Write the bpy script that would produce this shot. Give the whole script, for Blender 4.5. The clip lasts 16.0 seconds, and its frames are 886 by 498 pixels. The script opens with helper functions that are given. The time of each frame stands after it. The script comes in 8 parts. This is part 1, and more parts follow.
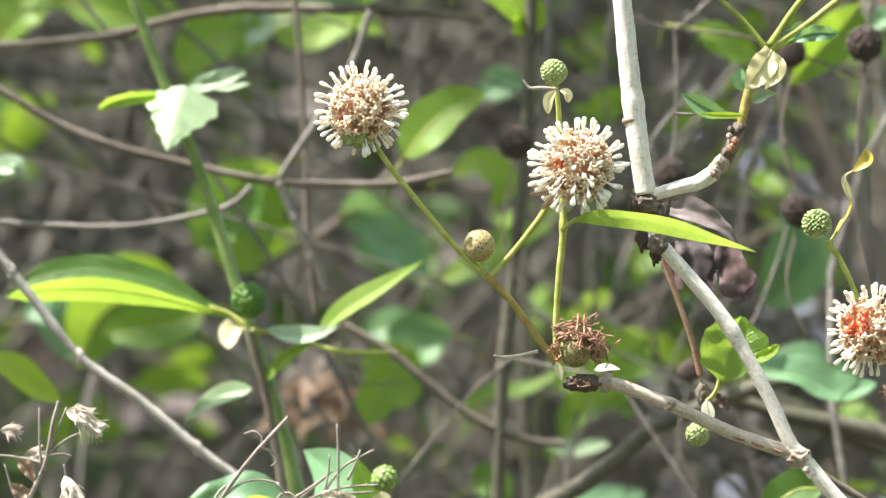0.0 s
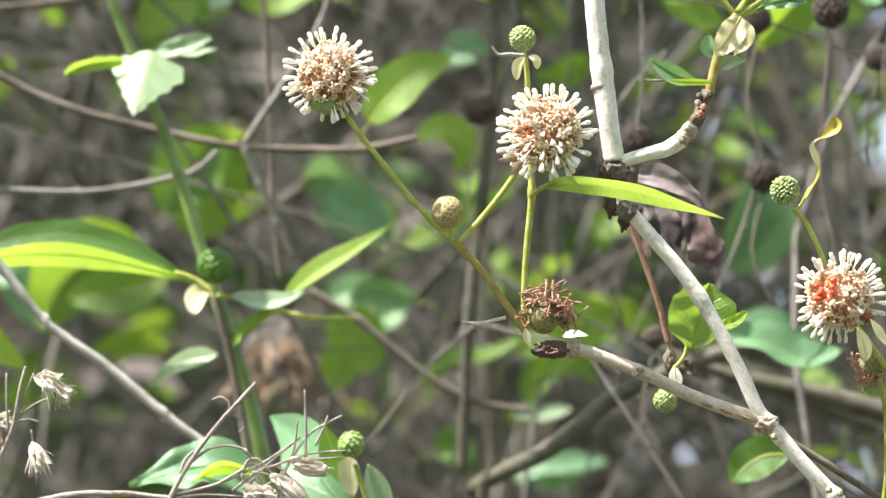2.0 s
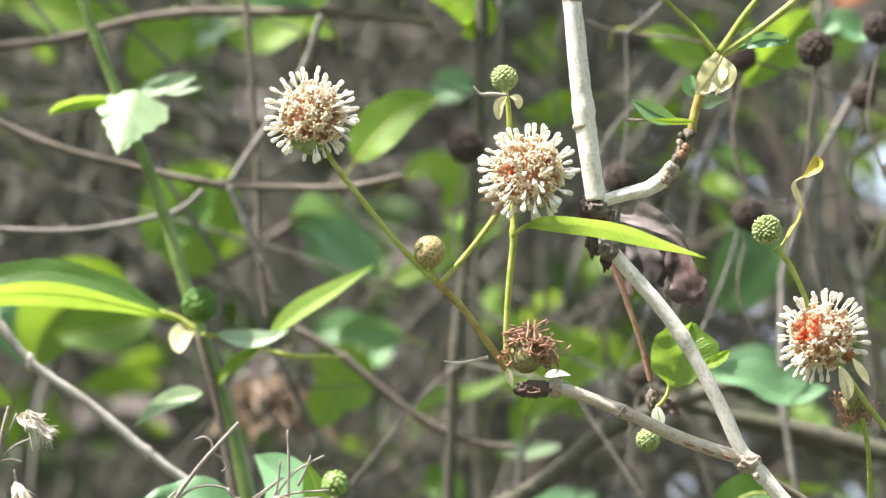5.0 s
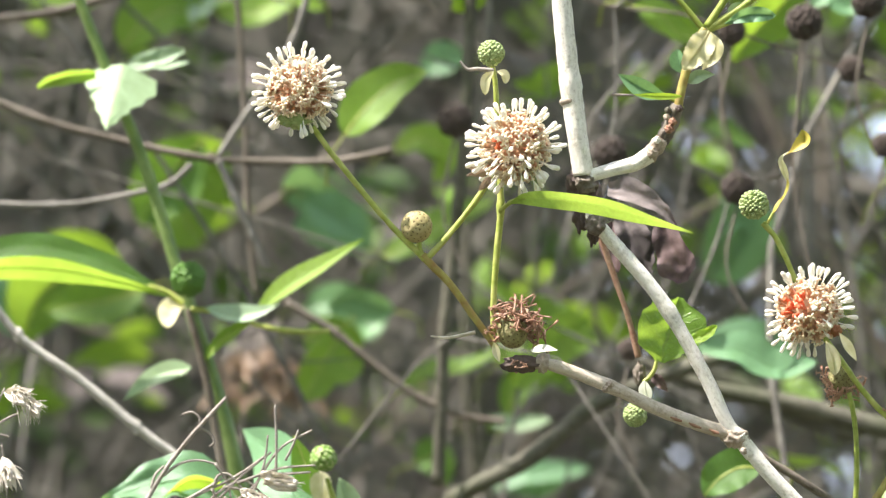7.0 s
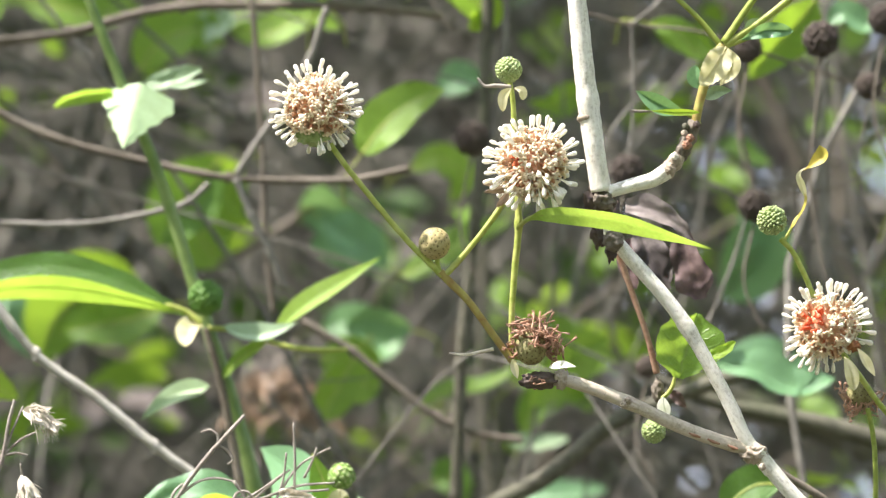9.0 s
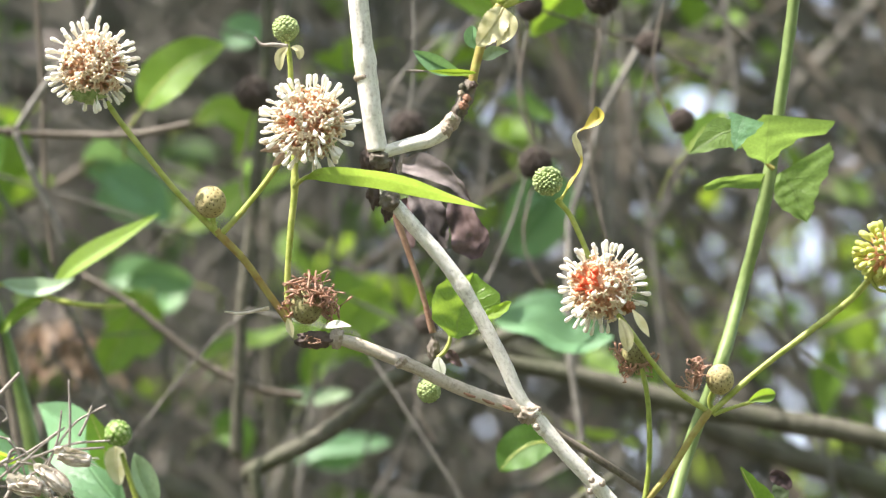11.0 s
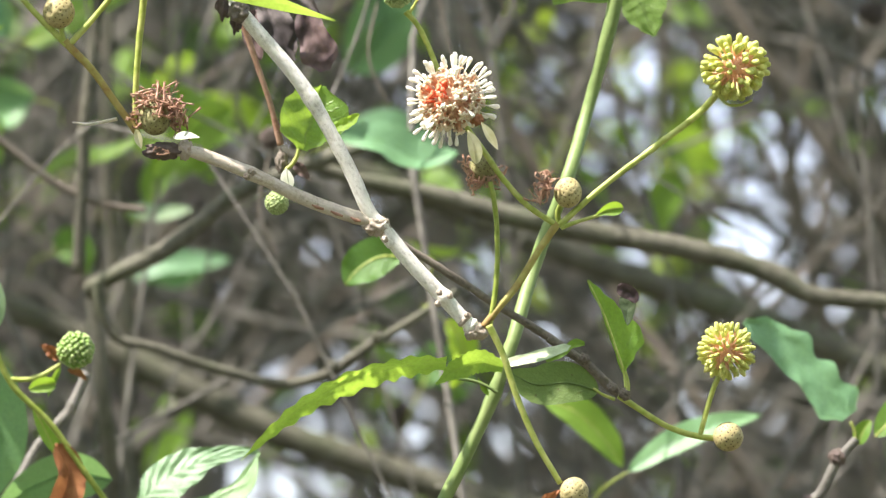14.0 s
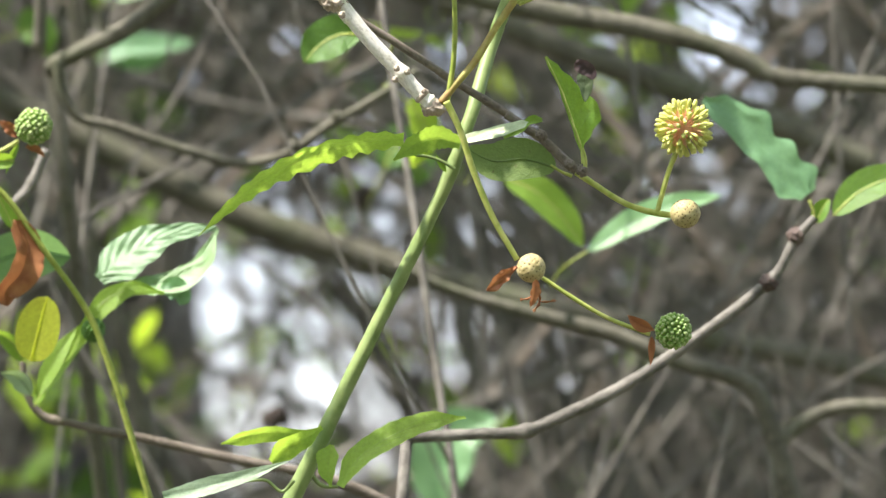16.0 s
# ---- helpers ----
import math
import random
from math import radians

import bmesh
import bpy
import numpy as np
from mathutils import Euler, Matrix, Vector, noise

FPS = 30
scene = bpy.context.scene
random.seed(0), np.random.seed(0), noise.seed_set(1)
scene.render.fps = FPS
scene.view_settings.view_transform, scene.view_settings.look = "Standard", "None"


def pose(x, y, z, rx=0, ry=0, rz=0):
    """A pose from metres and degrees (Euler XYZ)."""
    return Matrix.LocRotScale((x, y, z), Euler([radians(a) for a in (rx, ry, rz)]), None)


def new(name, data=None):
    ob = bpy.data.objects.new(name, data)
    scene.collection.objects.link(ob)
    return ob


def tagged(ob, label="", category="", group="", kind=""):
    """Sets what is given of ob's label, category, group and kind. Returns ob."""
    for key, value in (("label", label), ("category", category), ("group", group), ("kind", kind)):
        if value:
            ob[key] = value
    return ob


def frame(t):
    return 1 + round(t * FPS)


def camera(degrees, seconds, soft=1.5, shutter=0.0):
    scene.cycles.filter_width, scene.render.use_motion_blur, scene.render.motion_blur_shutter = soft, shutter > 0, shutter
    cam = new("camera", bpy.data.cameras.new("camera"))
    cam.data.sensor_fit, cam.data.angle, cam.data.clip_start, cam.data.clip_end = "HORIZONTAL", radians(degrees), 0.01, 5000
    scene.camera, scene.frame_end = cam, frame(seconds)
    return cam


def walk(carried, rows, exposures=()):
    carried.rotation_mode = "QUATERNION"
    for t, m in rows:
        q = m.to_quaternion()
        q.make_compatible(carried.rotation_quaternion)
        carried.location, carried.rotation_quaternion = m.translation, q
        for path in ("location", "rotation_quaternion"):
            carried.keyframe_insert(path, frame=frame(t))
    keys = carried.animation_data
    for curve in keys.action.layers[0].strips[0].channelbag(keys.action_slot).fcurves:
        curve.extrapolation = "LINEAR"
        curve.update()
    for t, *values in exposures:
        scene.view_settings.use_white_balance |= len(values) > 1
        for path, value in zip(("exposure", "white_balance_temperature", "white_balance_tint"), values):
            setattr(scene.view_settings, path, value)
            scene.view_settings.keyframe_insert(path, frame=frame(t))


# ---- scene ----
# camera, hand-held and panning slowly with a long lens
cam = camera(10.0, 16.0, soft=1.35)
cam.data.dof.use_dof = True
cam.data.dof.focus_distance = 1.5
cam.data.dof.aperture_fstop = 20.0
walk(cam, [
    (0.0, pose(-0.00000, 0.00000, 1.60000, 99.5000, 0.0000, 0.0000)),
    (0.5, pose(-0.00122, -0.00028, 1.60169, 99.4872, 0.0676, -0.1526)),
    (1.0, pose(-0.00161, -0.00040, 1.60237, 99.4377, 0.0909, -0.2397)),
    (1.5, pose(-0.00311, -0.00021, 1.60126, 99.2519, 0.0188, -0.1140)),
    (2.0, pose(-0.00471, -0.00015, 1.60090, 99.0831, -0.0084, -0.5464)),
    (2.5, pose(-0.00182, -0.00016, 1.60096, 99.0380, 0.0317, -0.6022)),
    (3.0, pose(0.00052, -0.00023, 1.60135, 99.3413, 0.1369, -0.6597)),
    (3.5, pose(0.00154, -0.00032, 1.60192, 99.4858, 0.2541, -0.9646)),
    (4.0, pose(0.00114, -0.00051, 1.60306, 99.4476, 0.1850, -0.6420)),
    (4.5, pose(-0.00087, -0.00041, 1.60246, 99.4229, 0.0937, -0.5432)),
    (4.7, pose(-0.00031, -0.00044, 1.60264, 99.4624, 0.0790, -0.5326)),
    (6.8, pose(0.00361, -0.00080, 1.60477, 99.1272, 0.0831, -0.4920)),
    (7.0, pose(0.00406, -0.00081, 1.60484, 99.0977, 0.1102, -0.5422)),
    (7.5, pose(0.00828, -0.00073, 1.60436, 98.9827, 0.1993, -0.4378)),
    (8.0, pose(0.00488, -0.00004, 1.60026, 98.7718, 0.3093, -0.4861)),
    (8.2, pose(0.00363, -0.00016, 1.60093, 98.8396, 0.2708, -0.3196)),
    (10.3, pose(0.00294, -0.00073, 1.60434, 99.9946, 0.1570, -0.8528)),
    (10.5, pose(0.00468, -0.00091, 1.60546, 99.8366, 0.1831, -1.2671)),
    (11.0, pose(0.00976, -0.00121, 1.60725, 98.7236, 0.3095, -2.6504)),
    (11.5, pose(0.00800, -0.00119, 1.60710, 98.0475, 0.3055, -3.8544)),
    (12.0, pose(0.00797, -0.00119, 1.60711, 98.0210, 0.3455, -4.2829)),
    (12.5, pose(0.00974, -0.00145, 1.60867, 97.7066, 0.4745, -4.8439)),
    (13.0, pose(0.00269, -0.00129, 1.60771, 96.8771, 0.3318, -4.5000)),
    (13.5, pose(0.00398, -0.00073, 1.60439, 96.6817, 0.2854, -4.4021)),
    (14.0, pose(0.00300, -0.00044, 1.60265, 96.7655, 0.2862, -4.6438)),
    (14.5, pose(0.00496, -0.00006, 1.60035, 96.3888, 0.4622, -4.2335)),
    (15.0, pose(0.00672, -0.00003, 1.60018, 95.6412, 0.4745, -4.6212)),
    (15.5, pose(0.00740, 0.00052, 1.59687, 94.9041, 0.2816, -4.5899)),
    (16.0, pose(0.00811, 0.00046, 1.59725, 94.4388, 0.1803, -4.9475)),
], exposures=[(0.0, 1.50, 6200, 18), (12.5, 1.50, 6200, 18), (14.3, 1.57, 6200, 18), (15.2, 1.58, 6200, 18), (16.0, 1.50, 6200, 18)])

# ---- light ----
SUN_ELEVATION, SUN_AZIMUTH = 58.0, -114.0
world = bpy.data.worlds.new("world")
scene.world = world
world.use_nodes = True
sky = world.node_tree.nodes.new("ShaderNodeTexSky")
sky.sky_type, sky.sun_disc = "NISHITA", False
sky.sun_elevation, sky.sun_rotation = radians(SUN_ELEVATION), radians(SUN_AZIMUTH)
sky.air_density, sky.dust_density = 1.0, 1.4
background = world.node_tree.nodes["Background"]
background.inputs["Strength"].default_value = 0.11
haze = world.node_tree.nodes.new("ShaderNodeHueSaturation")
haze.inputs["Saturation"].default_value, haze.inputs["Value"].default_value = 0.55, 1.45
world.node_tree.links.new(sky.outputs[0], haze.inputs["Color"])
world.node_tree.links.new(haze.outputs[0], background.inputs["Color"])

sun = new("sun", bpy.data.lights.new("sun", "SUN"))
sun.data.energy, sun.data.angle, sun.data.color = 5.0, radians(0.5), (1.0, 0.935, 0.82)
toward = Vector((math.sin(radians(SUN_AZIMUTH)) * math.cos(radians(SUN_ELEVATION)),
                 math.cos(radians(SUN_AZIMUTH)) * math.cos(radians(SUN_ELEVATION)), math.sin(radians(SUN_ELEVATION))))
sun.rotation_mode = "QUATERNION"
sun.rotation_quaternion = toward.to_track_quat("Z", "Y")
sun.location = (-3, 0, 8)


# ---- materials ----
class Nodes:
    def __init__(self, name):
        self.mat = bpy.data.materials.new(name)
        self.mat.use_nodes = True
        self.tree = self.mat.node_tree
        self.shader = self.tree.nodes["Principled BSDF"]
        self.out = self.tree.nodes["Material Output"]

    def add(self, kind, **given):
        n = self.tree.nodes.new("ShaderNode" + kind)
        for k, v in given.items():
            n.inputs[k.replace("_", " ")].default_value = v
        return n

    def link(self, a, b):
        self.tree.links.new(a, b)

    def coords(self, which="Object"):
        return self.add("TexCoord").outputs[which]

    def noise(self, scale, detail=4.0, where=None, rough=0.6):
        n = self.add("TexNoise", Scale=scale, Detail=detail, Roughness=rough)
        self.link(where or self.coords(), n.inputs["Vector"])
        return n.outputs["Fac"]

    def ramp(self, value, *stops):
        n = self.add("ValToRGB")
        e = n.color_ramp.elements
        while len(e) < len(stops):
            e.new(0.5)
        for el, (p, c) in zip(e, stops):
            el.position, el.color = p, (*c, 1) if len(c) == 3 else c
        self.link(value, n.inputs["Fac"])
        return n.outputs["Color"]

    def math(self, op, a, b=None, c=None):
        n = self.add("Math")
        n.operation = op
        for i, v in enumerate((a, b, c)):
            if v is None:
                continue
            if isinstance(v, (int, float)):
                n.inputs[i].default_value = v
            else:
                self.link(v, n.inputs[i])
        return n.outputs[0]

    def mix(self, fac, a, b, how="MIX"):
        n = self.add("MixRGB")
        n.blend_type = how
        for i, v in enumerate((fac, a, b)):
            if isinstance(v, (int, float)):
                n.inputs[i].default_value = v
            elif isinstance(v, tuple):
                n.inputs[i].default_value = (*v, 1)
            else:
                self.link(v, n.inputs[i])
        return n.outputs[0]

    def random(self):
        return self.add("ObjectInfo").outputs["Random"]

    def island(self):
        return self.add("NewGeometry").outputs["Random Per Island"]

    def bump(self, height, strength=0.4, distance=0.001):
        n = self.add("Bump", Strength=strength, Distance=distance)
        self.link(height, n.inputs["Height"])
        self.link(n.outputs[0], self.shader.inputs["Normal"])

    def finish(self, colour=None, rough=0.6, translucent=0.0, glow_tint=None, spec=0.5):
        if colour is not None:
            if isinstance(colour, tuple):
                self.shader.inputs["Base Color"].default_value = (*colour, 1)
            else:
                self.link(colour, self.shader.inputs["Base Color"])
        self.shader.inputs["Roughness"].default_value = rough
        self.shader.inputs["Specular IOR Level"].default_value = spec
        if translucent:
            t = self.add("BsdfTranslucent")
            if isinstance(glow_tint, tuple):
                t.inputs["Color"].default_value = (*glow_tint, 1)
            else:
                self.link(glow_tint if glow_tint is not None else colour, t.inputs["Color"])
            m = self.add("MixShader")
            m.inputs[0].default_value = translucent
            self.link(self.shader.outputs[0], m.inputs[1])
            self.link(t.outputs[0], m.inputs[2])
            self.link(m.outputs[0], self.out.inputs["Surface"])
        return self.mat


def bark(name, dark, mid, light, scale=900.0, moss=None):
    n = Nodes(name)
    uv = n.coords("UV")
    stretched = n.add("Mapping")
    stretched.inputs["Scale"].default_value = (6.0, 90.0, 1.0)
    n.link(uv, stretched.inputs["Vector"])
    streak = n.noise(3.0, 6.0, stretched.outputs[0])
    grain = n.noise(scale, 5.0)
    patch = n.noise(60.0, 3.0)
    both = n.math("ADD", n.math("MULTIPLY", streak, 0.5), n.math("MULTIPLY", grain, 0.5))
    c = n.ramp(both, (0.32, dark), (0.5, mid), (0.68, light))
    c = n.mix(n.ramp(patch, (0.42, (0, 0, 0)), (0.62, (1, 1, 1))), c, n.mix(0.5, c, light))
    if moss:
        c = n.mix(n.ramp(n.noise(25.0, 3.0), (0.5, (0, 0, 0)), (0.7, (0.6, 0.6, 0.6))), c, moss)
    specks = n.ramp(n.noise(1300.0, 2.0), (0.62, (0, 0, 0)), (0.7, (0.55, 0.55, 0.55)))
    c = n.mix(specks, c, dark)
    n.bump(n.math("SUBTRACT", both, n.math("MULTIPLY", specks, 0.4)), 0.6, 0.0007)
    return n.finish(c, 0.75, spec=0.3)


def leaf_stuff(name, top, glow, vein, share=0.42, rough=0.42, spots=0.0, ribbing=0.7):
    n = Nodes(name)
    uv = n.add("SeparateXYZ")
    n.link(n.coords("UV"), uv.inputs[0])
    across = n.math("ABSOLUTE", n.math("SUBTRACT", uv.outputs[0], 0.5))
    # side veins that run forward from the midrib
    stray = n.math("MULTIPLY", n.noise(260.0, 3.0), 1.1)
    rhythm = n.math("PINGPONG", n.math("ADD", stray, n.math("ADD", n.math("MULTIPLY", uv.outputs[1], 8.0), n.math("MULTIPLY", across, -5.0))), 0.5)
    side = n.ramp(rhythm, (0.0, (1, 1, 1)), (0.12, (0, 0, 0)))
    rib = n.ramp(across, (0.0, (1, 1, 1)), (0.035, (0, 0, 0)))
    veins = n.math("MULTIPLY", n.math("MAXIMUM", n.math("MULTIPLY", side, 0.5), rib), ribbing)
    blotch = n.noise(140.0, 4.0)
    fine = n.noise(1500.0, 3.0)
    mesh = n.ramp(n.noise(900.0, 5.0), (0.3, (0.88, 0.88, 0.88)), (0.7, (1.1, 1.1, 1.1)))
    c = n.mix(n.ramp(blotch, (0.35, (0, 0, 0)), (0.7, (1, 1, 1))), top, tuple(v * 1.45 for v in top))
    c = n.mix(n.math("MULTIPLY", n.random(), 0.35), c, glow)
    c = n.mix(n.math("MULTIPLY", veins, 0.6), c, vein)
    g = n.mix(n.ramp(blotch, (0.35, (0, 0, 0)), (0.7, (1, 1, 1))), glow, tuple(v * 0.72 for v in glow))
    g = n.mix(n.math("MULTIPLY", veins, 0.45), g, top)
    if spots:
        s = n.ramp(n.noise(420.0, 2.0), (0.66, (0, 0, 0)), (0.72, (spots, spots, spots)))
        c, g = n.mix(s, c, (0.12, 0.07, 0.03)), n.mix(s, g, (0.1, 0.06, 0.02))
    c, g = n.mix(1.0, c, mesh, "MULTIPLY"), n.mix(1.0, g, mesh, "MULTIPLY")
    n.bump(n.math("ADD", n.math("MULTIPLY", veins, -0.6), n.math("MULTIPLY", fine, 0.5)), 0.55, 0.0009)
    return n.finish(c, rough, share, g, spec=0.45)


def plain(name, a, b, scale=500.0, rough=0.6, translucent=0.0, bump=0.3, spec=0.4, vary=0.0, other=None):
    n = Nodes(name)
    f = n.noise(scale, 4.0)
    c = n.ramp(f, (0.35, a), (0.65, b))
    if vary:
        c = n.mix(n.math("MULTIPLY", n.math("FRACT", n.math("ADD", n.island(), n.random())), vary), c, other)
    n.bump(f, bump, 0.0004)
    return n.finish(c, rough, translucent, c, spec)


BARK_PALE = bark("pale grey bark", (0.42, 0.385, 0.30), (0.74, 0.71, 0.61), (0.86, 0.84, 0.76))
BARK_ARM = bark("tan grey bark", (0.24, 0.195, 0.14), (0.45, 0.385, 0.29), (0.6, 0.54, 0.44))
BARK_ASH = bark("ash grey bark", (0.19, 0.17, 0.14), (0.36, 0.34, 0.29), (0.52, 0.5, 0.44))
BARK_GREY = bark("grey brown bark", (0.16, 0.12, 0.09), (0.34, 0.28, 0.21), (0.48, 0.42, 0.34))
BARK_TWIG = bark("dim grey twig bark", (0.08, 0.073, 0.06), (0.165, 0.155, 0.13), (0.28, 0.265, 0.23))
BARK_BROWN = bark("brown bark", (0.05, 0.041, 0.03), (0.125, 0.104, 0.078), (0.23, 0.20, 0.158))
BARK_DARK = bark("dark rough bark", (0.02, 0.015, 0.012), (0.07, 0.05, 0.04), (0.16, 0.12, 0.1), 500.0)
BARK_OLIVE = bark("olive brown bark", (0.034, 0.033, 0.022), (0.086, 0.082, 0.057), (0.165, 0.156, 0.115), 400.0, (0.075, 0.09, 0.042))
BARK_RED = bark("red brown scarred bark", (0.12, 0.05, 0.03), (0.27, 0.13, 0.08), (0.42, 0.3, 0.2))
STEM_GREEN = plain("fresh green stem", (0.22, 0.29, 0.04), (0.36, 0.41, 0.085), 300.0, 0.5, 0.12)
STEM_YELLOW = plain("yellow green stem", (0.31, 0.38, 0.06), (0.50, 0.53, 0.15), 350.0, 0.5, 0.12)
STEM_DEEP = plain("deep green stem", (0.125, 0.20, 0.055), (0.24, 0.33, 0.11), 90.0, 0.35, 0.1)
STEM_RUDDY = plain("ruddy green stem", (0.27, 0.17, 0.05), (0.43, 0.41, 0.11), 160.0, 0.55, 0.08)
STEM_PALE = plain("pale glaucous stem", (0.15, 0.22, 0.062), (0.255, 0.33, 0.115), 90.0, 0.5, 0.1)
LEAF_FRESH = leaf_stuff("fresh leaf", (0.10, 0.20, 0.035), (0.42, 0.65, 0.05), (0.32, 0.42, 0.10), 0.5)
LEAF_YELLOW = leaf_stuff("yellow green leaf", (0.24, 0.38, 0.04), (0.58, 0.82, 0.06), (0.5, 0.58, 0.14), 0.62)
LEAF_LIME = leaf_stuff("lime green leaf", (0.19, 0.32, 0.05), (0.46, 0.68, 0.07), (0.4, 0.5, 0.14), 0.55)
LEAF_CLIMB = leaf_stuff("dull toothed leaf", (0.13, 0.21, 0.06), (0.32, 0.49, 0.09), (0.10, 0.11, 0.05), 0.48, 0.42, ribbing=0.5)
LEAF_LONG = leaf_stuff("bright yellow green leaf", (0.24, 0.36, 0.06), (0.50, 0.72, 0.09), (0.44, 0.54, 0.16), 0.55)
LEAF_GOLD = leaf_stuff("golden young leaf", (0.42, 0.46, 0.05), (0.85, 0.9, 0.08), (0.5, 0.52, 0.12), 0.7, ribbing=0.15)
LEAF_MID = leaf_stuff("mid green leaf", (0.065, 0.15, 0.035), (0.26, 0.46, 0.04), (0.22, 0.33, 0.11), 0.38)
LEAF_BLUE = leaf_stuff("blue green waxy leaf", (0.13, 0.26, 0.14), (0.30, 0.52, 0.15), (0.22, 0.36, 0.2), 0.38, 0.3, ribbing=0.45)
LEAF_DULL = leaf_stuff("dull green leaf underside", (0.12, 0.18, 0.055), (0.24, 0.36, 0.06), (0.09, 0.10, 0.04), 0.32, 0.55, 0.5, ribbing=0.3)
LEAF_WAXY = leaf_stuff("pale waxy leaf", (0.30, 0.40, 0.26), (0.36, 0.52, 0.18), (0.40, 0.48, 0.32), 0.25, 0.3, ribbing=0.25)
# Paleness stands for direct sun on a leaf rim.
LEAF_SUN_RIM = leaf_stuff("pale grey green leaf with sun in its colour", (0.42, 0.48, 0.32), (0.42, 0.56, 0.2), (0.46, 0.5, 0.36), 0.2, 0.3, 0.35, ribbing=0.3)
LEAF_DAPPLE = leaf_stuff("dappled leaf", (0.09, 0.2, 0.05), (0.44, 0.66, 0.07), (0.4, 0.5, 0.14), 0.5, 0.35, ribbing=1.0)
# Leaf green darkened to stand for shade on a rolled flap.
LEAF_SHADE = leaf_stuff("leaf green darkened as shade", (0.045, 0.07, 0.028), (0.09, 0.13, 0.03), (0.05, 0.07, 0.03), 0.12, 0.6, ribbing=0.3)
LEAF_GLOSS = leaf_stuff("glossy ribbed leaf", (0.13, 0.22, 0.12), (0.28, 0.46, 0.08), (0.2, 0.3, 0.15), 0.25, 0.36, ribbing=0.3)
BRACT_PALE = plain("pale yellow bract", (0.62, 0.58, 0.28), (0.78, 0.74, 0.48), 200.0, 0.5, 0.4)
BRACT_GOLD = plain("golden dried leaf", (0.60, 0.46, 0.06), (0.78, 0.68, 0.16), 150.0, 0.5, 0.45)
BRACT_WHITE = plain("creamy white bract", (0.66, 0.68, 0.5), (0.82, 0.82, 0.7), 300.0, 0.5, 0.3)
DRY_RUST = plain("rust brown dead leaf", (0.22, 0.075, 0.025), (0.42, 0.18, 0.07), 120.0, 0.6, 0.25)
DRY_DARK = plain("dark grey brown dead leaf", (0.06, 0.05, 0.047), (0.28, 0.24, 0.22), 70.0, 0.7, 0.1, 0.6)
DRY_MAROON = plain("dark maroon dead leaf", (0.05, 0.032, 0.032), (0.20, 0.135, 0.125), 90.0, 0.65, 0.2, 0.6)
STYLE_WHITE = plain("cream white style", (0.93, 0.905, 0.80), (0.96, 0.945, 0.87), 900.0, 0.5, 0.3, 0.1, vary=0.15, other=(0.88, 0.80, 0.62))
KNOB_WHITE = plain("cream corolla lobe", (0.88, 0.78, 0.56), (0.94, 0.88, 0.70), 900.0, 0.5, 0.3, 0.1, vary=0.4, other=(0.86, 0.62, 0.42))
TUBE_PINK = plain("pink brown corolla", (0.62, 0.27, 0.14), (0.80, 0.52, 0.32), 700.0, 0.6, 0.3, 0.2, vary=0.6, other=(0.88, 0.76, 0.54))
TUBE_ORANGE = plain("orange red corolla", (0.70, 0.13, 0.05), (0.82, 0.27, 0.12), 700.0, 0.55, 0.25, 0.2)
TUBE_PEACH = plain("peach corolla", (0.84, 0.50, 0.30), (0.90, 0.68, 0.45), 700.0, 0.55, 0.4, 0.2)
BUD_YELLOW = plain("yellow green bud tip", (0.60, 0.62, 0.13), (0.77, 0.76, 0.28), 900.0, 0.5, 0.2, 0.2, vary=0.4, other=(0.34, 0.44, 0.06))
HEAD_GREEN = plain("green knobbly head", (0.11, 0.23, 0.035), (0.24, 0.40, 0.07), 600.0, 0.45, 0.12, 0.3, vary=0.3, other=(0.34, 0.46, 0.12))
HEAD_LIGHT = plain("light green head", (0.24, 0.34, 0.10), (0.42, 0.50, 0.21), 500.0, 0.5, 0.12, 0.4, vary=0.4, other=(0.50, 0.56, 0.28))
HEAD_DARK = plain("dark green head", (0.055, 0.14, 0.02), (0.13, 0.26, 0.04), 500.0, 0.4, 0.1, 0.4)
HEAD_TAN = plain("tan pitted head", (0.30, 0.25, 0.10), (0.44, 0.375, 0.175), 500.0, 0.65, 0.0, 0.4)
HEAD_OLIVE = plain("olive pitted head", (0.17, 0.15, 0.06), (0.30, 0.28, 0.12), 500.0, 0.65, 0.0, 0.4)
PIT_DARK = plain("dark pit", (0.055, 0.035, 0.015), (0.11, 0.075, 0.03), 800.0, 0.8)
WITHERED = plain("withered red brown corolla", (0.26, 0.11, 0.065), (0.62, 0.36, 0.24), 420.0, 0.5, 0.2, 0.4, vary=0.6, other=(0.42, 0.30, 0.2))
SEED_DARK = plain("dark old seed head", (0.045, 0.035, 0.028), (0.15, 0.115, 0.092), 250.0, 0.8, 0.0, 0.8)
DRY_STRAW = plain("pale straw bract", (0.62, 0.56, 0.45), (0.84, 0.79, 0.69), 300.0, 0.6, 0.25, 0.3)
DRY_STALK = bark("dry brown stalk", (0.10, 0.083, 0.07), (0.25, 0.215, 0.18), (0.46, 0.42, 0.36))
HUSK_BROWN = bark("streaked dry husk", (0.16, 0.11, 0.08), (0.45, 0.37, 0.29), (0.72, 0.66, 0.56), 700.0)
DRY_PINK = plain("dry pinkish seed husk", (0.26, 0.17, 0.105), (0.62, 0.46, 0.32), 160.0, 0.4, 0.2, vary=0.6, other=(0.11, 0.075, 0.045))
BARK_FAR = bark("weathered far bark", (0.038, 0.036, 0.03), (0.104, 0.098, 0.08), (0.22, 0.207, 0.172), 120.0)


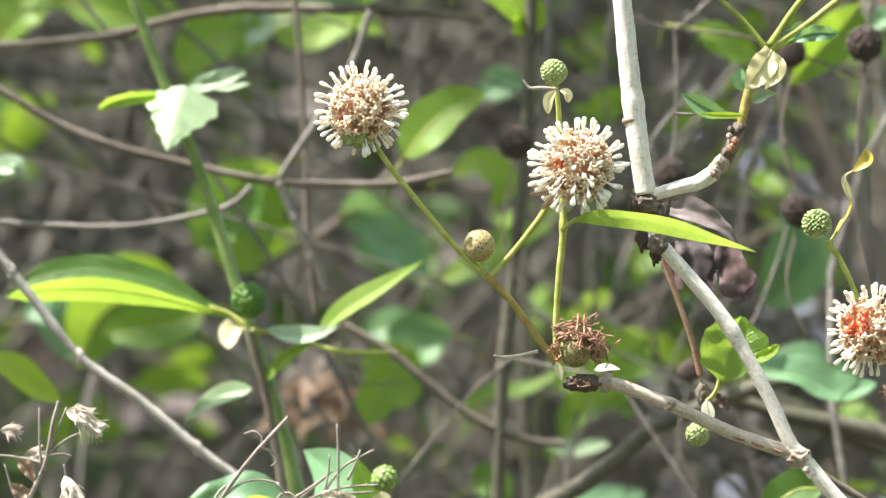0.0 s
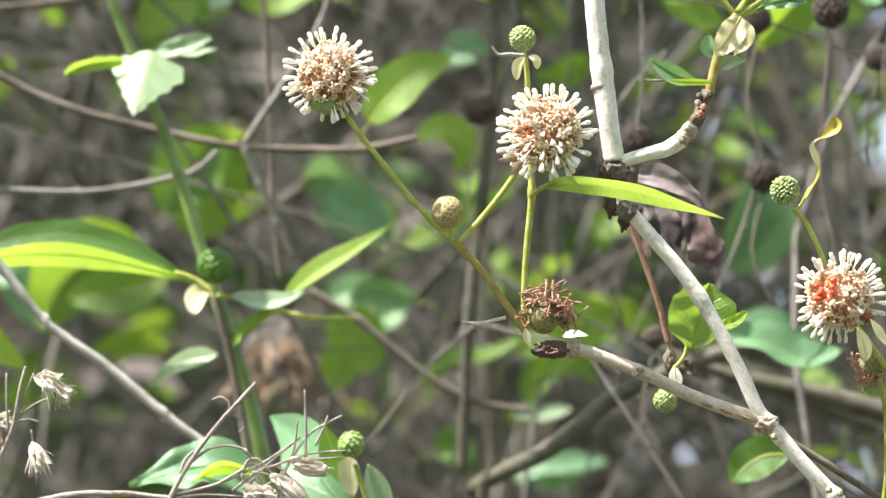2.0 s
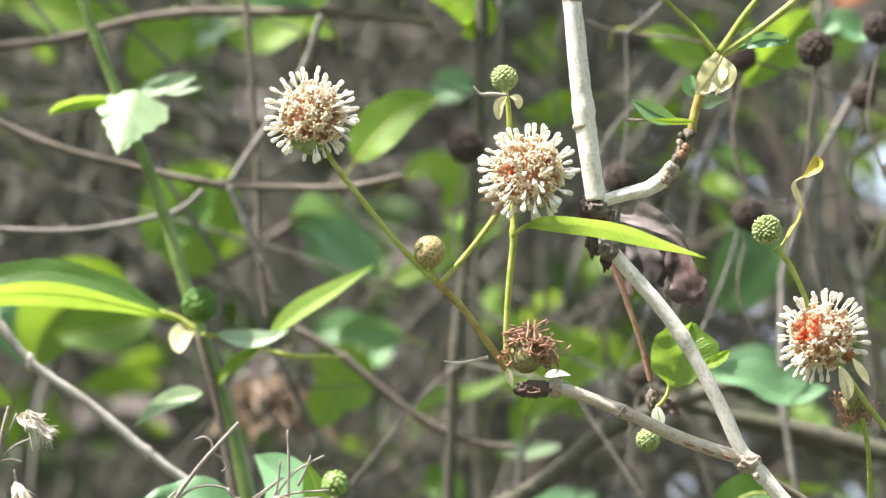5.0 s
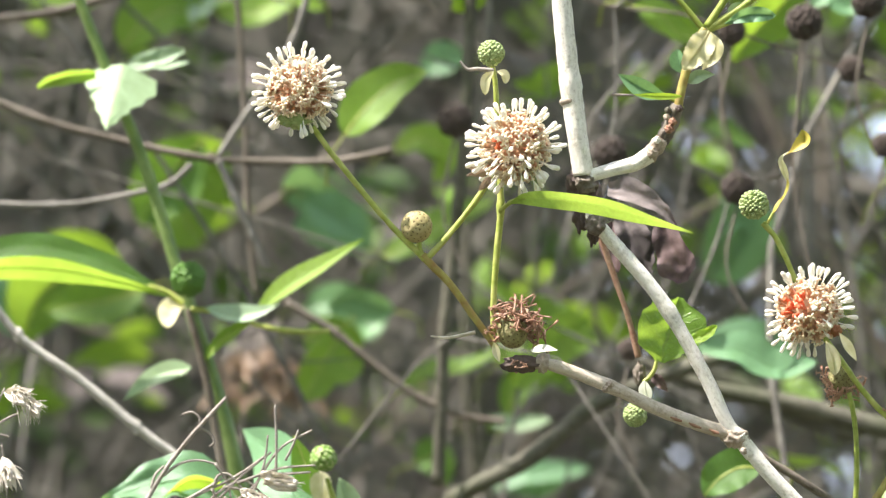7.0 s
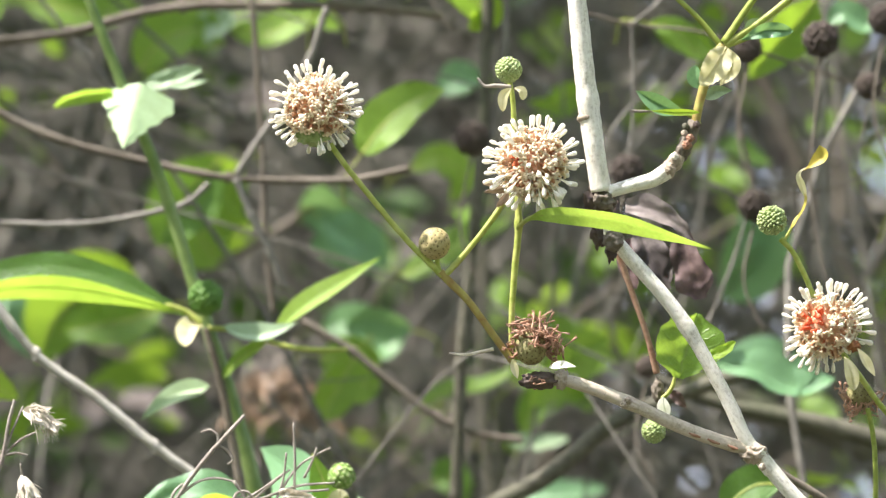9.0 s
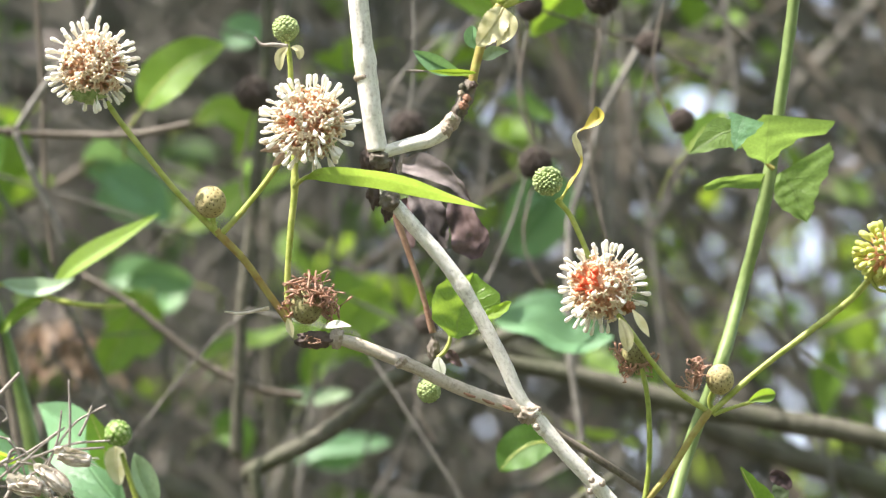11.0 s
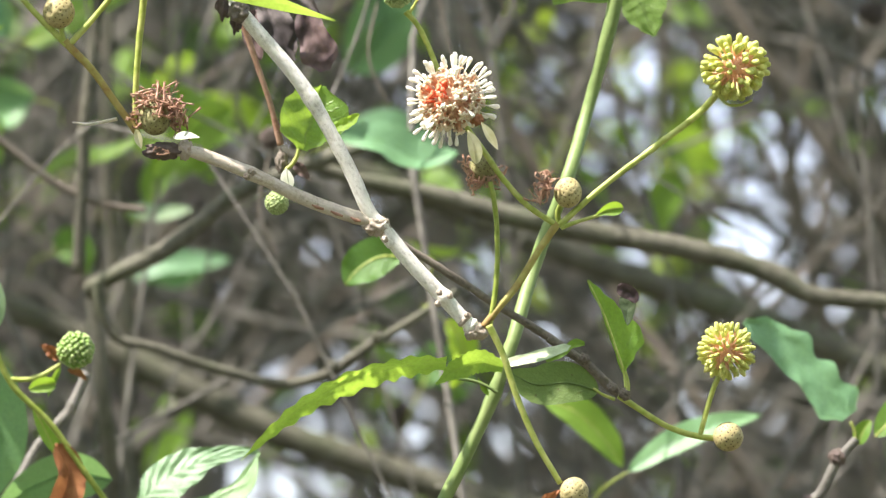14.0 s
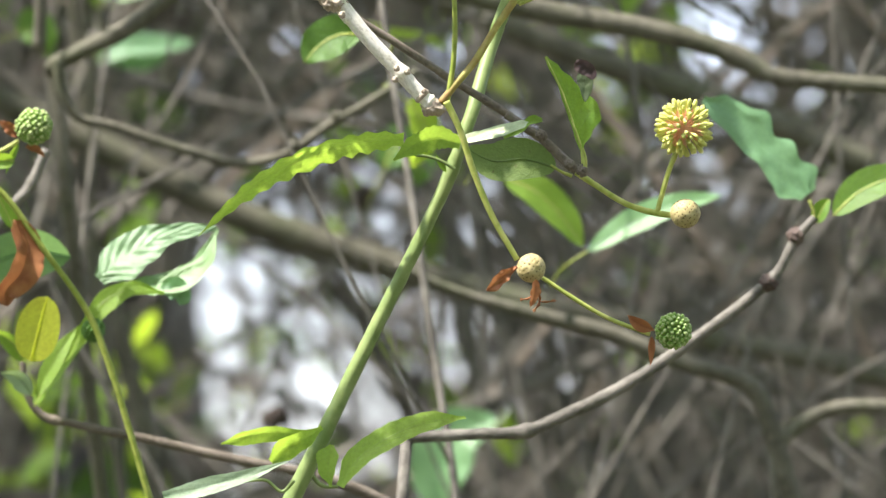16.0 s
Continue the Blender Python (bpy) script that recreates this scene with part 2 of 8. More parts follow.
# ---- shapes ----
def up_of(ob):
    while ob.parent:
        ob = ob.parent
    return ob


def part(name, bm, material, parent, label="", flat=False):
    """One mesh part of a thing, its verts given in the world."""
    base = up_of(parent).location
    for v in bm.verts:
        v.co -= base
    me = bpy.data.meshes.new(name)
    for m in material if isinstance(material, (list, tuple)) else [material]:
        me.materials.append(m)
    bm.normal_update()
    bm.to_mesh(me)
    bm.free()
    if not flat:
        me.polygons.foreach_set("use_smooth", [True] * len(me.polygons))
    ob = new(name, me)
    ob.parent = parent
    return tagged(ob, label)


def thing(name, at, label, category, group="", kind=""):
    ob = new(name)
    ob.location = at
    ob.empty_display_size = 0.02
    return tagged(ob, label, category, group, kind)


def smooth_line(pts, steps=8):
    """A smooth line through pts that doesn't overshoot, and the share of the way along for each of its points."""
    p = [Vector(q) for q in pts]
    if len(p) == 2:
        return [p[0].lerp(p[1], i / steps) for i in range(steps + 1)], [i / steps for i in range(steps + 1)]
    gaps = [max((p[i + 1] - p[i]).length, 1e-7) for i in range(len(p) - 1)]
    slopes = [(p[i + 1] - p[i]) / gaps[i] for i in range(len(p) - 1)]
    ways = [slopes[0]] + [(slopes[i - 1] * gaps[i] + slopes[i] * gaps[i - 1]) / (gaps[i - 1] + gaps[i]) for i in range(1, len(p) - 1)] + [slopes[-1]]
    out, share = [], []
    for i in range(len(p) - 1):
        for k in range(steps):
            t = k / steps
            out.append(p[i] * (2 * t ** 3 - 3 * t * t + 1) + ways[i] * gaps[i] * (t ** 3 - 2 * t * t + t)
                       + p[i + 1] * (3 * t * t - 2 * t ** 3) + ways[i + 1] * gaps[i] * (t ** 3 - t * t))
            share.append((i + t) / (len(p) - 1))
    return out + [p[-1]], share + [1.0]


def tube_into(bm, line, radii, sides=8, ragged=0.0, uv=True, closed=True):
    """Sweeps a round section along line; radii is one value a point of line."""
    layer = bm.loops.layers.uv.verify() if uv else None
    side = None
    rings, run, runs = [], 0.0, []
    for i, p in enumerate(line):
        t = (line[min(i + 1, len(line) - 1)] - line[max(i - 1, 0)]).normalized()
        if side is None:
            side = t.orthogonal().normalized()
        side = (side - t * side.dot(t)).normalized()
        other = t.cross(side)
        if i:
            run += (p - line[i - 1]).length
        runs.append(run)
        ring = []
        for k in range(sides):
            a = 2 * math.pi * k / sides
            r = radii[i]
            if ragged:
                r *= 1 + ragged * (noise.noise(Vector((p.x * 130 + k * 1.7, p.y * 130, p.z * 130))) + 0.8 * noise.noise(Vector((p.x * 620 + k * 2.9, p.y * 620, p.z * 620))))
            ring.append(bm.verts.new(p + (side * math.cos(a) + other * math.sin(a)) * r))
        rings.append(ring)
    for i in range(len(rings) - 1):
        for k in range(sides):
            f = bm.faces.new((rings[i][k], rings[i][(k + 1) % sides], rings[i + 1][(k + 1) % sides], rings[i + 1][k]))
            if uv:
                for loop, (u, v) in zip(f.loops, ((k, i), (k + 1, i), (k + 1, i + 1), (k, i + 1))):
                    loop[layer].uv = (u / sides, runs[v])
    if closed:
        bm.faces.new(rings[0][::-1])
        bm.faces.new(rings[-1])


def tube(pts, widths, sides=10, steps=12, ragged=0.09, nodes=(), swell=0.25):
    """A stem through pts, widths across (metres) spread along it, swollen at the shares in nodes."""
    bm = bmesh.new()
    line, share = smooth_line(pts, steps)
    w = widths if isinstance(widths, (list, tuple)) else [widths, widths]
    radii = []
    for s in share:
        f = s * (len(w) - 1)
        i = min(int(f), len(w) - 2)
        r = (w[i] + (w[i + 1] - w[i]) * (f - i)) / 2
        for nd in nodes:
            r *= 1 + swell * math.exp(-((s - nd) / 0.02) ** 2)
        radii.append(r)
    tube_into(bm, line, radii, sides, ragged)
    return bm


VIEW = Vector((0.05, math.cos(radians(7)), math.sin(radians(7))))


def leaf_into(bm, pts, width, roll=0.0, fold=20.0, wave=0.0, teeth=0.0, peak=0.4, sharp=1.0, n=22, m=6, bend=0.0, crinkle=0.0, ribs=0.0, shape=None):
    """A leaf blade along a midrib: width across its widest place, rolled about the midrib from facing south,
    folded along it, with waved or toothed margins. shape: the outline, as even steps of half width along the midrib,
    for the side to the left of the way to its tip and for the right one."""
    layer = bm.loops.layers.uv.verify()
    line, share = smooth_line(pts, max(2, n // (len(pts) - 1)))
    rows = []
    for i, (p, s) in enumerate(zip(line, share)):
        t = (line[min(i + 1, len(line) - 1)] - line[max(i - 1, 0)]).normalized()
        flat = t.cross(VIEW).normalized()
        a = radians(roll + bend * s)
        across = flat * math.cos(a) + VIEW * math.sin(a)
        across = (across - t * across.dot(t)).normalized()
        out = t.cross(across).normalized()
        x = s ** (math.log(0.5) / math.log(peak))
        w = width / 2 * (math.sin(math.pi * min(max(x, 0), 1)) ** sharp) + width * 0.006
        row = []
        halves = [0.0, 0.0]
        if shape:
            for q in (0, 1):
                f = s * (len(shape[q]) - 1)
                j = min(int(f), len(shape[q]) - 2)
                g = (1 - math.cos((f - j) * math.pi)) / 2
                halves[q] = width / 2 * (shape[q][j] * (1 - g) + shape[q][j + 1] * g) + width * 0.004
        for k in range(-m, m + 1):
            u = k / m
            reach = w * abs(u)
            if shape:
                reach = halves[0 if u > 0 else 1] * abs(u)
            if abs(k) == m and teeth:
                reach *= 1 + teeth * (abs(((s * 11) % 1) - 0.5) * 2 - 0.5)
            lift = reach * math.sin(radians(fold)) + wave * width * u * u * math.sin(s * 17 + (3.0 if u < 0 else 0.6))
            side = reach * math.cos(radians(fold)) * (1 if u >= 0 else -1)
            if ribs:
                lift += ribs * width * math.sin((s * 8 - abs(u) * 2.2) * 2 * math.pi) * (1 - s * 0.5)
            if crinkle:
                lift += crinkle * width * noise.noise(Vector((s * 5, u * 1.7, width * 900)))
                side += crinkle * width * 0.6 * noise.noise(Vector((s * 6, u * 2.0, width * 900 + 5)))
            row.append(bm.verts.new(p + across * side + out * lift))
        rows.append(row)
    for i in range(len(rows) - 1):
        for k in range(2 * m):
            f = bm.faces.new((rows[i][k], rows[i][k + 1], rows[i + 1][k + 1], rows[i + 1][k]))
            f.smooth = True
            for loop, (a, b) in zip(f.loops, ((k, i), (k + 1, i), (k + 1, i + 1), (k, i + 1))):
                loop[layer].uv = (a / (2 * m), share[b])


def leaf(parent, name, pts, width, material, label="", rib=True, **how):
    bm = bmesh.new()
    leaf_into(bm, pts, width, **how)
    ob = part(name, bm, material, parent, label)
    if rib and width > 0.004:
        line, share = smooth_line(pts, 6)
        bm = bmesh.new()
        tube_into(bm, [p - VIEW * 0.0001 for p in line], [width * 0.022 * (1.1 - s) + 0.0001 for s in share], 6)
        part("midrib", bm, STEM_YELLOW if material in (LEAF_FRESH, LEAF_YELLOW, LEAF_MID) else material, ob)
    return ob


def stem(parent, name, pts, widths, material, label="", **how):
    if material in (STEM_YELLOW, STEM_GREEN, STEM_RUDDY):
        widths = [w * 0.86 for w in widths] if isinstance(widths, (list, tuple)) else widths * 0.86
    return part(name, tube(pts, widths, **how), material, parent, label)


def fibonacci(n, jitter, rng):
    out = []
    for i in range(n):
        z = 1 - 2 * (i + 0.5) / n
        r = math.sqrt(max(0, 1 - z * z))
        a = i * 2.399963
        v = Vector((r * math.cos(a), r * math.sin(a), z))
        v += Vector((rng.uniform(-1, 1), rng.uniform(-1, 1), rng.uniform(-1, 1))) * jitter
        out.append(v.normalized())
    return out


def ball_into(bm, centre, r, detail=3, squash=1.0):
    made = bmesh.ops.create_icosphere(bm, subdivisions=detail, radius=r, matrix=Matrix.Translation(centre) @ Matrix.Diagonal((1, 1, squash, 1)))
    return made["verts"]


def club_into(bm, centre, d, profile, sides=6, lean=None, curl=0.0):
    """A small club: profile gives (distance from the centre, radius) pairs along d."""
    lean = lean or d.orthogonal().normalized()
    reach = profile[-1][0] - profile[0][0]
    line = [centre + d * a + lean * curl * ((a - profile[0][0]) / reach) ** 2 * reach for a, r in profile]
    tube_into(bm, line, [r for a, r in profile], sides, uv=False)


def club_mesh(name, R, profile, sides, curl, materials, split=1.0):
    """A shared club-shaped mesh that stands along z from the centre of a head; above the share split it takes the second material."""
    bm = bmesh.new()
    club_into(bm, Vector((0, 0, 0)), Vector((0, 0, 1)), profile, sides, Vector((1, 0, 0)), curl)
    for f in bm.faces:
        f.smooth = True
        if f.calc_center_median().z > split * R:
            f.material_index = 1
    me = bpy.data.meshes.new(name)
    for m in materials:
        me.materials.append(m)
    bm.normal_update()
    bm.to_mesh(me)
    bm.free()
    return me


def set_on(head, name, me, centre, d, rng, scale=1.0):
    """One small piece of a flower head, turned to point along d."""
    ob = new(name, me)
    ob.parent = head
    turn = d.to_track_quat("Z", "Y").to_matrix().to_4x4() @ Matrix.Rotation(rng.uniform(0, 6.28), 4, "Z")
    ob.matrix_basis = Matrix.Translation(Vector(centre) - up_of(head).location) @ turn @ Matrix.Diagonal((scale, scale, scale, 1))
    return ob


def mesh_of(name, bm, materials):
    """A mesh that many alike pieces share."""
    me = bpy.data.meshes.new(name)
    for m in materials:
        me.materials.append(m)
    bm.normal_update()
    bm.to_mesh(me)
    bm.free()
    me.polygons.foreach_set("use_smooth", [True] * len(me.polygons))
    return me


def corolla_mesh(R, L, k, materials, rng, lobed=True):
    """One small flower that stands along z: a slender tube that widens to its mouth, with four rounded lobes."""
    bm = bmesh.new()
    up = Vector((0, 0, 1))
    club_into(bm, Vector((0, 0, 0)), up, [(R * 0.34, R * 0.022), (R * 0.46, R * 0.028), (L - R * 0.05, R * 0.04), (L, R * 0.05), (L + R * 0.004, R * 0.02)], 6, Vector((1, 0, 0)), k)
    tip = up * L + Vector((k * (L - R * 0.34), 0, 0))
    if lobed:
        done = len(bm.faces)
        for q in range(4):
            w = Vector((math.cos(q * 1.571 + 0.3), math.sin(q * 1.571 + 0.3), 0))
            b = rng.uniform(0.2, 0.6)
            tube_into(bm, [tip - up * R * 0.01, tip + (w * 0.7 + up * b) * R * 0.05, tip + (w * 1.2 + up * b) * R * 0.066, tip + (w * 1.45 + up * b * 0.4) * R * 0.07], [R * 0.016, R * 0.027, R * 0.024, R * 0.008], 6, uv=False)
        for i, f in enumerate(bm.faces):
            f.material_index = 1 if i >= done else 0
    return mesh_of("corolla", bm, materials)


def bloom(parent, centre, R, seed, n=210, gap=None, gap_wide=0.6, thin=None, thin_wide=0.95, label=""):
    """A flower head in bloom: a core of corolla tubes with cream lobes, and long white styles with swollen ends."""
    rng, c = random.Random(seed), Vector(centre)
    core = bmesh.new()
    ball_into(core, c, R * 0.42, 3)
    head = part("flower_head", core, TUBE_PINK, parent, label)
    whole = [corolla_mesh(R, R * f, k, [TUBE_PINK, KNOB_WHITE], rng) for f, k in ((0.56, -0.1), (0.6, 0.05), (0.64, 0.1), (0.67, -0.04))]
    worn = [corolla_mesh(R, R * f, k, [TUBE_PINK], rng, False) for f, k in ((0.52, -0.1), (0.57, 0.08))]
    shed = [corolla_mesh(R, R * f, k, [TUBE_ORANGE], rng, False) for f, k in ((0.54, -0.1), (0.6, 0.08), (0.66, 0.0))]
    for d in fibonacci(int(n * 1.1), 0.09, rng):
        if gap is not None and d.angle(Vector(gap)) < gap_wide:
            set_on(head, "bare_corolla", rng.choice(shed), c, d, rng, rng.uniform(0.95, 1.05))
        else:
            set_on(head, "corolla", rng.choice(whole if rng.random() < 0.78 else worn), c, d, rng, rng.uniform(0.95, 1.05))
    kinds = []
    for k, f in ((-0.14, 0.9), (-0.06, 1.1), (0.03, 1.0), (0.1, 1.2), (0.18, 0.95)):
        prof = [(R * 0.5, R * 0.012), (R * 0.76, R * 0.015), (R * 0.82, R * 0.028 * f), (R * 0.88, R * 0.042 * f), (R * 0.95, R * 0.047 * f), (R * 0.985, R * 0.036 * f), (R, R * 0.016)]
        kinds.append(club_mesh("style", R, prof, 8, k, [STYLE_WHITE]))
    for d in fibonacci(int(n * 0.6), 0.15, rng):
        if gap is not None and d.angle(Vector(gap)) < gap_wide and rng.random() < 0.93:
            continue
        if thin is not None and d.angle(Vector(thin)) < thin_wide and rng.random() < 0.75:
            continue
        if d.y < -0.55 and rng.random() < 0.5:
            continue
        long = rng.uniform(0.93, 1.04) if rng.random() < 0.75 else rng.uniform(0.74, 0.92)
        set_on(head, "style", rng.choice(kinds), c, d, rng, long)
    return head


def budding(parent, centre, R, seed, n=150, fat=0.096, label=""):
    """A head of closed club-shaped buds, peach inside and yellow green at the tips."""
    rng, c = random.Random(seed), Vector(centre)
    core = bmesh.new()
    ball_into(core, c, R * 0.42, 3)
    head = part("bud_head", core, TUBE_PEACH, parent, label)
    kinds = []
    for k, f in ((-0.12, 1.0), (0.0, 0.88), (0.1, 1.08), (0.16, 0.95)):
        prof = [(R * 0.38, R * 0.03), (R * 0.56, R * 0.034), (R * 0.66, R * 0.038), (R * 0.68, R * 0.04), (R * 0.76, R * fat * 0.8 * f), (R * 0.85, R * fat * f), (R * 0.94, R * fat * 0.9 * f), (R * 0.985, R * fat * 0.55 * f), (R, R * 0.02)]
        kinds.append(club_mesh("bud", R, prof, 8, k, [TUBE_PEACH, BUD_YELLOW], 0.67))
    for d in fibonacci(n, 0.1, rng):
        set_on(head, "bud", rng.choice(kinds), c, d, rng, rng.uniform(0.88, 1.04))
    return head


def knobbly(parent, centre, R, seed, material=HEAD_GREEN, n=130, height=0.2, label=""):
    """A young head, covered with blunt knobs, each one a piece."""
    rng, c = random.Random(seed), Vector(centre)
    core = bmesh.new()
    ball_into(core, c, R * (1 - height) * 0.98, 3)
    head = part("seed_ball" if material is SEED_DARK else "green_head", core, material, parent, label)
    a = math.sqrt(4 * math.pi / n) * 0.5 * R
    kinds = [club_mesh("knob", R, [(R * (0.9 - height), a * 0.95), (R * (1 - height * 0.5), a * 0.9), (R * (1 - height * 0.15), a * 0.62 * f), (R, a * 0.2)], 6, k, [material, HEAD_LIGHT if material is HEAD_GREEN else material], 1 - height * 0.3)
             for k, f in ((-0.05, 1.0), (0.04, 0.85), (0.1, 1.15))]
    for d in fibonacci(n, 0.06, rng):
        set_on(head, "knob", rng.choice(kinds), c, d, rng, rng.uniform(0.94, 1.04))
    return head


def pitted(parent, centre, R, seed, squash=1.0, label="", material=HEAD_TAN):
    """A spent head: a tan ball whose dark pits are pressed into it."""
    rng, c = random.Random(seed), Vector(centre)
    bm = bmesh.new()
    verts = ball_into(bm, c, R, 5, squash)
    holes = fibonacci(115, 0.07, rng)
    grid = np.array([tuple(h) for h in holes])
    for v in verts:
        d = (v.co - c).normalized()
        near = math.acos(min(1.0, float((grid @ np.array(d)).max())))
        v.co -= d * R * 0.05 * max(0.0, 1 - (near / 0.07) ** 2)
        v.co += d * R * 0.02 * noise.noise(d * 4 + Vector((seed, 0, 0)))
    for f in bm.faces:
        d = (f.calc_center_median() - c).normalized()
        if math.acos(min(1.0, float((grid @ np.array(d)).max()))) < 0.05:
            f.material_index = 1
    return part("spent_head", bm, [material, PIT_DARK], parent, label)


def withered(parent, centre, inner, reach, seed, n=60, toward=None, spread=1.3, material=None, label=""):
    """Curled dead corollas that stand off a spent head, each one a crumpled tube with a split mouth."""
    rng, c = random.Random(seed), Vector(centre)
    kinds = []
    for v in range(5):
        bm = bmesh.new()
        lean = Vector((1, 0, 0))
        swirl = Vector((0, 1, 0)) * reach * rng.uniform(-0.28, 0.28)
        up, L = Vector((0, 0, 1)), reach * rng.uniform(0.8, 1.05)
        pts = [up * inner * 0.9, up * (inner + (L - inner) * 0.5) + lean * L * rng.uniform(0.05, 0.2) + swirl, up * L * 0.8 + lean * L * rng.uniform(0.15, 0.4), up * L * rng.uniform(0.7, 1.0) + lean * L * rng.uniform(0.25, 0.6) - swirl]
        ln, share = smooth_line(pts, 5)
        r = reach * rng.uniform(0.022, 0.04)
        tube_into(bm, ln, [r * (0.7 + 0.8 * math.sin(q * 7 + v) ** 2) for q in share], 6, 0.5, uv=False)
        tip, way = ln[-1], (ln[-1] - ln[-2]).normalized()
        for q in range(4):
            side = (way.orthogonal().normalized() * math.cos(q * 1.6) + way.cross(way.orthogonal()).normalized() * math.sin(q * 1.6))
            tube_into(bm, [tip - way * r, tip + (way * 0.9 + side * 0.6).normalized() * r * 2.0, tip + (way * 0.4 + side).normalized() * r * rng.uniform(2.5, 4.5)], [r * 0.8, r * 0.6, r * 0.15], 4, uv=False)
        kinds.append(mesh_of("withered_corolla", bm, [material or WITHERED]))
    for d in fibonacci(n, 0.2, rng):
        if toward is not None and d.angle(Vector(toward)) > spread:
            continue
        ob = set_on(parent, "withered_corolla", rng.choice(kinds), c, d, rng, rng.uniform(0.6, 1.1))
        if label:
            tagged(ob, label)


def node_ring(parent, at, axis, width, material=BARK_GREY, label=""):
    """The raised scar that circles a branch at a node."""
    bm = bmesh.new()
    a, c = Vector(axis).normalized(), Vector(at)
    line = [c + a * width * f for f in (-0.16, -0.07, 0.0, 0.07, 0.16)]
    tube_into(bm, line, [width * f for f in (0.47, 0.525, 0.55, 0.525, 0.47)], 16, 0.08)
    return part("node_scar", bm, material, parent, label)


def rough_knob(parent, name, at, r, seed, material=BARK_DARK, label="", stretch=(1, 1, 1)):
    bm = bmesh.new()
    c = Vector(at)
    for v in ball_into(bm, Vector((0, 0, 0)), 1.0, 4):
        d = v.co.normalized()
        f = 1 + 0.34 * noise.noise(d * 2.2 + Vector((seed, 0, 0))) + 0.2 * noise.noise(d * 5 + Vector((0, seed, 0))) + 0.1 * noise.noise(d * 13 + Vector((0, 0, seed)))
        v.co = c + Vector((d.x * stretch[0], d.y * stretch[1], d.z * stretch[2])) * r * f
    return part(name, bm, material, parent, label)


# ---- ground ----
def ground_height(x, y):
    far = max(0.0, y - 6.5)
    bank = min(far * 1.0, 4.8) * max(0.0, min(1.0, (0.055 - x / max(y, 1.0)) / 0.035))
    return bank + 0.06 * noise.noise(Vector((x * 0.8, y * 0.8, 0))) + 0.015 * noise.noise(Vector((x * 5, y * 5, 3)))


def make_ground():
    bm = bmesh.new()
    xs = sorted({*[i * 0.35 for i in range(-26, 27)], -400, -120, -50, -25, -14, 14, 25, 50, 120, 400})
    ys = sorted({*[i * 0.35 for i in range(-6, 50)], -400, -120, -40, -12, -5, 22, 32, 60, 120, 400})
    grid = [[bm.verts.new((x, y, ground_height(x, y))) for y in ys] for x in xs]
    for i in range(len(xs) - 1):
        for k in range(len(ys) - 1):
            bm.faces.new((grid[i][k], grid[i + 1][k], grid[i + 1][k + 1], grid[i][k + 1]))
    n = Nodes("leaf litter and dry soil")
    f = n.noise(3.0, 6.0)
    g = n.noise(45.0, 5.0)
    c = n.mix(n.ramp(f, (0.4, (0, 0, 0)), (0.62, (1, 1, 1))), n.ramp(g, (0.3, (0.036, 0.031, 0.024)), (0.7, (0.155, 0.132, 0.1))),
              n.ramp(g, (0.3, (0.04, 0.048, 0.022)), (0.7, (0.14, 0.145, 0.075))))
    n.bump(g, 0.8, 0.03)
    me = bpy.data.meshes.new("ground")
    bm.normal_update()
    bm.to_mesh(me)
    bm.free()
    me.materials.append(n.finish(c, 0.9))
    me.polygons.foreach_set("use_smooth", [True] * len(me.polygons))
    tagged(new("ground", me), "brown leaf litter and dry soil under the thicket", "ground", kind="structure")


make_ground()


# ---- the flowering buttonbush ----
bush = thing("buttonbush", (0.55, 2.0, 0.0), "pale barked buttonbush with white globe flower heads and spent heads", "shrub")
S, B = stem, bush
# the pale upright branch, its dark joint and the long arm below it
S(B, "branch", [(0.0501, 1.4627, 1.9475), (0.0510, 1.4641, 1.9392), (0.0528, 1.4669, 1.9227), (0.0555, 1.4713, 1.8963), (0.0581, 1.4746, 1.8764), (0.0601, 1.4768, 1.8636)], [0.00502, 0.00552, 0.00552, 0.00619, 0.00619, 0.00603], BARK_PALE, "pale cream grey branch", sides=16, steps=14, nodes=(0.37, 0.66), swell=0.12)
S(B, "branch", [(0.0501, 1.4627, 1.9475), (0.0505, 1.4949, 1.9974), (0.0678, 1.5896, 2.0983), (0.1585, 1.7720, 2.2196), (0.3730, 1.9194, 2.2478), (0.5086, 2.0015, 2.0600), (0.5067, 2.0081, 1.7177)] + [(0.55, 2.0, -0.02)], [0.00502, 0.00569, 0.00737, 0.01004, 0.01339, 0.01674, 0.02009, 0.02343], BARK_PALE, "pale main branch of the bush", sides=12)
S(B, "branch", [(0.0603, 1.4821, 1.8560), (0.0638, 1.4790, 1.8500), (0.0731, 1.4808, 1.8393), (0.0823, 1.4826, 1.8284), (0.0908, 1.4849, 1.8149), (0.0980, 1.4872, 1.8013), (0.1039, 1.4891, 1.7895)] + [(0.1062, 1.4896, 1.7869), (0.1103, 1.4905, 1.7816)], [0.00368, 0.00418, 0.00435, 0.00435, 0.00418, 0.00418, 0.00418, 0.00452, 0.00452], BARK_PALE, "pale grey branch with small scars", sides=14, steps=12, ragged=0.09, nodes=(0.42,), swell=0.15)
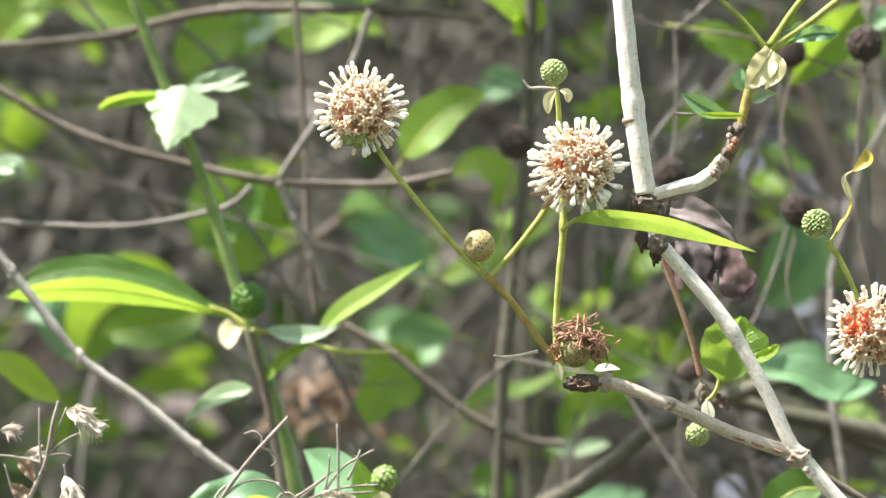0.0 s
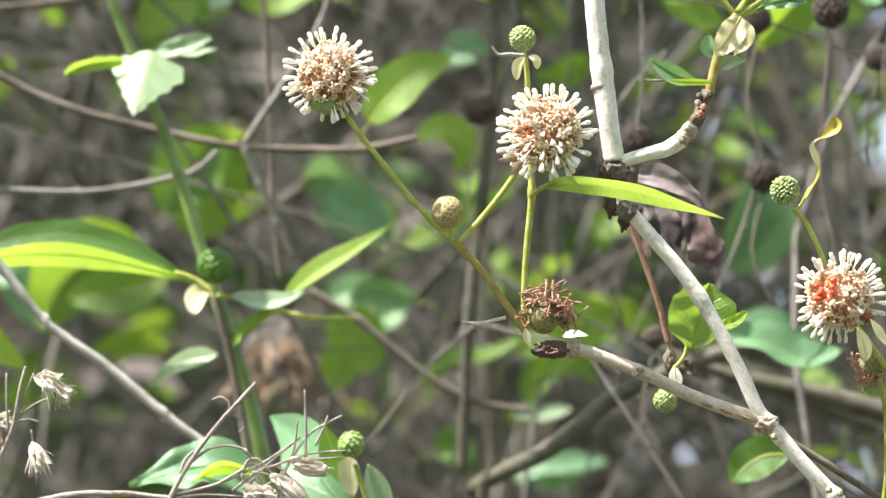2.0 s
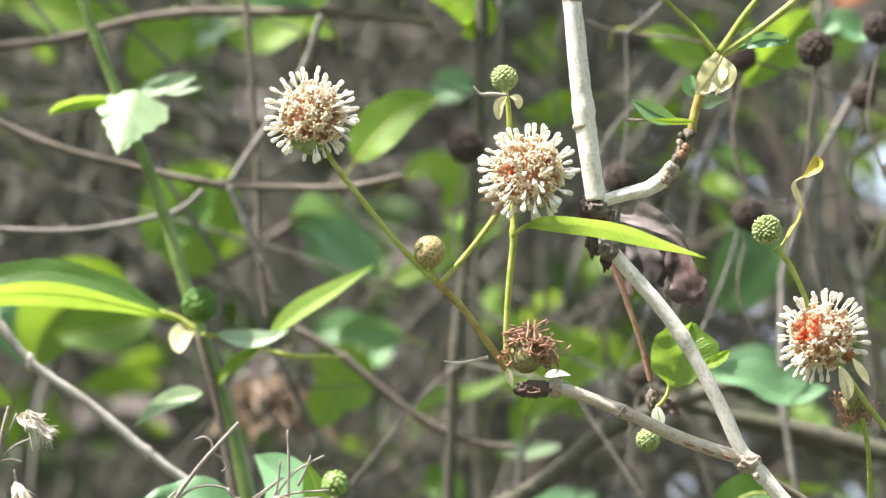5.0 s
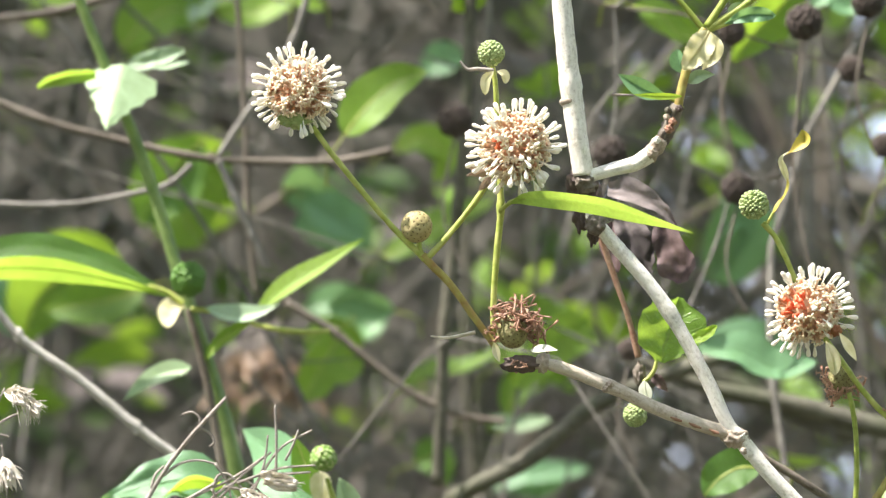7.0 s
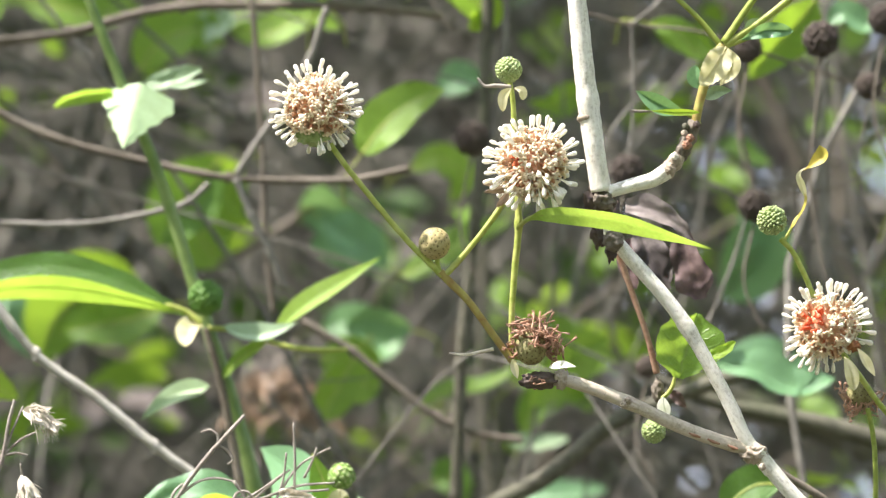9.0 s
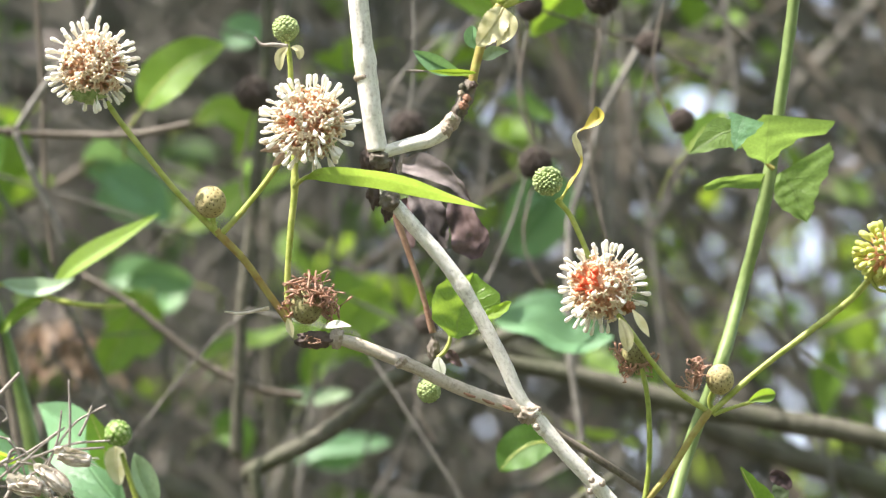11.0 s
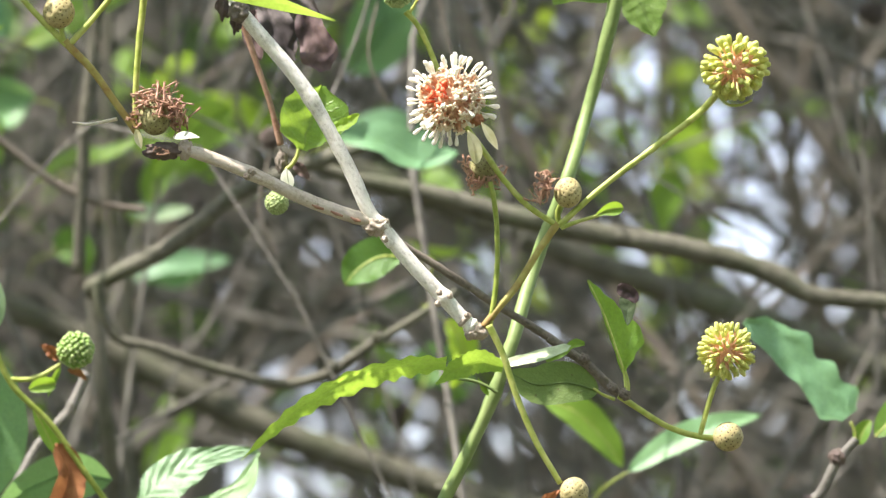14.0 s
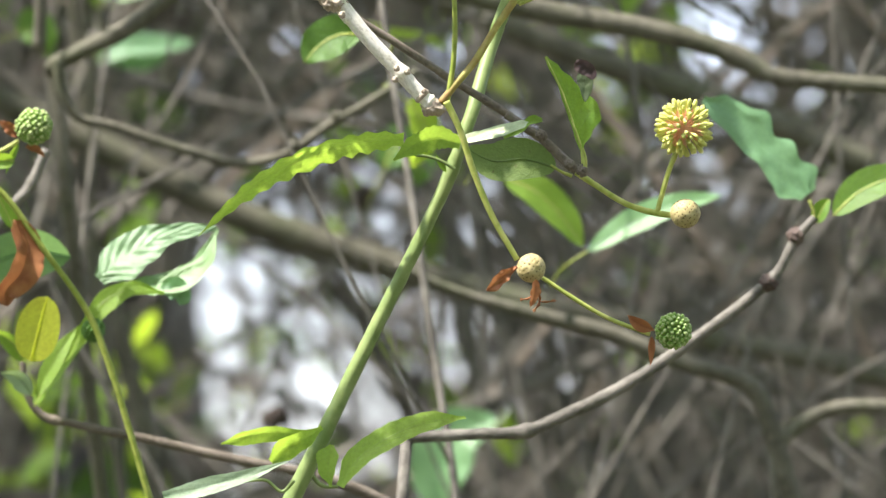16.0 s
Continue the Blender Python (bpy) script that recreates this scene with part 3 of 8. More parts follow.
S(B, "branch", [(0.1062, 1.4895, 1.7872), (0.1134, 1.4910, 1.7784), (0.1256, 1.4931, 1.7656), (0.1312, 1.4941, 1.7597), (0.1362, 1.4948, 1.7557)], [0.00452, 0.00452, 0.00452, 0.00435, 0.00368], BARK_PALE, "pale grey branch end with ringed nodes", sides=14, steps=12, ragged=0.07, nodes=(0.0, 0.5, 0.88), swell=0.35)
node_ring(B, (0.0563, 1.4732, 1.8850), (0.09, 0, -1), 0.00603)
node_ring(B, (0.0530, 1.4670, 1.9220), (0.09, 0, -1), 0.00552)
node_ring(B, (0.1256, 1.4931, 1.7656), (0.7, 0, -0.7), 0.00519)
node_ring(B, (0.1317, 1.4942, 1.7593), (0.7, 0, -0.7), 0.00485)
rough_knob(B, "dark_joint", (0.0599, 1.4802, 1.8611), 0.00485, 1, BARK_DARK, "dark rough broken joint", (0.9, 0.8, 1.1))
rough_knob(B, "dark_joint", (0.0608, 1.4765, 1.8609), 0.0031, 54, BARK_BROWN, "grey brown rough joint", (1.0, 0.9, 0.85))
rough_knob(B, "dark_joint", (0.0637, 1.4775, 1.8489), 0.0031, 55, BARK_BROWN, "grey brown rough joint", (0.95, 0.9, 1.0))
rough_knob(B, "dark_joint", (0.0631, 1.4879, 1.8575), 0.00368, 2, BARK_DARK, "dark rough broken joint", (0.9, 0.8, 1.6))
rough_knob(B, "dark_joint", (0.0594, 1.4807, 1.8520), 0.00251, 3, BARK_DARK, "dark rough broken joint", (0.9, 0.8, 1.9))
rough_knob(B, "dark_joint", (0.0634, 1.4864, 1.8482), 0.00218, 48, BARK_DARK, "dark rough broken joint", (0.8, 0.8, 1.8))
rough_knob(B, "bark_knob", (0.1351, 1.4948, 1.7558), 0.00285, 4, BARK_GREY, "", (1.2, 0.9, 0.9))
rough_knob(B, "bark_knob", (0.1052, 1.4896, 1.7867), 0.00335, 5, BARK_GREY, "", (1.2, 0.9, 0.9))
for at, r in (((0.1237, 1.4879, 1.7668), 0.00151), ((0.1268, 1.4880, 1.7658), 0.00151), ((0.1232, 1.4884, 1.7635), 0.00151), ((0.1319, 1.4890, 1.7602), 0.00134), ((0.1073, 1.4853, 1.7823), 0.00167)):
    rough_knob(B, "bark_knob", at, r * 0.6, 6, BARK_GREY)
# side arm that lifts to the upper flowers
S(B, "branch", [(0.0615, 1.4768, 1.8632), (0.0694, 1.4764, 1.8655), (0.0752, 1.4762, 1.8669), (0.0799, 1.4758, 1.8695)], [0.00385, 0.00402, 0.00435, 0.00502], BARK_PALE, "pale side branch", sides=12, steps=10, ragged=0.1)
S(B, "branch", [(0.0793, 1.4759, 1.8688), (0.0816, 1.4755, 1.8711), (0.0836, 1.4750, 1.8741)], [0.00485, 0.00469, 0.00435], BARK_GREY, "scarred grey brown side branch", sides=12, steps=10, ragged=0.4)
S(B, "branch", [(0.0829, 1.4752, 1.8731), (0.0846, 1.4746, 1.8764), (0.0865, 1.4740, 1.8801), (0.0883, 1.4734, 1.8839)], [0.00418, 0.00452, 0.00435, 0.00352], BARK_BROWN, "scarred brown side branch", sides=12, steps=10, ragged=0.4)
for q, r, m in (((0.0805, 1.4737, 1.8698), 0.00218, BARK_GREY), ((0.0818, 1.4731, 1.8734), 0.00151, BARK_PALE), ((0.0853, 1.4686, 1.8760), 0.00184, BARK_RED), ((0.0863, 1.4683, 1.8780), 0.00167, BARK_RED), ((0.0848, 1.4719, 1.8802), 0.00134, BARK_GREY), ((0.0852, 1.4716, 1.8822), 0.00134, BARK_OLIVE), ((0.0885, 1.4715, 1.8827), 0.00151, BARK_DARK)):
    rough_knob(B, "bark_knob", q, r * 0.72, 14, m)
S(B, "twig", [(0.0880, 1.4735, 1.8827), (0.0897, 1.4722, 1.8905), (0.0920, 1.4710, 1.8979), (0.0962, 1.4696, 1.9065)], [0.00318, 0.00318, 0.00352, 0.00335], STEM_RUDDY, "ruddy green upper twig", ragged=0.05)
S(B, "flower_stalk", [(0.0957, 1.4696, 1.9062), (0.0887, 1.4682, 1.9145), (0.0816, 1.4671, 1.9211), (0.0763, 1.4662, 1.9267)], [0.00218, 0.00184, 0.00167, 0.00184], STEM_GREEN)
S(B, "flower_stalk", [(0.0967, 1.4695, 1.9069), (0.1054, 1.4674, 1.9194), (0.1138, 1.4657, 1.9293), (0.1197, 1.4642, 1.9384), (0.1256, 1.4627, 1.9476)], [0.00285, 0.00234, 0.00234, 0.00234, 0.00218], STEM_GREEN)
S(B, "flower_stalk", [(0.0970, 1.4696, 1.9062), (0.1071, 1.4685, 1.9128), (0.1189, 1.4670, 1.9219), (0.1315, 1.4651, 1.9330), (0.1357, 1.4635, 1.9426)], [0.00251, 0.00251, 0.00251, 0.00285, 0.00234], STEM_YELLOW)
knobbly(B, (0.0738, 1.4653, 1.9320), 0.00519, 11, HEAD_DARK, 150, 0.2, "dark green knobbly young head")
leaf(B, "bract", [(0.0764, 1.4565, 1.9242), (0.0793, 1.4564, 1.9245), (0.0828, 1.4562, 1.9255)], 0.00251, BRACT_PALE, "pale yellow bract", roll=20)
# Pale bract colour also stands for strong sun on this yellow leaf.
leaf(B, "leaf", [(0.1314, 1.4549, 1.9338), (0.1256, 1.4550, 1.9329), (0.1181, 1.4550, 1.9329)], 0.01440, BRACT_PALE, "pale yellow leaf with sun glare in its colour", fold=8, peak=0.55, roll=-38, sharp=0.7)
leaf(B, "leaf", [(0.1348, 1.4552, 1.9318), (0.1431, 1.4550, 1.9329), (0.1528, 1.4548, 1.9341)], 0.00703, BRACT_GOLD, "yellow drooping leaf", fold=10, peak=0.75, wave=0.05, roll=35)
leaf(B, "bract", [(0.1328, 1.4549, 1.9338), (0.1343, 1.4557, 1.9288), (0.1343, 1.4567, 1.9226)], 0.00435, BRACT_PALE, "pale yellow bract", roll=10, peak=0.7)
leaf(B, "leaf", [(0.0968, 1.4599, 1.9038), (0.0939, 1.4608, 1.8984), (0.0891, 1.4618, 1.8924)], 0.00870, BRACT_PALE, "crinkled pale yellow leaf", fold=25, peak=0.45, wave=0.09, sharp=0.6, teeth=0.1)
leaf(B, "leaf", [(0.0976, 1.4649, 1.9044), (0.0987, 1.4657, 1.8994), (0.0951, 1.4667, 1.8933)], 0.00569, BRACT_PALE, "crinkled pale yellow leaf", fold=20, peak=0.5, wave=0.08)
leaf(B, "leaf", [(0.0913, 1.4816, 1.8952), (0.0889, 1.4811, 1.8982), (0.0887, 1.4804, 1.9024)], 0.00502, LEAF_BLUE, "small blue green leaf", roll=20, peak=0.6, sharp=0.7)
leaf(B, "leaf", [(0.0912, 1.4722, 1.8905), (0.0945, 1.4719, 1.8926), (0.0991, 1.4718, 1.8930)], 0.00435, LEAF_WAXY, "small pale green leaf", fold=25)
leaf(B, "leaf", [(0.0866, 1.4730, 1.8860), (0.0794, 1.4727, 1.8880), (0.0705, 1.4718, 1.8930)], 0.00636, LEAF_BLUE, "small blue green leaf with a broken tip", fold=30, peak=0.6)
leaf(B, "leaf", [(0.0892, 1.4680, 1.8857), (0.0817, 1.4680, 1.8857), (0.0747, 1.4679, 1.8862)], 0.00218, LEAF_YELLOW, "", fold=20)
S(B, "petiole", [(0.0895, 1.4735, 1.8830), (0.0878, 1.4732, 1.8850), (0.0845, 1.4729, 1.8864)], [0.00167, 0.00117, 0.00100], STEM_GREEN)
S(B, "dry_tip", [(0.0761, 1.4728, 1.8870), (0.0719, 1.4728, 1.8870), (0.0685, 1.4728, 1.8872)], [0.00050, 0.00084, 0.00100], DRY_STALK)
S(B, "petiole", [(0.0974, 1.4697, 1.9059), (0.1038, 1.4693, 1.9082), (0.1105, 1.4691, 1.9095)], [0.00184, 0.00151, 0.00100], STEM_YELLOW)
leaf(B, "leaf", [(0.1017, 1.4644, 1.9068), (0.1088, 1.4640, 1.9093), (0.1168, 1.4640, 1.9093)], 0.00536, LEAF_BLUE, "small blue green lobed leaf", fold=30, wave=0.12, peak=0.6, sharp=0.6)
leaf(B, "leaf", [(0.1033, 1.4738, 1.9113), (0.1061, 1.4735, 1.9135), (0.1100, 1.4734, 1.9142)], 0.00368, LEAF_WAXY, "small pale green leaf", fold=20)

# the arm with the spent brown head
S(B, "branch", [(0.0465, 1.4858, 1.8094), (0.0529, 1.4861, 1.8075), (0.0680, 1.4871, 1.8018), (0.0864, 1.4885, 1.7936), (0.0981, 1.4891, 1.7896), (0.1073, 1.4895, 1.7873)], [0.00268, 0.00385, 0.00385, 0.00385, 0.00402, 0.00418, 0.00368], BARK_ARM, "grey brown side branch", sides=14, steps=12, ragged=0.09, nodes=(0.4,), swell=0.12)
for at in ((0.0676, 1.4801, 1.8014), (0.0665, 1.4803, 1.8002)):
    rough_knob(B, "bark_knob", at, 0.00117, 8, BARK_GREY)
for pts in ([(0.0855, 1.4821, 1.7921), (0.0870, 1.4822, 1.7914), (0.0890, 1.4823, 1.7908)], [(0.0910, 1.4824, 1.7903), (0.0927, 1.4826, 1.7895), (0.0947, 1.4827, 1.7888)], [(0.0970, 1.4827, 1.7885), (0.0987, 1.4829, 1.7876), (0.1000, 1.4829, 1.7873)]):
    S(B, "bark_scar", pts, [0.00050, 0.00117, 0.00067], BARK_RED, "red brown torn bark scar", sides=7)
S(B, "stem", [(0.0341, 1.4851, 1.8134), (0.0269, 1.4835, 1.8233), (0.0194, 1.4818, 1.8332), (0.0147, 1.4811, 1.8378), (0.0124, 1.4806, 1.8403)], [0.00251, 0.00251, 0.00268, 0.00285, 0.00285], STEM_RUDDY, "reddish green stem", sides=12, ragged=0.06)
S(B, "flower_stalk", [(0.0131, 1.4808, 1.8391), (0.0027, 1.4791, 1.8494), (-0.0082, 1.4770, 1.8623), (-0.0157, 1.4754, 1.8717), (-0.0201, 1.4744, 1.8778)], [0.00234, 0.00201, 0.00201, 0.00201, 0.00201], STEM_YELLOW, sides=12)
S(B, "flower_stalk", [(0.0141, 1.4808, 1.8395), (0.0202, 1.4797, 1.8461), (0.0269, 1.4783, 1.8543), (0.0331, 1.4768, 1.8634)], [0.00218, 0.00201, 0.00201, 0.00201], STEM_YELLOW, sides=12)
S(B, "flower_stalk", [(0.0124, 1.4807, 1.8398), (0.0117, 1.4804, 1.8420), (0.0114, 1.4798, 1.8453)], [0.00201, 0.00184, 0.00184], STEM_YELLOW)
S(B, "flower_stalk", [(0.0336, 1.4899, 1.8154), (0.0336, 1.4879, 1.8270), (0.0346, 1.4854, 1.8419), (0.0358, 1.4832, 1.8552), (0.0354, 1.4813, 1.8668), (0.0346, 1.4788, 1.8817), (0.0339, 1.4768, 1.8933), (0.0332, 1.4762, 1.8969)], [0.00184, 0.00218, 0.00234, 0.00251, 0.00218, 0.00201, 0.00184, 0.00184], STEM_YELLOW, sides=12, nodes=(0.43,), swell=0.35)
bloom(B, (-0.0241, 1.4726, 1.8882), 0.01440, 21, 210, thin=(0.1, -0.55, -1), thin_wide=1.05, label="white globe flower head in full bloom")
bloom(B, (0.0396, 1.4656, 1.8699), 0.01523, 22, 215, gap=(-0.66, -0.74, 0.0), gap_wide=0.24, label="white globe flower head in full bloom")
rough_knob(B, "receptacle", (-0.0251, 1.4730, 1.8799), 0.00335, 47, HEAD_LIGHT, "pale green underside of the flower head", (1.3, 1.0, 0.8))
for pts in ([(0.0334, 1.4667, 1.8633), (0.0293, 1.4668, 1.8625), (0.0253, 1.4669, 1.8617)], [(0.0325, 1.4620, 1.8608), (0.0305, 1.4624, 1.8583), (0.0288, 1.4627, 1.8564)], [(0.0314, 1.4713, 1.8658), (0.0277, 1.4714, 1.8653), (0.0250, 1.4714, 1.8650)]):
    leaf(B, "withered_petal", pts, 0.00251, DRY_PINK, "pinkish brown withered petal", roll=20, crinkle=0.2, rib=False)
pitted(B, (0.0107, 1.4793, 1.8486), 0.00469, 23, 1.03, "tan spent head with dark pits")
knobbly(B, (0.0328, 1.4708, 1.8992), 0.00402, 24, HEAD_LIGHT, 150, 0.1, "light green rough young head")
leaf(B, "bract", [(0.0335, 1.4668, 1.8930), (0.0314, 1.4671, 1.8910), (0.0310, 1.4679, 1.8861)], 0.00318, BRACT_PALE, "small yellow bract", peak=0.6, sharp=0.6)
leaf(B, "bract", [(0.0344, 1.4668, 1.8930), (0.0365, 1.4669, 1.8922), (0.0370, 1.4674, 1.8894)], 0.00285, BRACT_PALE, "small pale bract", peak=0.6, sharp=0.6, roll=20)
S(B, "dry_tip", [(0.0336, 1.4687, 1.8937), (0.0286, 1.4686, 1.8940), (0.0257, 1.4686, 1.8940), (0.0236, 1.4682, 1.8963)], [0.00117, 0.00134, 0.00100, 0.00067], DRY_STALK, "dry curled bract tip")
# the spent head at the fork
pitted(B, (0.0392, 1.4843, 1.8180), 0.00470, 25, 1.1, "olive tan pitted spent head", HEAD_OLIVE)
withered(B, (0.0402, 1.4843, 1.8186), 0.0046, 0.0098, 26, 240, (0.62, 0.0, 0.75), 1.42)
withered(B, (0.0392, 1.4843, 1.8180), 0.0046, 0.0085, 29, 120, (-0.8, 0.0, 0.45), 0.95)
withered(B, (0.0412, 1.4858, 1.8094), 0.00167, 0.0060, 27, 26, (0.1, -0.3, -1), 1.3)
rough_knob(B, "dark_joint", (0.0420, 1.4860, 1.8084), 0.00301, 9, BARK_DARK, "dark broken twig joint", (1.9, 0.8, 0.8))
rough_knob(B, "dark_joint", (0.0482, 1.4859, 1.8088), 0.00234, 10, BARK_GREY, "", (1.0, 0.9, 1.2))
leaf(B, "bract", [(0.0443, 1.4774, 1.8111), (0.0484, 1.4773, 1.8119), (0.0523, 1.4774, 1.8113)], 0.00301, BRACT_WHITE, "white papery bract", fold=6, roll=40)
leaf(B, "bract", [(0.0335, 1.4770, 1.8136), (0.0343, 1.4776, 1.8103), (0.0351, 1.4780, 1.8078)], 0.00251, BRACT_PALE, "pale bract")
S(B, "dead_twig", [(0.0282, 1.4894, 1.8184), (0.0245, 1.4895, 1.8176), (0.0195, 1.4897, 1.8168), (0.0149, 1.4896, 1.8173)], [0.00117, 0.00100, 0.00084, 0.00050], DRY_STRAW, "thin dead twig")
# the long bright leaf
S(B, "petiole", [(0.0355, 1.4785, 1.8530), (0.0371, 1.4743, 1.8540), (0.0392, 1.4681, 1.8544), (0.0427, 1.4621, 1.8542)], [0.00167, 0.00151, 0.00151, 0.00117], STEM_YELLOW)
leaf(B, "leaf", [(0.0376, 1.4693, 1.8536), (0.0424, 1.4621, 1.8539), (0.0536, 1.4523, 1.8519), (0.0659, 1.4507, 1.8496), (0.0799, 1.4534, 1.8459), (0.0914, 1.4579, 1.8431)], 0.00703, LEAF_LONG, "long glowing yellow green leaf", rib=False, roll=-40, fold=8, peak=0.5, sharp=1.15, bend=-8, wave=0.03)

# hanging dead leaf and the shoot behind the long arm
leaf(B, "dead_leaf", [(0.0687, 1.5070, 1.8647), (0.0760, 1.5070, 1.8636), (0.0833, 1.5070, 1.8595), (0.0888, 1.5070, 1.8540)], 0.00874, DRY_DARK, "curled grey brown dead leaf", rib=False, roll=18, fold=18, wave=0.05, n=36, crinkle=0.07, m=8, shape=((0.5, 1.0, 0.8, 0.5, 0.1), (0.6, 0.9, 0.8, 0.5, 0.2)))
leaf(B, "dead_leaf", [(0.0861, 1.5140, 1.8567), (0.0881, 1.5140, 1.8497), (0.0904, 1.5140, 1.8428), (0.0918, 1.5140, 1.8371)], 0.01250, DRY_MAROON, "curled dark maroon dead leaf", rib=False, roll=-10, fold=22, wave=0.05, crinkle=0.08, m=8, n=36, shape=((0.5, 0.6, 0.75, 0.95, 0.3), (0.6, 0.9, 1.0, 1.1, 0.4)))
leaf(B, "dead_leaf", [(0.0731, 1.5200, 1.8594), (0.0765, 1.5200, 1.8524), (0.0799, 1.5200, 1.8454), (0.0825, 1.5200, 1.8411)], 0.01289, DRY_DARK, "curled grey brown dead leaf", rib=False, roll=10, fold=20, wave=0.06, crinkle=0.08, m=8, n=36, shape=((0.6, 0.9, 0.9, 0.5, 0.1), (0.5, 0.8, 0.7, 0.6, 0.1)))
leaf(B, "dead_leaf", [(0.0707, 1.5260, 1.8577), (0.0704, 1.5260, 1.8499), (0.0724, 1.5260, 1.8420)], 0.00749, DRY_MAROON, "curled dark maroon dead leaf", rib=False, roll=-20, fold=25, crinkle=0.08, sharp=0.6)
S(B, "twig", [(0.0664, 1.5093, 1.8507), (0.0695, 1.5109, 1.8414), (0.0726, 1.5123, 1.8330), (0.0758, 1.5140, 1.8229), (0.0780, 1.5154, 1.8145)], [0.00218, 0.00184, 0.00184, 0.00184, 0.00218], BARK_RED, "thin brown hanging twig", ragged=0.2)
rough_knob(B, "bark_knob", (0.0783, 1.5162, 1.8094), 0.00201, 12, BARK_BROWN, "", (0.9, 0.9, 1.8))
S(B, "petiole", [(0.0793, 1.5146, 1.8068), (0.0813, 1.5144, 1.8085), (0.0827, 1.5140, 1.8108), (0.0834, 1.5135, 1.8139)], [0.00134, 0.00151, 0.00151, 0.00117], STEM_YELLOW)
# Sun dapples are blotches in the green; the lit torn margin is coloured yellow.
leaf(B, "leaf", [(0.0840, 1.5080, 1.8120), (0.0857, 1.5080, 1.8178), (0.0882, 1.5080, 1.8247), (0.0903, 1.5080, 1.8316)], 0.02154, LEAF_DAPPLE, "rounded green leaf with sun dapples in its colour", rib=False, roll=-14, fold=16, n=40, m=8, crinkle=0.05, shape=((0.2, 0.85, 1.02, 1.0, 0.8, 0.1), (0.15, 0.5, 0.85, 1.05, 0.85, 0.1)))
leaf(B, "leaf", [(0.0919, 1.5020, 1.8176), (0.0959, 1.5020, 1.8187), (0.0990, 1.5020, 1.8204), (0.1009, 1.5020, 1.8223)], 0.00402, LEAF_YELLOW, "torn leaf margin glowing yellow green", rib=False, roll=20, fold=22, crinkle=0.12, teeth=0.3, sharp=0.6)
leaf(B, "bract", [(0.0792, 1.5066, 1.8061), (0.0796, 1.5072, 1.8031), (0.0806, 1.5076, 1.8004)], 0.00502, BRACT_WHITE, "creamy white bract", peak=0.55, sharp=0.5, fold=6, roll=-38)
leaf(B, "dead_leaf", [(0.0820, 1.5212, 1.8101), (0.0846, 1.5216, 1.8076), (0.0872, 1.5221, 1.8047)], 0.00368, DRY_MAROON, "small dark red dead leaf", wave=0.1)
S(B, "flower_stalk", [(0.0799, 1.5075, 1.8008), (0.0786, 1.5077, 1.7996), (0.0772, 1.5080, 1.7979)], [0.00134, 0.00134, 0.00134], STEM_GREEN)
knobbly(B, (0.0764, 1.5083, 1.7960), 0.00368, 28, HEAD_LIGHT, 170, 0.07, "small green young head")

# the lower cluster
S(B, "stem", [(0.1374, 1.4945, 1.7573), (0.1413, 1.4937, 1.7623), (0.1471, 1.4925, 1.7693), (0.1538, 1.4907, 1.7801), (0.1592, 1.4894, 1.7879)], [0.00285, 0.00251, 0.00251, 0.00251, 0.00285], STEM_RUDDY, "ruddy green stem", sides=12)
S(B, "flower_stalk", [(0.1585, 1.4895, 1.7876), (0.1507, 1.4886, 1.7926), (0.1427, 1.4872, 1.8009), (0.1368, 1.4859, 1.8091), (0.1300, 1.4843, 1.8182)], [0.00218, 0.00201, 0.00201, 0.00201, 0.00184], STEM_YELLOW, sides=12)
S(B, "flower_stalk", [(0.1595, 1.4896, 1.7870), (0.1723, 1.4876, 1.7984), (0.1892, 1.4855, 1.8113), (0.2027, 1.4837, 1.8218), (0.2078, 1.4828, 1.8273)], [0.00218, 0.00201, 0.00218, 0.00234, 0.00268], STEM_YELLOW, sides=12)
S(B, "petiole", [(0.1602, 1.4896, 1.7866), (0.1656, 1.4893, 1.7885), (0.1724, 1.4890, 1.7905)], [0.00184, 0.00134, 0.00134], STEM_YELLOW)
leaf(B, "leaf", [(0.1693, 1.4841, 1.7892), (0.1735, 1.4838, 1.7912), (0.1783, 1.4837, 1.7920)], 0.00502, LEAF_FRESH, "small folded green leaf", fold=35, peak=0.7, sharp=0.6)
S(B, "flower_stalk", [(0.1604, 1.4944, 1.7882), (0.1597, 1.4939, 1.7915), (0.1607, 1.4935, 1.7941)], [0.00234, 0.00201, 0.00201], STEM_GREEN)
pitted(B, (0.1622, 1.4879, 1.7969), 0.00418, 31, 1.1, "tan pitted spent head")
withered(B, (0.1566, 1.4850, 1.7976), 0.00134, 0.0072, 32, 84, (-1, -0.2, 0.3), 1.45)
S(B, "flower_stalk", [(0.1393, 1.4944, 1.7580), (0.1409, 1.4925, 1.7693), (0.1412, 1.4903, 1.7826), (0.1402, 1.4884, 1.7942), (0.1389, 1.4874, 1.8000)], [0.00201, 0.00184, 0.00184, 0.00184, 0.00184], STEM_GREEN, sides=12)
pitted(B, (0.1371, 1.4917, 1.8048), 0.00402, 33, 1.05, "tan green pitted spent head", HEAD_OLIVE)
withered(B, (0.1371, 1.4917, 1.8045), 0.0036, 0.0080, 34, 130, (0.0, 0.4, -0.6), 1.6)
bloom(B, (0.1261, 1.4735, 1.8223), 0.01440, 35, 200, gap=(-0.6, -0.75, 0.22), gap_wide=0.55, thin=(0.5, -0.5, -0.9), thin_wide=0.9, label="white globe flower head partly shed to orange red")
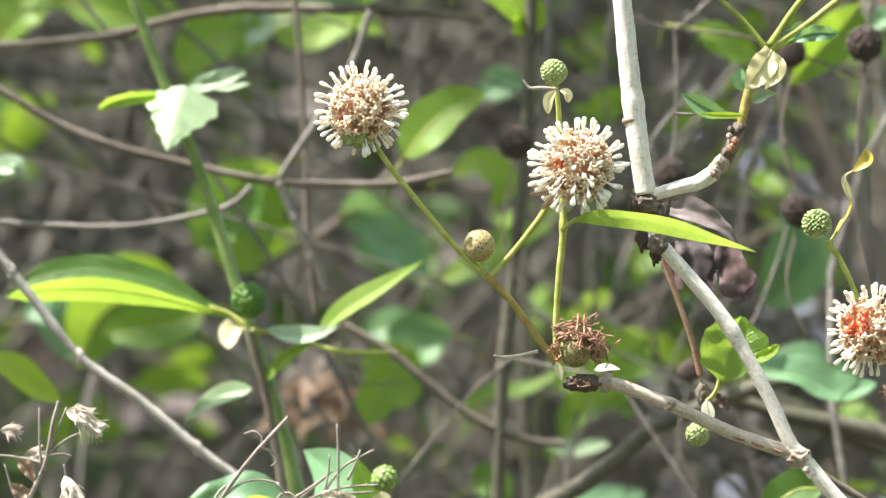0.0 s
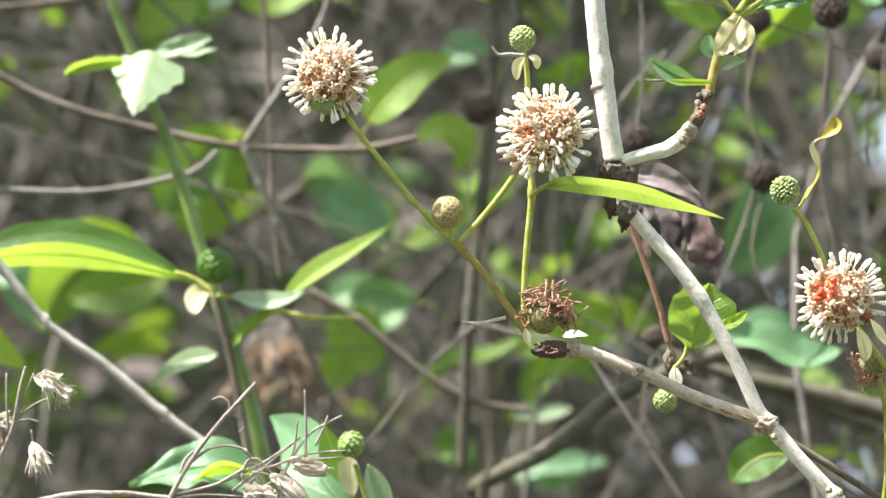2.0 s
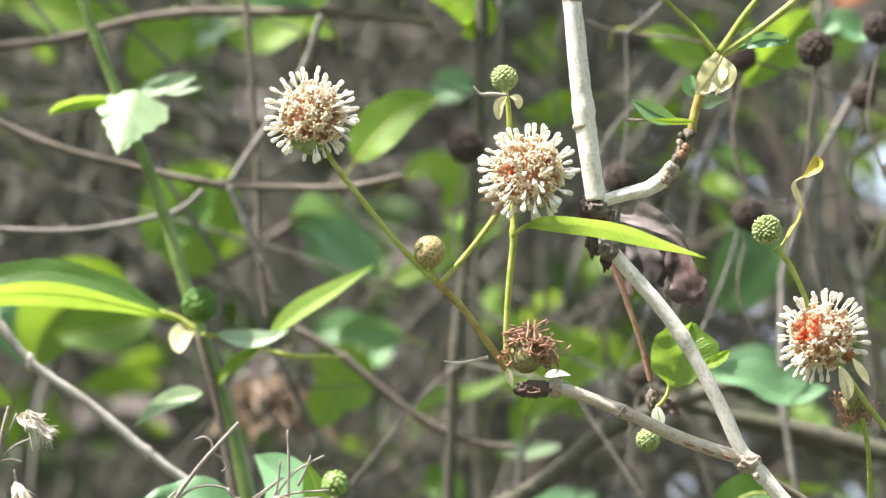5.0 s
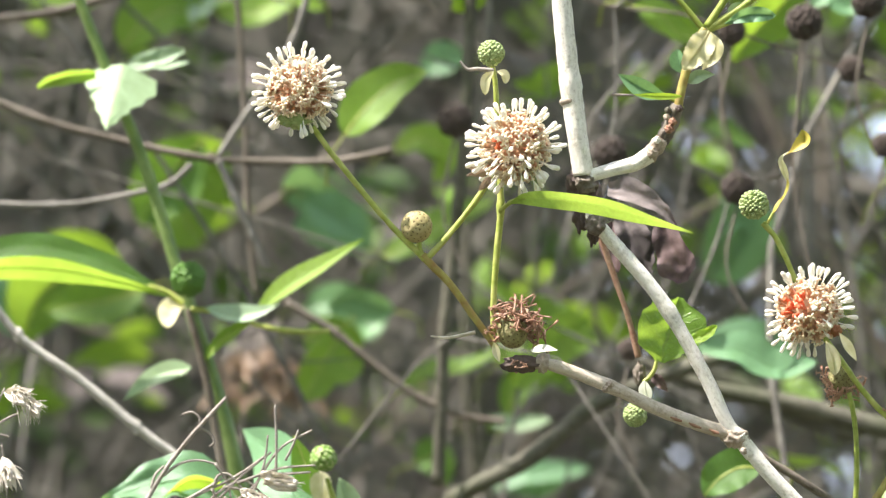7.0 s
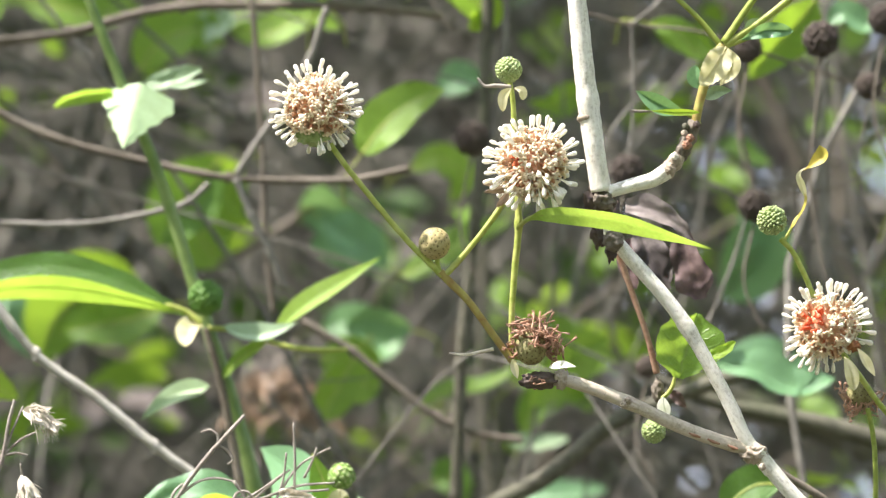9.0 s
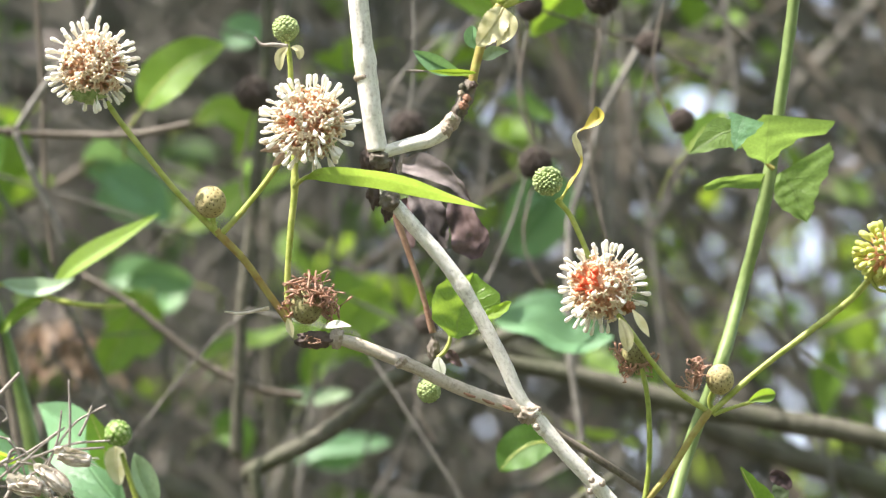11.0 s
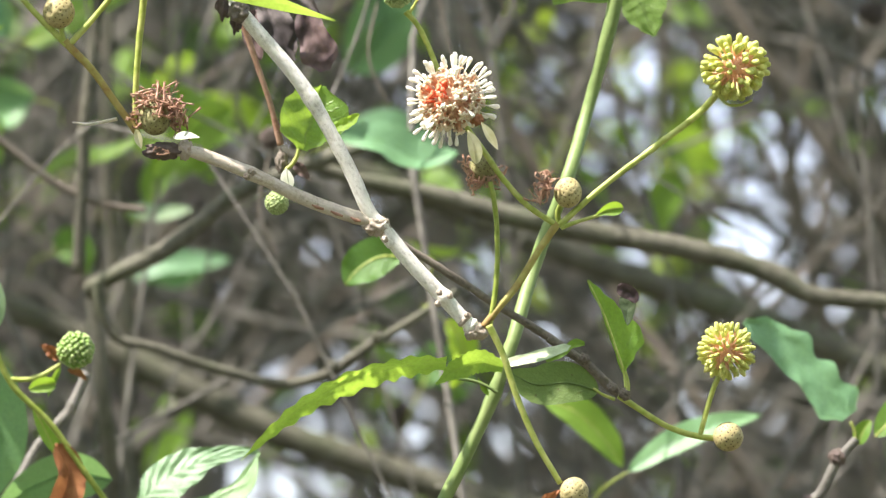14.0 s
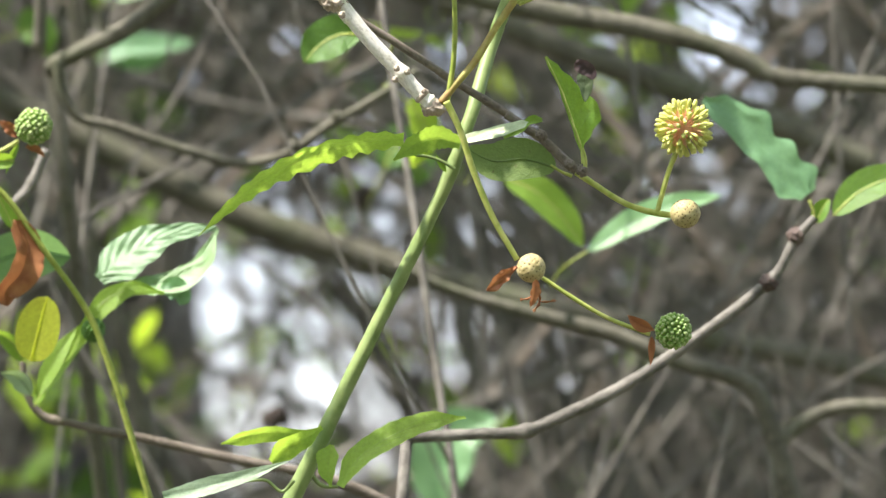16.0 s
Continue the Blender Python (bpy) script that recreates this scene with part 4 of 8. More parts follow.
rough_knob(B, "withered_fruit", (0.1338, 1.4695, 1.8160), 0.00167, 36, DRY_RUST, "small brown withered fruit")
leaf(B, "bract", [(0.1304, 1.4651, 1.8122), (0.1321, 1.4658, 1.8081), (0.1331, 1.4667, 1.8024)], 0.00452, BRACT_PALE, "pale yellow bract", peak=0.6, sharp=0.6, roll=15)
leaf(B, "bract", [(0.1342, 1.4647, 1.8147), (0.1367, 1.4653, 1.8106), (0.1394, 1.4660, 1.8065)], 0.00335, BRACT_PALE, "pale yellow bract", peak=0.5, roll=30)
S(B, "flower_stalk", [(0.1232, 1.4820, 1.8323), (0.1198, 1.4807, 1.8402), (0.1164, 1.4796, 1.8463), (0.1133, 1.4791, 1.8496)], [0.00184, 0.00184, 0.00184, 0.00218], STEM_YELLOW, sides=12)
knobbly(B, (0.1104, 1.4733, 1.8541), 0.00452, 37, HEAD_LIGHT, 190, 0.2, "light green knobbly young head")
S(B, "petiole", [(0.1143, 1.4792, 1.8491), (0.1157, 1.4788, 1.8513), (0.1170, 1.4784, 1.8538)], [0.00134, 0.00100, 0.00084], STEM_YELLOW)
leaf(B, "dead_leaf", [(0.1161, 1.4757, 1.8520), (0.1186, 1.4751, 1.8553), (0.1208, 1.4744, 1.8596), (0.1204, 1.4737, 1.8635)], 0.00285, BRACT_GOLD, "twisted golden dried leaf", roll=35, bend=120, fold=25)
leaf(B, "dead_leaf", [(0.1206, 1.4742, 1.8607), (0.1194, 1.4735, 1.8649), (0.1187, 1.4730, 1.8678), (0.1210, 1.4726, 1.8701)], 0.00234, BRACT_PALE, "twisted golden dried leaf", roll=-20, bend=90, fold=25)
leaf(B, "dead_leaf", [(0.1200, 1.4728, 1.8691), (0.1227, 1.4725, 1.8708), (0.1254, 1.4721, 1.8735), (0.1247, 1.4716, 1.8764)], 0.00502, BRACT_GOLD, "twisted golden dried leaf", roll=20, fold=25, peak=0.65)
budding(B, (0.2113, 1.4768, 1.8333), 0.01038, 38, 118, label="yellow and peach globe of closed flower buds")
S(B, "dry_tip", [(0.2063, 1.4780, 1.8261), (0.2088, 1.4785, 1.8226), (0.2131, 1.4786, 1.8223), (0.2165, 1.4784, 1.8237)], [0.00167, 0.00100, 0.00100, 0.00067], STEM_YELLOW, "curled dry bract")
# the shoot that hangs below
S(B, "flower_stalk", [(0.1385, 1.4895, 1.7572), (0.1423, 1.4907, 1.7497), (0.1469, 1.4929, 1.7365), (0.1528, 1.4952, 1.7232), (0.1602, 1.4973, 1.7108)], [0.00251, 0.00234, 0.00218, 0.00218, 0.00201], STEM_YELLOW, sides=12)
pitted(B, (0.1644, 1.4977, 1.7083), 0.00435, 41, 1.0, "tan pitted spent head")
leaf(B, "dead_bract", [(0.1597, 1.4926, 1.7084), (0.1555, 1.4931, 1.7054), (0.1508, 1.4938, 1.7012)], 0.00402, DRY_RUST, "rust brown dead bract", wave=0.1, roll=10, crinkle=0.22, rib=False, peak=0.6, sharp=0.6)
withered(B, (0.1654, 1.4988, 1.7030), 0.00134, 0.0080, 42, 22, (0, -0.2, -1), 0.8, DRY_RUST)
leaf(B, "dead_bract", [(0.1653, 1.4932, 1.7046), (0.1649, 1.4939, 1.7004), (0.1637, 1.4946, 1.6962)], 0.00368, DRY_RUST, "", wave=0.1, roll=30)
S(B, "flower_stalk", [(0.1684, 1.5032, 1.7058), (0.1770, 1.5041, 1.7003), (0.1873, 1.5051, 1.6944), (0.2010, 1.5059, 1.6891)], [0.00151, 0.00151, 0.00151, 0.00167], STEM_YELLOW)
knobbly(B, (0.2082, 1.5058, 1.6901), 0.00569, 43, HEAD_GREEN, 150, 0.24, "bright green knobbly young head")
leaf(B, "dead_bract", [(0.2017, 1.5007, 1.6900), (0.1978, 1.5005, 1.6916), (0.1935, 1.5000, 1.6945)], 0.00435, DRY_RUST, "rust brown dead bract", roll=20, peak=0.5)
leaf(B, "dead_bract", [(0.2009, 1.5010, 1.6883), (0.2008, 1.5017, 1.6841), (0.2007, 1.5025, 1.6794)], 0.00251, DRY_RUST, "rust brown dead bract", roll=20)
# brown twig that runs on past the fork
S(B, "twig", [(0.1076, 1.5046, 1.7880), (0.1144, 1.5054, 1.7830), (0.1246, 1.5065, 1.7768), (0.1417, 1.5083, 1.7659), (0.1589, 1.5100, 1.7555), (0.1692, 1.5113, 1.7482)], [0.00201, 0.00218, 0.00234, 0.00234, 0.00251, 0.00251], BARK_BROWN, "thin brown twig", ragged=0.12)
S(B, "twig", [(0.1578, 1.5051, 1.7550), (0.1638, 1.5057, 1.7512), (0.1689, 1.5063, 1.7477), (0.1758, 1.5073, 1.7414), (0.1802, 1.5080, 1.7377)], [0.00234, 0.00268, 0.00285, 0.00301, 0.00251], BARK_BROWN, "thin brown twig", ragged=0.2)
for q in ((0.1675, 1.4961, 1.7479), (0.1761, 1.4976, 1.7393), (0.1799, 1.4979, 1.7374)):
    rough_knob(B, "bark_knob", q, 0.00167, 44, BARK_BROWN)
S(B, "flower_stalk", [(0.1787, 1.5029, 1.7376), (0.1856, 1.5037, 1.7331), (0.1942, 1.5045, 1.7281), (0.2037, 1.5049, 1.7254), (0.2088, 1.5050, 1.7248)], [0.00234, 0.00201, 0.00201, 0.00218, 0.00201], STEM_YELLOW, sides=12)
S(B, "flower_stalk", [(0.2033, 1.5049, 1.7258), (0.2053, 1.5036, 1.7335), (0.2074, 1.5025, 1.7402), (0.2094, 1.5017, 1.7449)], [0.00184, 0.00184, 0.00184, 0.00218], STEM_YELLOW, sides=12)
budding(B, (0.2103, 1.4957, 1.7503), 0.00904, 45, 150, 0.078, "yellow green globe of closed flower buds")
pitted(B, (0.2112, 1.4999, 1.7250), 0.00452, 46, 0.97, "tan pitted spent head")
S(B, "petiole", [(0.1807, 1.4978, 1.7376), (0.1808, 1.4974, 1.7405), (0.1798, 1.4967, 1.7443)], [0.00151, 0.00151, 0.00134], STEM_YELLOW)
leaf(B, "leaf", [(0.1793, 1.4950, 1.7439), (0.1770, 1.4950, 1.7514), (0.1737, 1.4950, 1.7610), (0.1687, 1.4950, 1.7714)], 0.01869, LEAF_FRESH, "green leaf with a browned curled edge", rib=False, roll=14, fold=10, n=44, crinkle=0.03, shape=((0.05, 0.08, 0.08, 0.08, 0.06, 0.05, 0.02), (0.1, 0.5, 0.98, 1.0, 0.78, 0.5, 0.28, 0.06)))
# The flap's shade is painted by its dark material.
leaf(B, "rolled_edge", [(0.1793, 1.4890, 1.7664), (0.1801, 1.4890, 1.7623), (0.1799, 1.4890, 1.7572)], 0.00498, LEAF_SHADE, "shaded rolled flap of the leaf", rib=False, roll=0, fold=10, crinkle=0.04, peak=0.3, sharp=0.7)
S(B, "midrib", [(0.1793, 1.4900, 1.7389), (0.1787, 1.4900, 1.7435), (0.1764, 1.4900, 1.7509), (0.1731, 1.4900, 1.7605), (0.1683, 1.4900, 1.7707)], [0.0012, 0.0009, 0.0007, 0.0005, 0.0003], STEM_YELLOW, sides=8)
leaf(B, "dead_edge", [(0.1764, 1.4860, 1.7684), (0.1790, 1.4860, 1.7674), (0.1810, 1.4860, 1.7661), (0.1823, 1.4860, 1.7637)], 0.00448, DRY_MAROON, "dark maroon curled dead leaf edge", rib=False, roll=-8, fold=14, crinkle=0.06, sharp=0.4)
S(B, "petiole", [(0.1774, 1.5031, 1.7364), (0.1736, 1.5028, 1.7380), (0.1710, 1.5025, 1.7397)], [0.00134, 0.00100, 0.00084], STEM_YELLOW)
# Dull underside green also carries its shade; the sunlit rim takes a paler colour.
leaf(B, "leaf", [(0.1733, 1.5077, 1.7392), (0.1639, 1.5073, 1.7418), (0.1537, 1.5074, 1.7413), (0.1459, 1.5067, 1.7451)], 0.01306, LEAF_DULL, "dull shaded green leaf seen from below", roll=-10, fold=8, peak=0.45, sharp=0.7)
leaf(B, "leaf", [(0.1433, 1.4955, 1.7463), (0.1485, 1.4955, 1.7473), (0.1553, 1.4955, 1.7490), (0.1616, 1.4955, 1.7511), (0.1636, 1.4955, 1.7518)], 0.00501, LEAF_SUN_RIM, "pale leaf rim bright in the sun", rib=False, roll=35, fold=14, crinkle=0.06, n=36, shape=((0.5, 0.7, 0.85, 0.6, 0.1), (0.6, 0.8, 0.8, 0.7, 0.1)))
leaf(B, "leaf", [(0.1567, 1.5010, 1.7475), (0.1622, 1.5010, 1.7502), (0.1652, 1.5010, 1.7526), (0.1683, 1.5010, 1.7530)], 0.00436, LEAF_FRESH, "curled green end of the leaf", rib=False, roll=25, fold=30, crinkle=0.05, shape=((0.2, 0.5, 0.7, 0.8, 0.3), (0.2, 0.6, 0.4, 0.7, 0.4)))

# ---- the green climber beside it ----
vine = thing("green_climber", (-0.07, 1.50, 0.0), "tall pale green climbing stem with opposite toothed leaves", "climber")
V = vine
S(V, "stem", [(0.1985, 1.5166, 1.9892), (0.1943, 1.5238, 1.9462), (0.1909, 1.5281, 1.9203), (0.1875, 1.5324, 1.8945), (0.1814, 1.5388, 1.8565), (0.1742, 1.5434, 1.8289)] + [(0.1667, 1.5319, 1.8067), (0.1582, 1.5356, 1.7844)] + [(0.1472, 1.5260, 1.7508), (0.1435, 1.5278, 1.7406), (0.1351, 1.5309, 1.7218), (0.1250, 1.5343, 1.7014), (0.1132, 1.5383, 1.6774), (0.1013, 1.5425, 1.6526), (0.0894, 1.5466, 1.6278)] + [(-0.06, 1.50, 1.2), (-0.09, 1.49, 0.6), (-0.07, 1.50, -0.02)], [0.00368, 0.00368, 0.00368, 0.00368, 0.00385, 0.00402, 0.00418, 0.00418, 0.00418, 0.00402, 0.00402, 0.00435, 0.00469, 0.00519, 0.00569, 0.00670, 0.00737, 0.00803], STEM_PALE, "smooth pale green stem", sides=14, nodes=(0.235, 0.53), swell=0.2)
leaf(V, "leaf", [(0.1813, 1.5260, 1.8685), (0.1810, 1.5210, 1.8726), (0.1808, 1.5160, 1.8766), (0.1810, 1.5120, 1.8812)], 0.03867, LEAF_CLIMB, "green toothed leaf seen from below", rib=False, roll=-4, fold=5, n=40, m=10, crinkle=0.012, shape=((0.03, 0.32, 0.42, 0.3, 0.1), (0.03, 0.2, 0.44, 0.92, 1.02)))
# Bluer green imitates the sheen on this folded half.
leaf(V, "leaf", [(0.1737, 1.5140, 1.8810), (0.1725, 1.5140, 1.8777), (0.1714, 1.5140, 1.8741), (0.1705, 1.5140, 1.8705)], 0.01216, LEAF_BLUE, "folded half of a leaf, its sheen coloured blue green", rib=False, roll=-8, fold=6, n=30, crinkle=0.02, shape=((1.0, 0.78, 0.36, 0.03), (0.9, 0.55, 0.35, 0.05)))
leaf(V, "leaf", [(0.1716, 1.5220, 1.8784), (0.1670, 1.5220, 1.8770), (0.1625, 1.5220, 1.8741), (0.1571, 1.5220, 1.8709)], 0.01223, LEAF_CLIMB, "green toothed leaf", rib=False, roll=-10, fold=6, n=36, crinkle=0.02, shape=((1.0, 0.78, 0.45, 0.05), (0.6, 0.85, 0.5, 0.05)))
leaf(V, "leaf", [(0.1831, 1.5370, 1.8655), (0.1752, 1.5370, 1.8651), (0.1687, 1.5370, 1.8647), (0.1631, 1.5370, 1.8629)], 0.00532, LEAF_CLIMB, "green leaf seen edge on", rib=False, roll=25, fold=16, crinkle=0.08, shape=((0.9, 1.0, 0.8, 0.7, 0.5), (0.8, 0.9, 0.7, 0.6, 0.4)))
leaf(V, "leaf", [(0.1885, 1.5470, 1.8696), (0.1913, 1.5470, 1.8647), (0.1937, 1.5470, 1.8597), (0.1962, 1.5470, 1.8538)], 0.03453, LEAF_CLIMB, "broad green toothed leaf with dark veins", rib=False, roll=-6, fold=7, teeth=0.05, n=44, m=9, crinkle=0.025, shape=((1.0, 0.98, 0.72, 0.42, 0.24, 0.03), (0.12, 0.3, 0.36, 0.33, 0.2, 0.03)))
S(V, "petiole", [(0.1843, 1.5318, 1.8678), (0.1822, 1.5315, 1.8695), (0.1826, 1.5310, 1.8729)], [0.00167, 0.00151, 0.00117], STEM_RUDDY)
S(V, "petiole", [(0.1435, 1.5178, 1.7396), (0.1409, 1.5175, 1.7413), (0.1358, 1.5172, 1.7433), (0.1315, 1.5171, 1.7438)], [0.00117, 0.00100, 0.00100, 0.00084], STEM_PALE)
leaf(V, "leaf", [(0.1272, 1.5080, 1.7477), (0.1171, 1.5080, 1.7471), (0.1078, 1.5080, 1.7452), (0.0942, 1.5080, 1.7403), (0.0832, 1.5080, 1.7340), (0.0743, 1.5080, 1.7268), (0.0655, 1.5080, 1.7183)], 0.00942, LEAF_LIME, "long toothed green leaf drooping at its tip", rib=False, roll=48, fold=9, n=84, wave=0.012, crinkle=0.02, teeth=0.42, shape=((0.5, 0.95, 1.0, 1.0, 0.8, 0.45, 0.03), (0.7, 1.0, 1.05, 1.05, 0.9, 0.5, 0.03)))
leaf(V, "leaf", [(0.1439, 1.5030, 1.7461), (0.1366, 1.5030, 1.7476), (0.1303, 1.5030, 1.7455), (0.1237, 1.5030, 1.7409)], 0.00906, LEAF_LIME, "curled toothed green leaf", rib=False, roll=22, fold=12, teeth=0.2, n=44, crinkle=0.03, shape=((0.4, 0.75, 0.7, 0.1), (0.5, 1.0, 0.85, 0.1)))
leaf(V, "leaf", [(0.1409, 1.5179, 1.7388), (0.1392, 1.5175, 1.7413), (0.1375, 1.5170, 1.7443)], 0.00184, LEAF_FRESH, "tiny new leaf", rib=False)
leaf(V, "leaf", [(0.0986, 1.5310, 1.6606), (0.0878, 1.5310, 1.6606), (0.0801, 1.5310, 1.6592), (0.0734, 1.5310, 1.6572)], 0.00683, LEAF_LIME, "fresh green toothed leaf at a lower node", rib=False, roll=30, fold=14, n=44, teeth=0.07, crinkle=0.03, shape=((0.5, 0.9, 0.8, 0.1), (0.4, 0.8, 0.7, 0.1)))
leaf(V, "leaf", [(0.1037, 1.5260, 1.6621), (0.0978, 1.5260, 1.6583), (0.0921, 1.5260, 1.6553), (0.0884, 1.5260, 1.6515)], 0.00888, LEAF_LIME, "fresh green toothed leaf at a lower node", rib=False, roll=28, fold=14, n=44, teeth=0.07, crinkle=0.03, shape=((0.2, 0.7, 0.9, 0.4), (0.15, 0.8, 1.0, 0.4)))
leaf(V, "leaf", [(0.1070, 1.5345, 1.6443), (0.1061, 1.5345, 1.6498), (0.1067, 1.5345, 1.6539), (0.1074, 1.5345, 1.6570)], 0.00922, LEAF_LIME, "small fresh green leaf at a lower node", rib=False, roll=25, fold=14, n=44, teeth=0.07, crinkle=0.03, shape=((0.1, 0.7, 0.9, 0.2), (0.1, 0.6, 0.7, 0.2)))
leaf(V, "leaf", [(0.1097, 1.5310, 1.6442), (0.1143, 1.5310, 1.6520), (0.1243, 1.5310, 1.6591), (0.1358, 1.5310, 1.6637), (0.1477, 1.5310, 1.6652)], 0.00888, LEAF_LIME, "fresh green toothed leaf at a lower node", rib=False, roll=32, fold=14, n=44, teeth=0.07, crinkle=0.03, shape=((0.35, 0.85, 0.9, 0.75, 0.1), (0.3, 0.85, 1.0, 0.8, 0.1)))
leaf(V, "leaf", [(0.0930, 1.5230, 1.6516), (0.0814, 1.5230, 1.6473), (0.0695, 1.5230, 1.6441), (0.0560, 1.5230, 1.6402)], 0.00581, LEAF_WAXY, "pale grey green spotted leaf at a lower node", rib=False, roll=-14, fold=14, n=44, teeth=0.07, crinkle=0.03, shape=((0.1, 0.6, 0.9, 0.8), (0.1, 0.7, 1.0, 0.8)))
S(V, "petiole", [(0.0956, 1.5334, 1.6463), (0.0922, 1.5340, 1.6429), (0.0870, 1.5334, 1.6463), (0.0819, 1.5334, 1.6460)], [0.00134, 0.00117, 0.00100, 0.00084], STEM_PALE)
S(V, "petiole", [(0.1005, 1.5429, 1.6501), (0.1048, 1.5438, 1.6449), (0.1097, 1.5438, 1.6446)], [0.00134, 0.00117, 0.00100], STEM_PALE)


# ---- plants behind, beside the left stem ----
left = thing("green_stem_plant", (-0.03, 1.90, 0.0), "green stemmed plant with pale waxy leaves and a green head", "climber")
S(left, "stem", [(-0.1169, 1.7206, 2.0059), (-0.1081, 1.7255, 1.9768), (-0.0953, 1.7310, 1.9438), (-0.0835, 1.7359, 1.9146), (-0.0717, 1.7421, 1.8777), (-0.0648, 1.7456, 1.8564), (-0.0569, 1.7498, 1.8311), (-0.0500, 1.7544, 1.8040)] + [(-0.04, 1.90, 1.3), (-0.03, 1.90, -0.02)], [0.00335, 0.00354, 0.00394, 0.00413, 0.00453, 0.00531, 0.00571, 0.00610, 0.00669, 0.00748], STEM_DEEP, "smooth green stem", sides=12)
S(left, "twig", [(-0.0675, 1.7380, 1.8622), (-0.0645, 1.7397, 1.8516), (-0.0616, 1.7417, 1.8400), (-0.0581, 1.7446, 1.8225), (-0.0547, 1.7478, 1.8032)] + [(-0.04, 1.89, 1.3), (-0.03, 1.90, -0.02)], [0.00236, 0.00276, 0.00295, 0.00315, 0.00354, 0.00394, 0.00472], BARK_BROWN, "thin brown stem", sides=8)
leaf(left, "leaf", [(-0.0898, 1.7275, 1.9468), (-0.0915, 1.7200, 1.9383), (-0.0933, 1.7110, 1.9285), (-0.0944, 1.7020, 1.9189)], 0.02879, LEAF_WAXY, "pale waxy drooping leaf in full sun", rib=False, fold=-24, n=30, crinkle=0.02, shape=((0.9, 0.98, 0.74, 0.46, 0.24, 0.02), (0.84, 0.9, 0.68, 0.42, 0.2, 0.02)))
leaf(left, "leaf", [(-0.0994, 1.7220, 1.9425), (-0.1061, 1.7220, 1.9417), (-0.1127, 1.7220, 1.9405), (-0.1193, 1.7220, 1.9374)], 0.00653, LEAF_LIME, "curled green leaf edge", rib=False, roll=25, fold=34, wave=0.07, teeth=0.25, n=36, shape=((0.6, 0.9, 0.8, 0.95, 0.6, 0.3), (0.5, 0.8, 1.0, 0.8, 0.9, 0.4)))
leaf(left, "leaf", [(-0.0901, 1.7420, 1.9487), (-0.0832, 1.7420, 1.9501), (-0.0763, 1.7420, 1.9521), (-0.0694, 1.7420, 1.9543)], 0.00855, LEAF_WAXY, "toothed grey green leaf in shade", rib=False, roll=12, fold=14, teeth=0.28, n=40, crinkle=0.06, shape=((0.3, 0.8, 0.9, 0.8, 0.3), (0.4, 0.7, 0.7, 0.5, 0.2)))
leaf(left, "leaf", [(-0.0813, 1.7360, 1.9473), (-0.0760, 1.7360, 1.9473), (-0.0707, 1.7360, 1.9485), (-0.0670, 1.7360, 1.9493)], 0.00291, LEAF_WAXY, "lit rim of the grey green leaf", rib=False, roll=30, fold=20, crinkle=0.08)
# One leaf: its sunlit half is coloured lime, its shaded half a darker green.
leaf(left, "leaf", [(-0.0737, 1.7235, 1.8645), (-0.0874, 1.7235, 1.8687), (-0.1069, 1.7235, 1.8730), (-0.1264, 1.7235, 1.8746), (-0.1420, 1.7235, 1.8730), (-0.1509, 1.7235, 1.8714)], 0.0130, LEAF_LIME, "sunlit half of a large leaf, in lighter lime", roll=52, fold=3, peak=0.55, wave=0.02, n=40, crinkle=0.03)
leaf(left, "leaf", [(-0.0795, 1.7420, 1.8708), (-0.0982, 1.7420, 1.8791), (-0.1180, 1.7420, 1.8841), (-0.1367, 1.7420, 1.8825), (-0.1523, 1.7420, 1.8749)], 0.01205, LEAF_MID, "shaded half of the large leaf, in darker green", rib=False, roll=-12, fold=8, n=36, crinkle=0.03, shape=((0.1, 0.75, 1.0, 0.95, 0.1), (0.2, 0.7, 0.9, 0.8, 0.1)))
S(left, "petiole", [(-0.0685, 1.7246, 1.8620), (-0.0738, 1.7240, 1.8658), (-0.0806, 1.7236, 1.8683)], [0.00276, 0.00217, 0.00177], STEM_YELLOW)
knobbly(left, (-0.0672, 1.7297, 1.8714), 0.00630, 51, HEAD_DARK, 110, 0.12, "dark green young head")
leaf(left, "bract", [(-0.0697, 1.7344, 1.8642), (-0.0728, 1.7152, 1.8578), (-0.0731, 1.7062, 1.8510)], 0.00827, BRACT_PALE, "creamy pale bract", peak=0.5, sharp=0.5, fold=20)
S(left, "twig", [(-0.0665, 1.7380, 1.8622), (-0.0557, 1.7381, 1.8612), (-0.0420, 1.7389, 1.8564), (-0.0282, 1.7393, 1.8545), (-0.0184, 1.7392, 1.8547)], [0.00236, 0.00217, 0.00217, 0.00217, 0.00177], STEM_YELLOW, "yellow green twig")
leaf(left, "leaf", [(-0.0439, 1.7381, 1.8612), (-0.0341, 1.7368, 1.8694), (-0.0204, 1.7354, 1.8777), (-0.0063, 1.7339, 1.8864)], 0.00866, LEAF_LIME, "narrow glowing green leaf", roll=30, fold=18, peak=0.42)
leaf(left, "leaf", [(-0.0614, 1.7314, 1.8616), (-0.0516, 1.7318, 1.8593), (-0.0438, 1.7317, 1.8599), (-0.0356, 1.7311, 1.8629)], 0.00787, LEAF_WAXY, "waxy green leaf edge", roll=30, fold=20)
leaf(left, "leaf", [(-0.0626, 1.7410, 1.8438), (-0.0557, 1.7397, 1.8516), (-0.0479, 1.7388, 1.8570), (-0.0400, 1.7377, 1.8636)], 0.00512, LEAF_FRESH, "narrow green leaf", roll=25, fold=20)
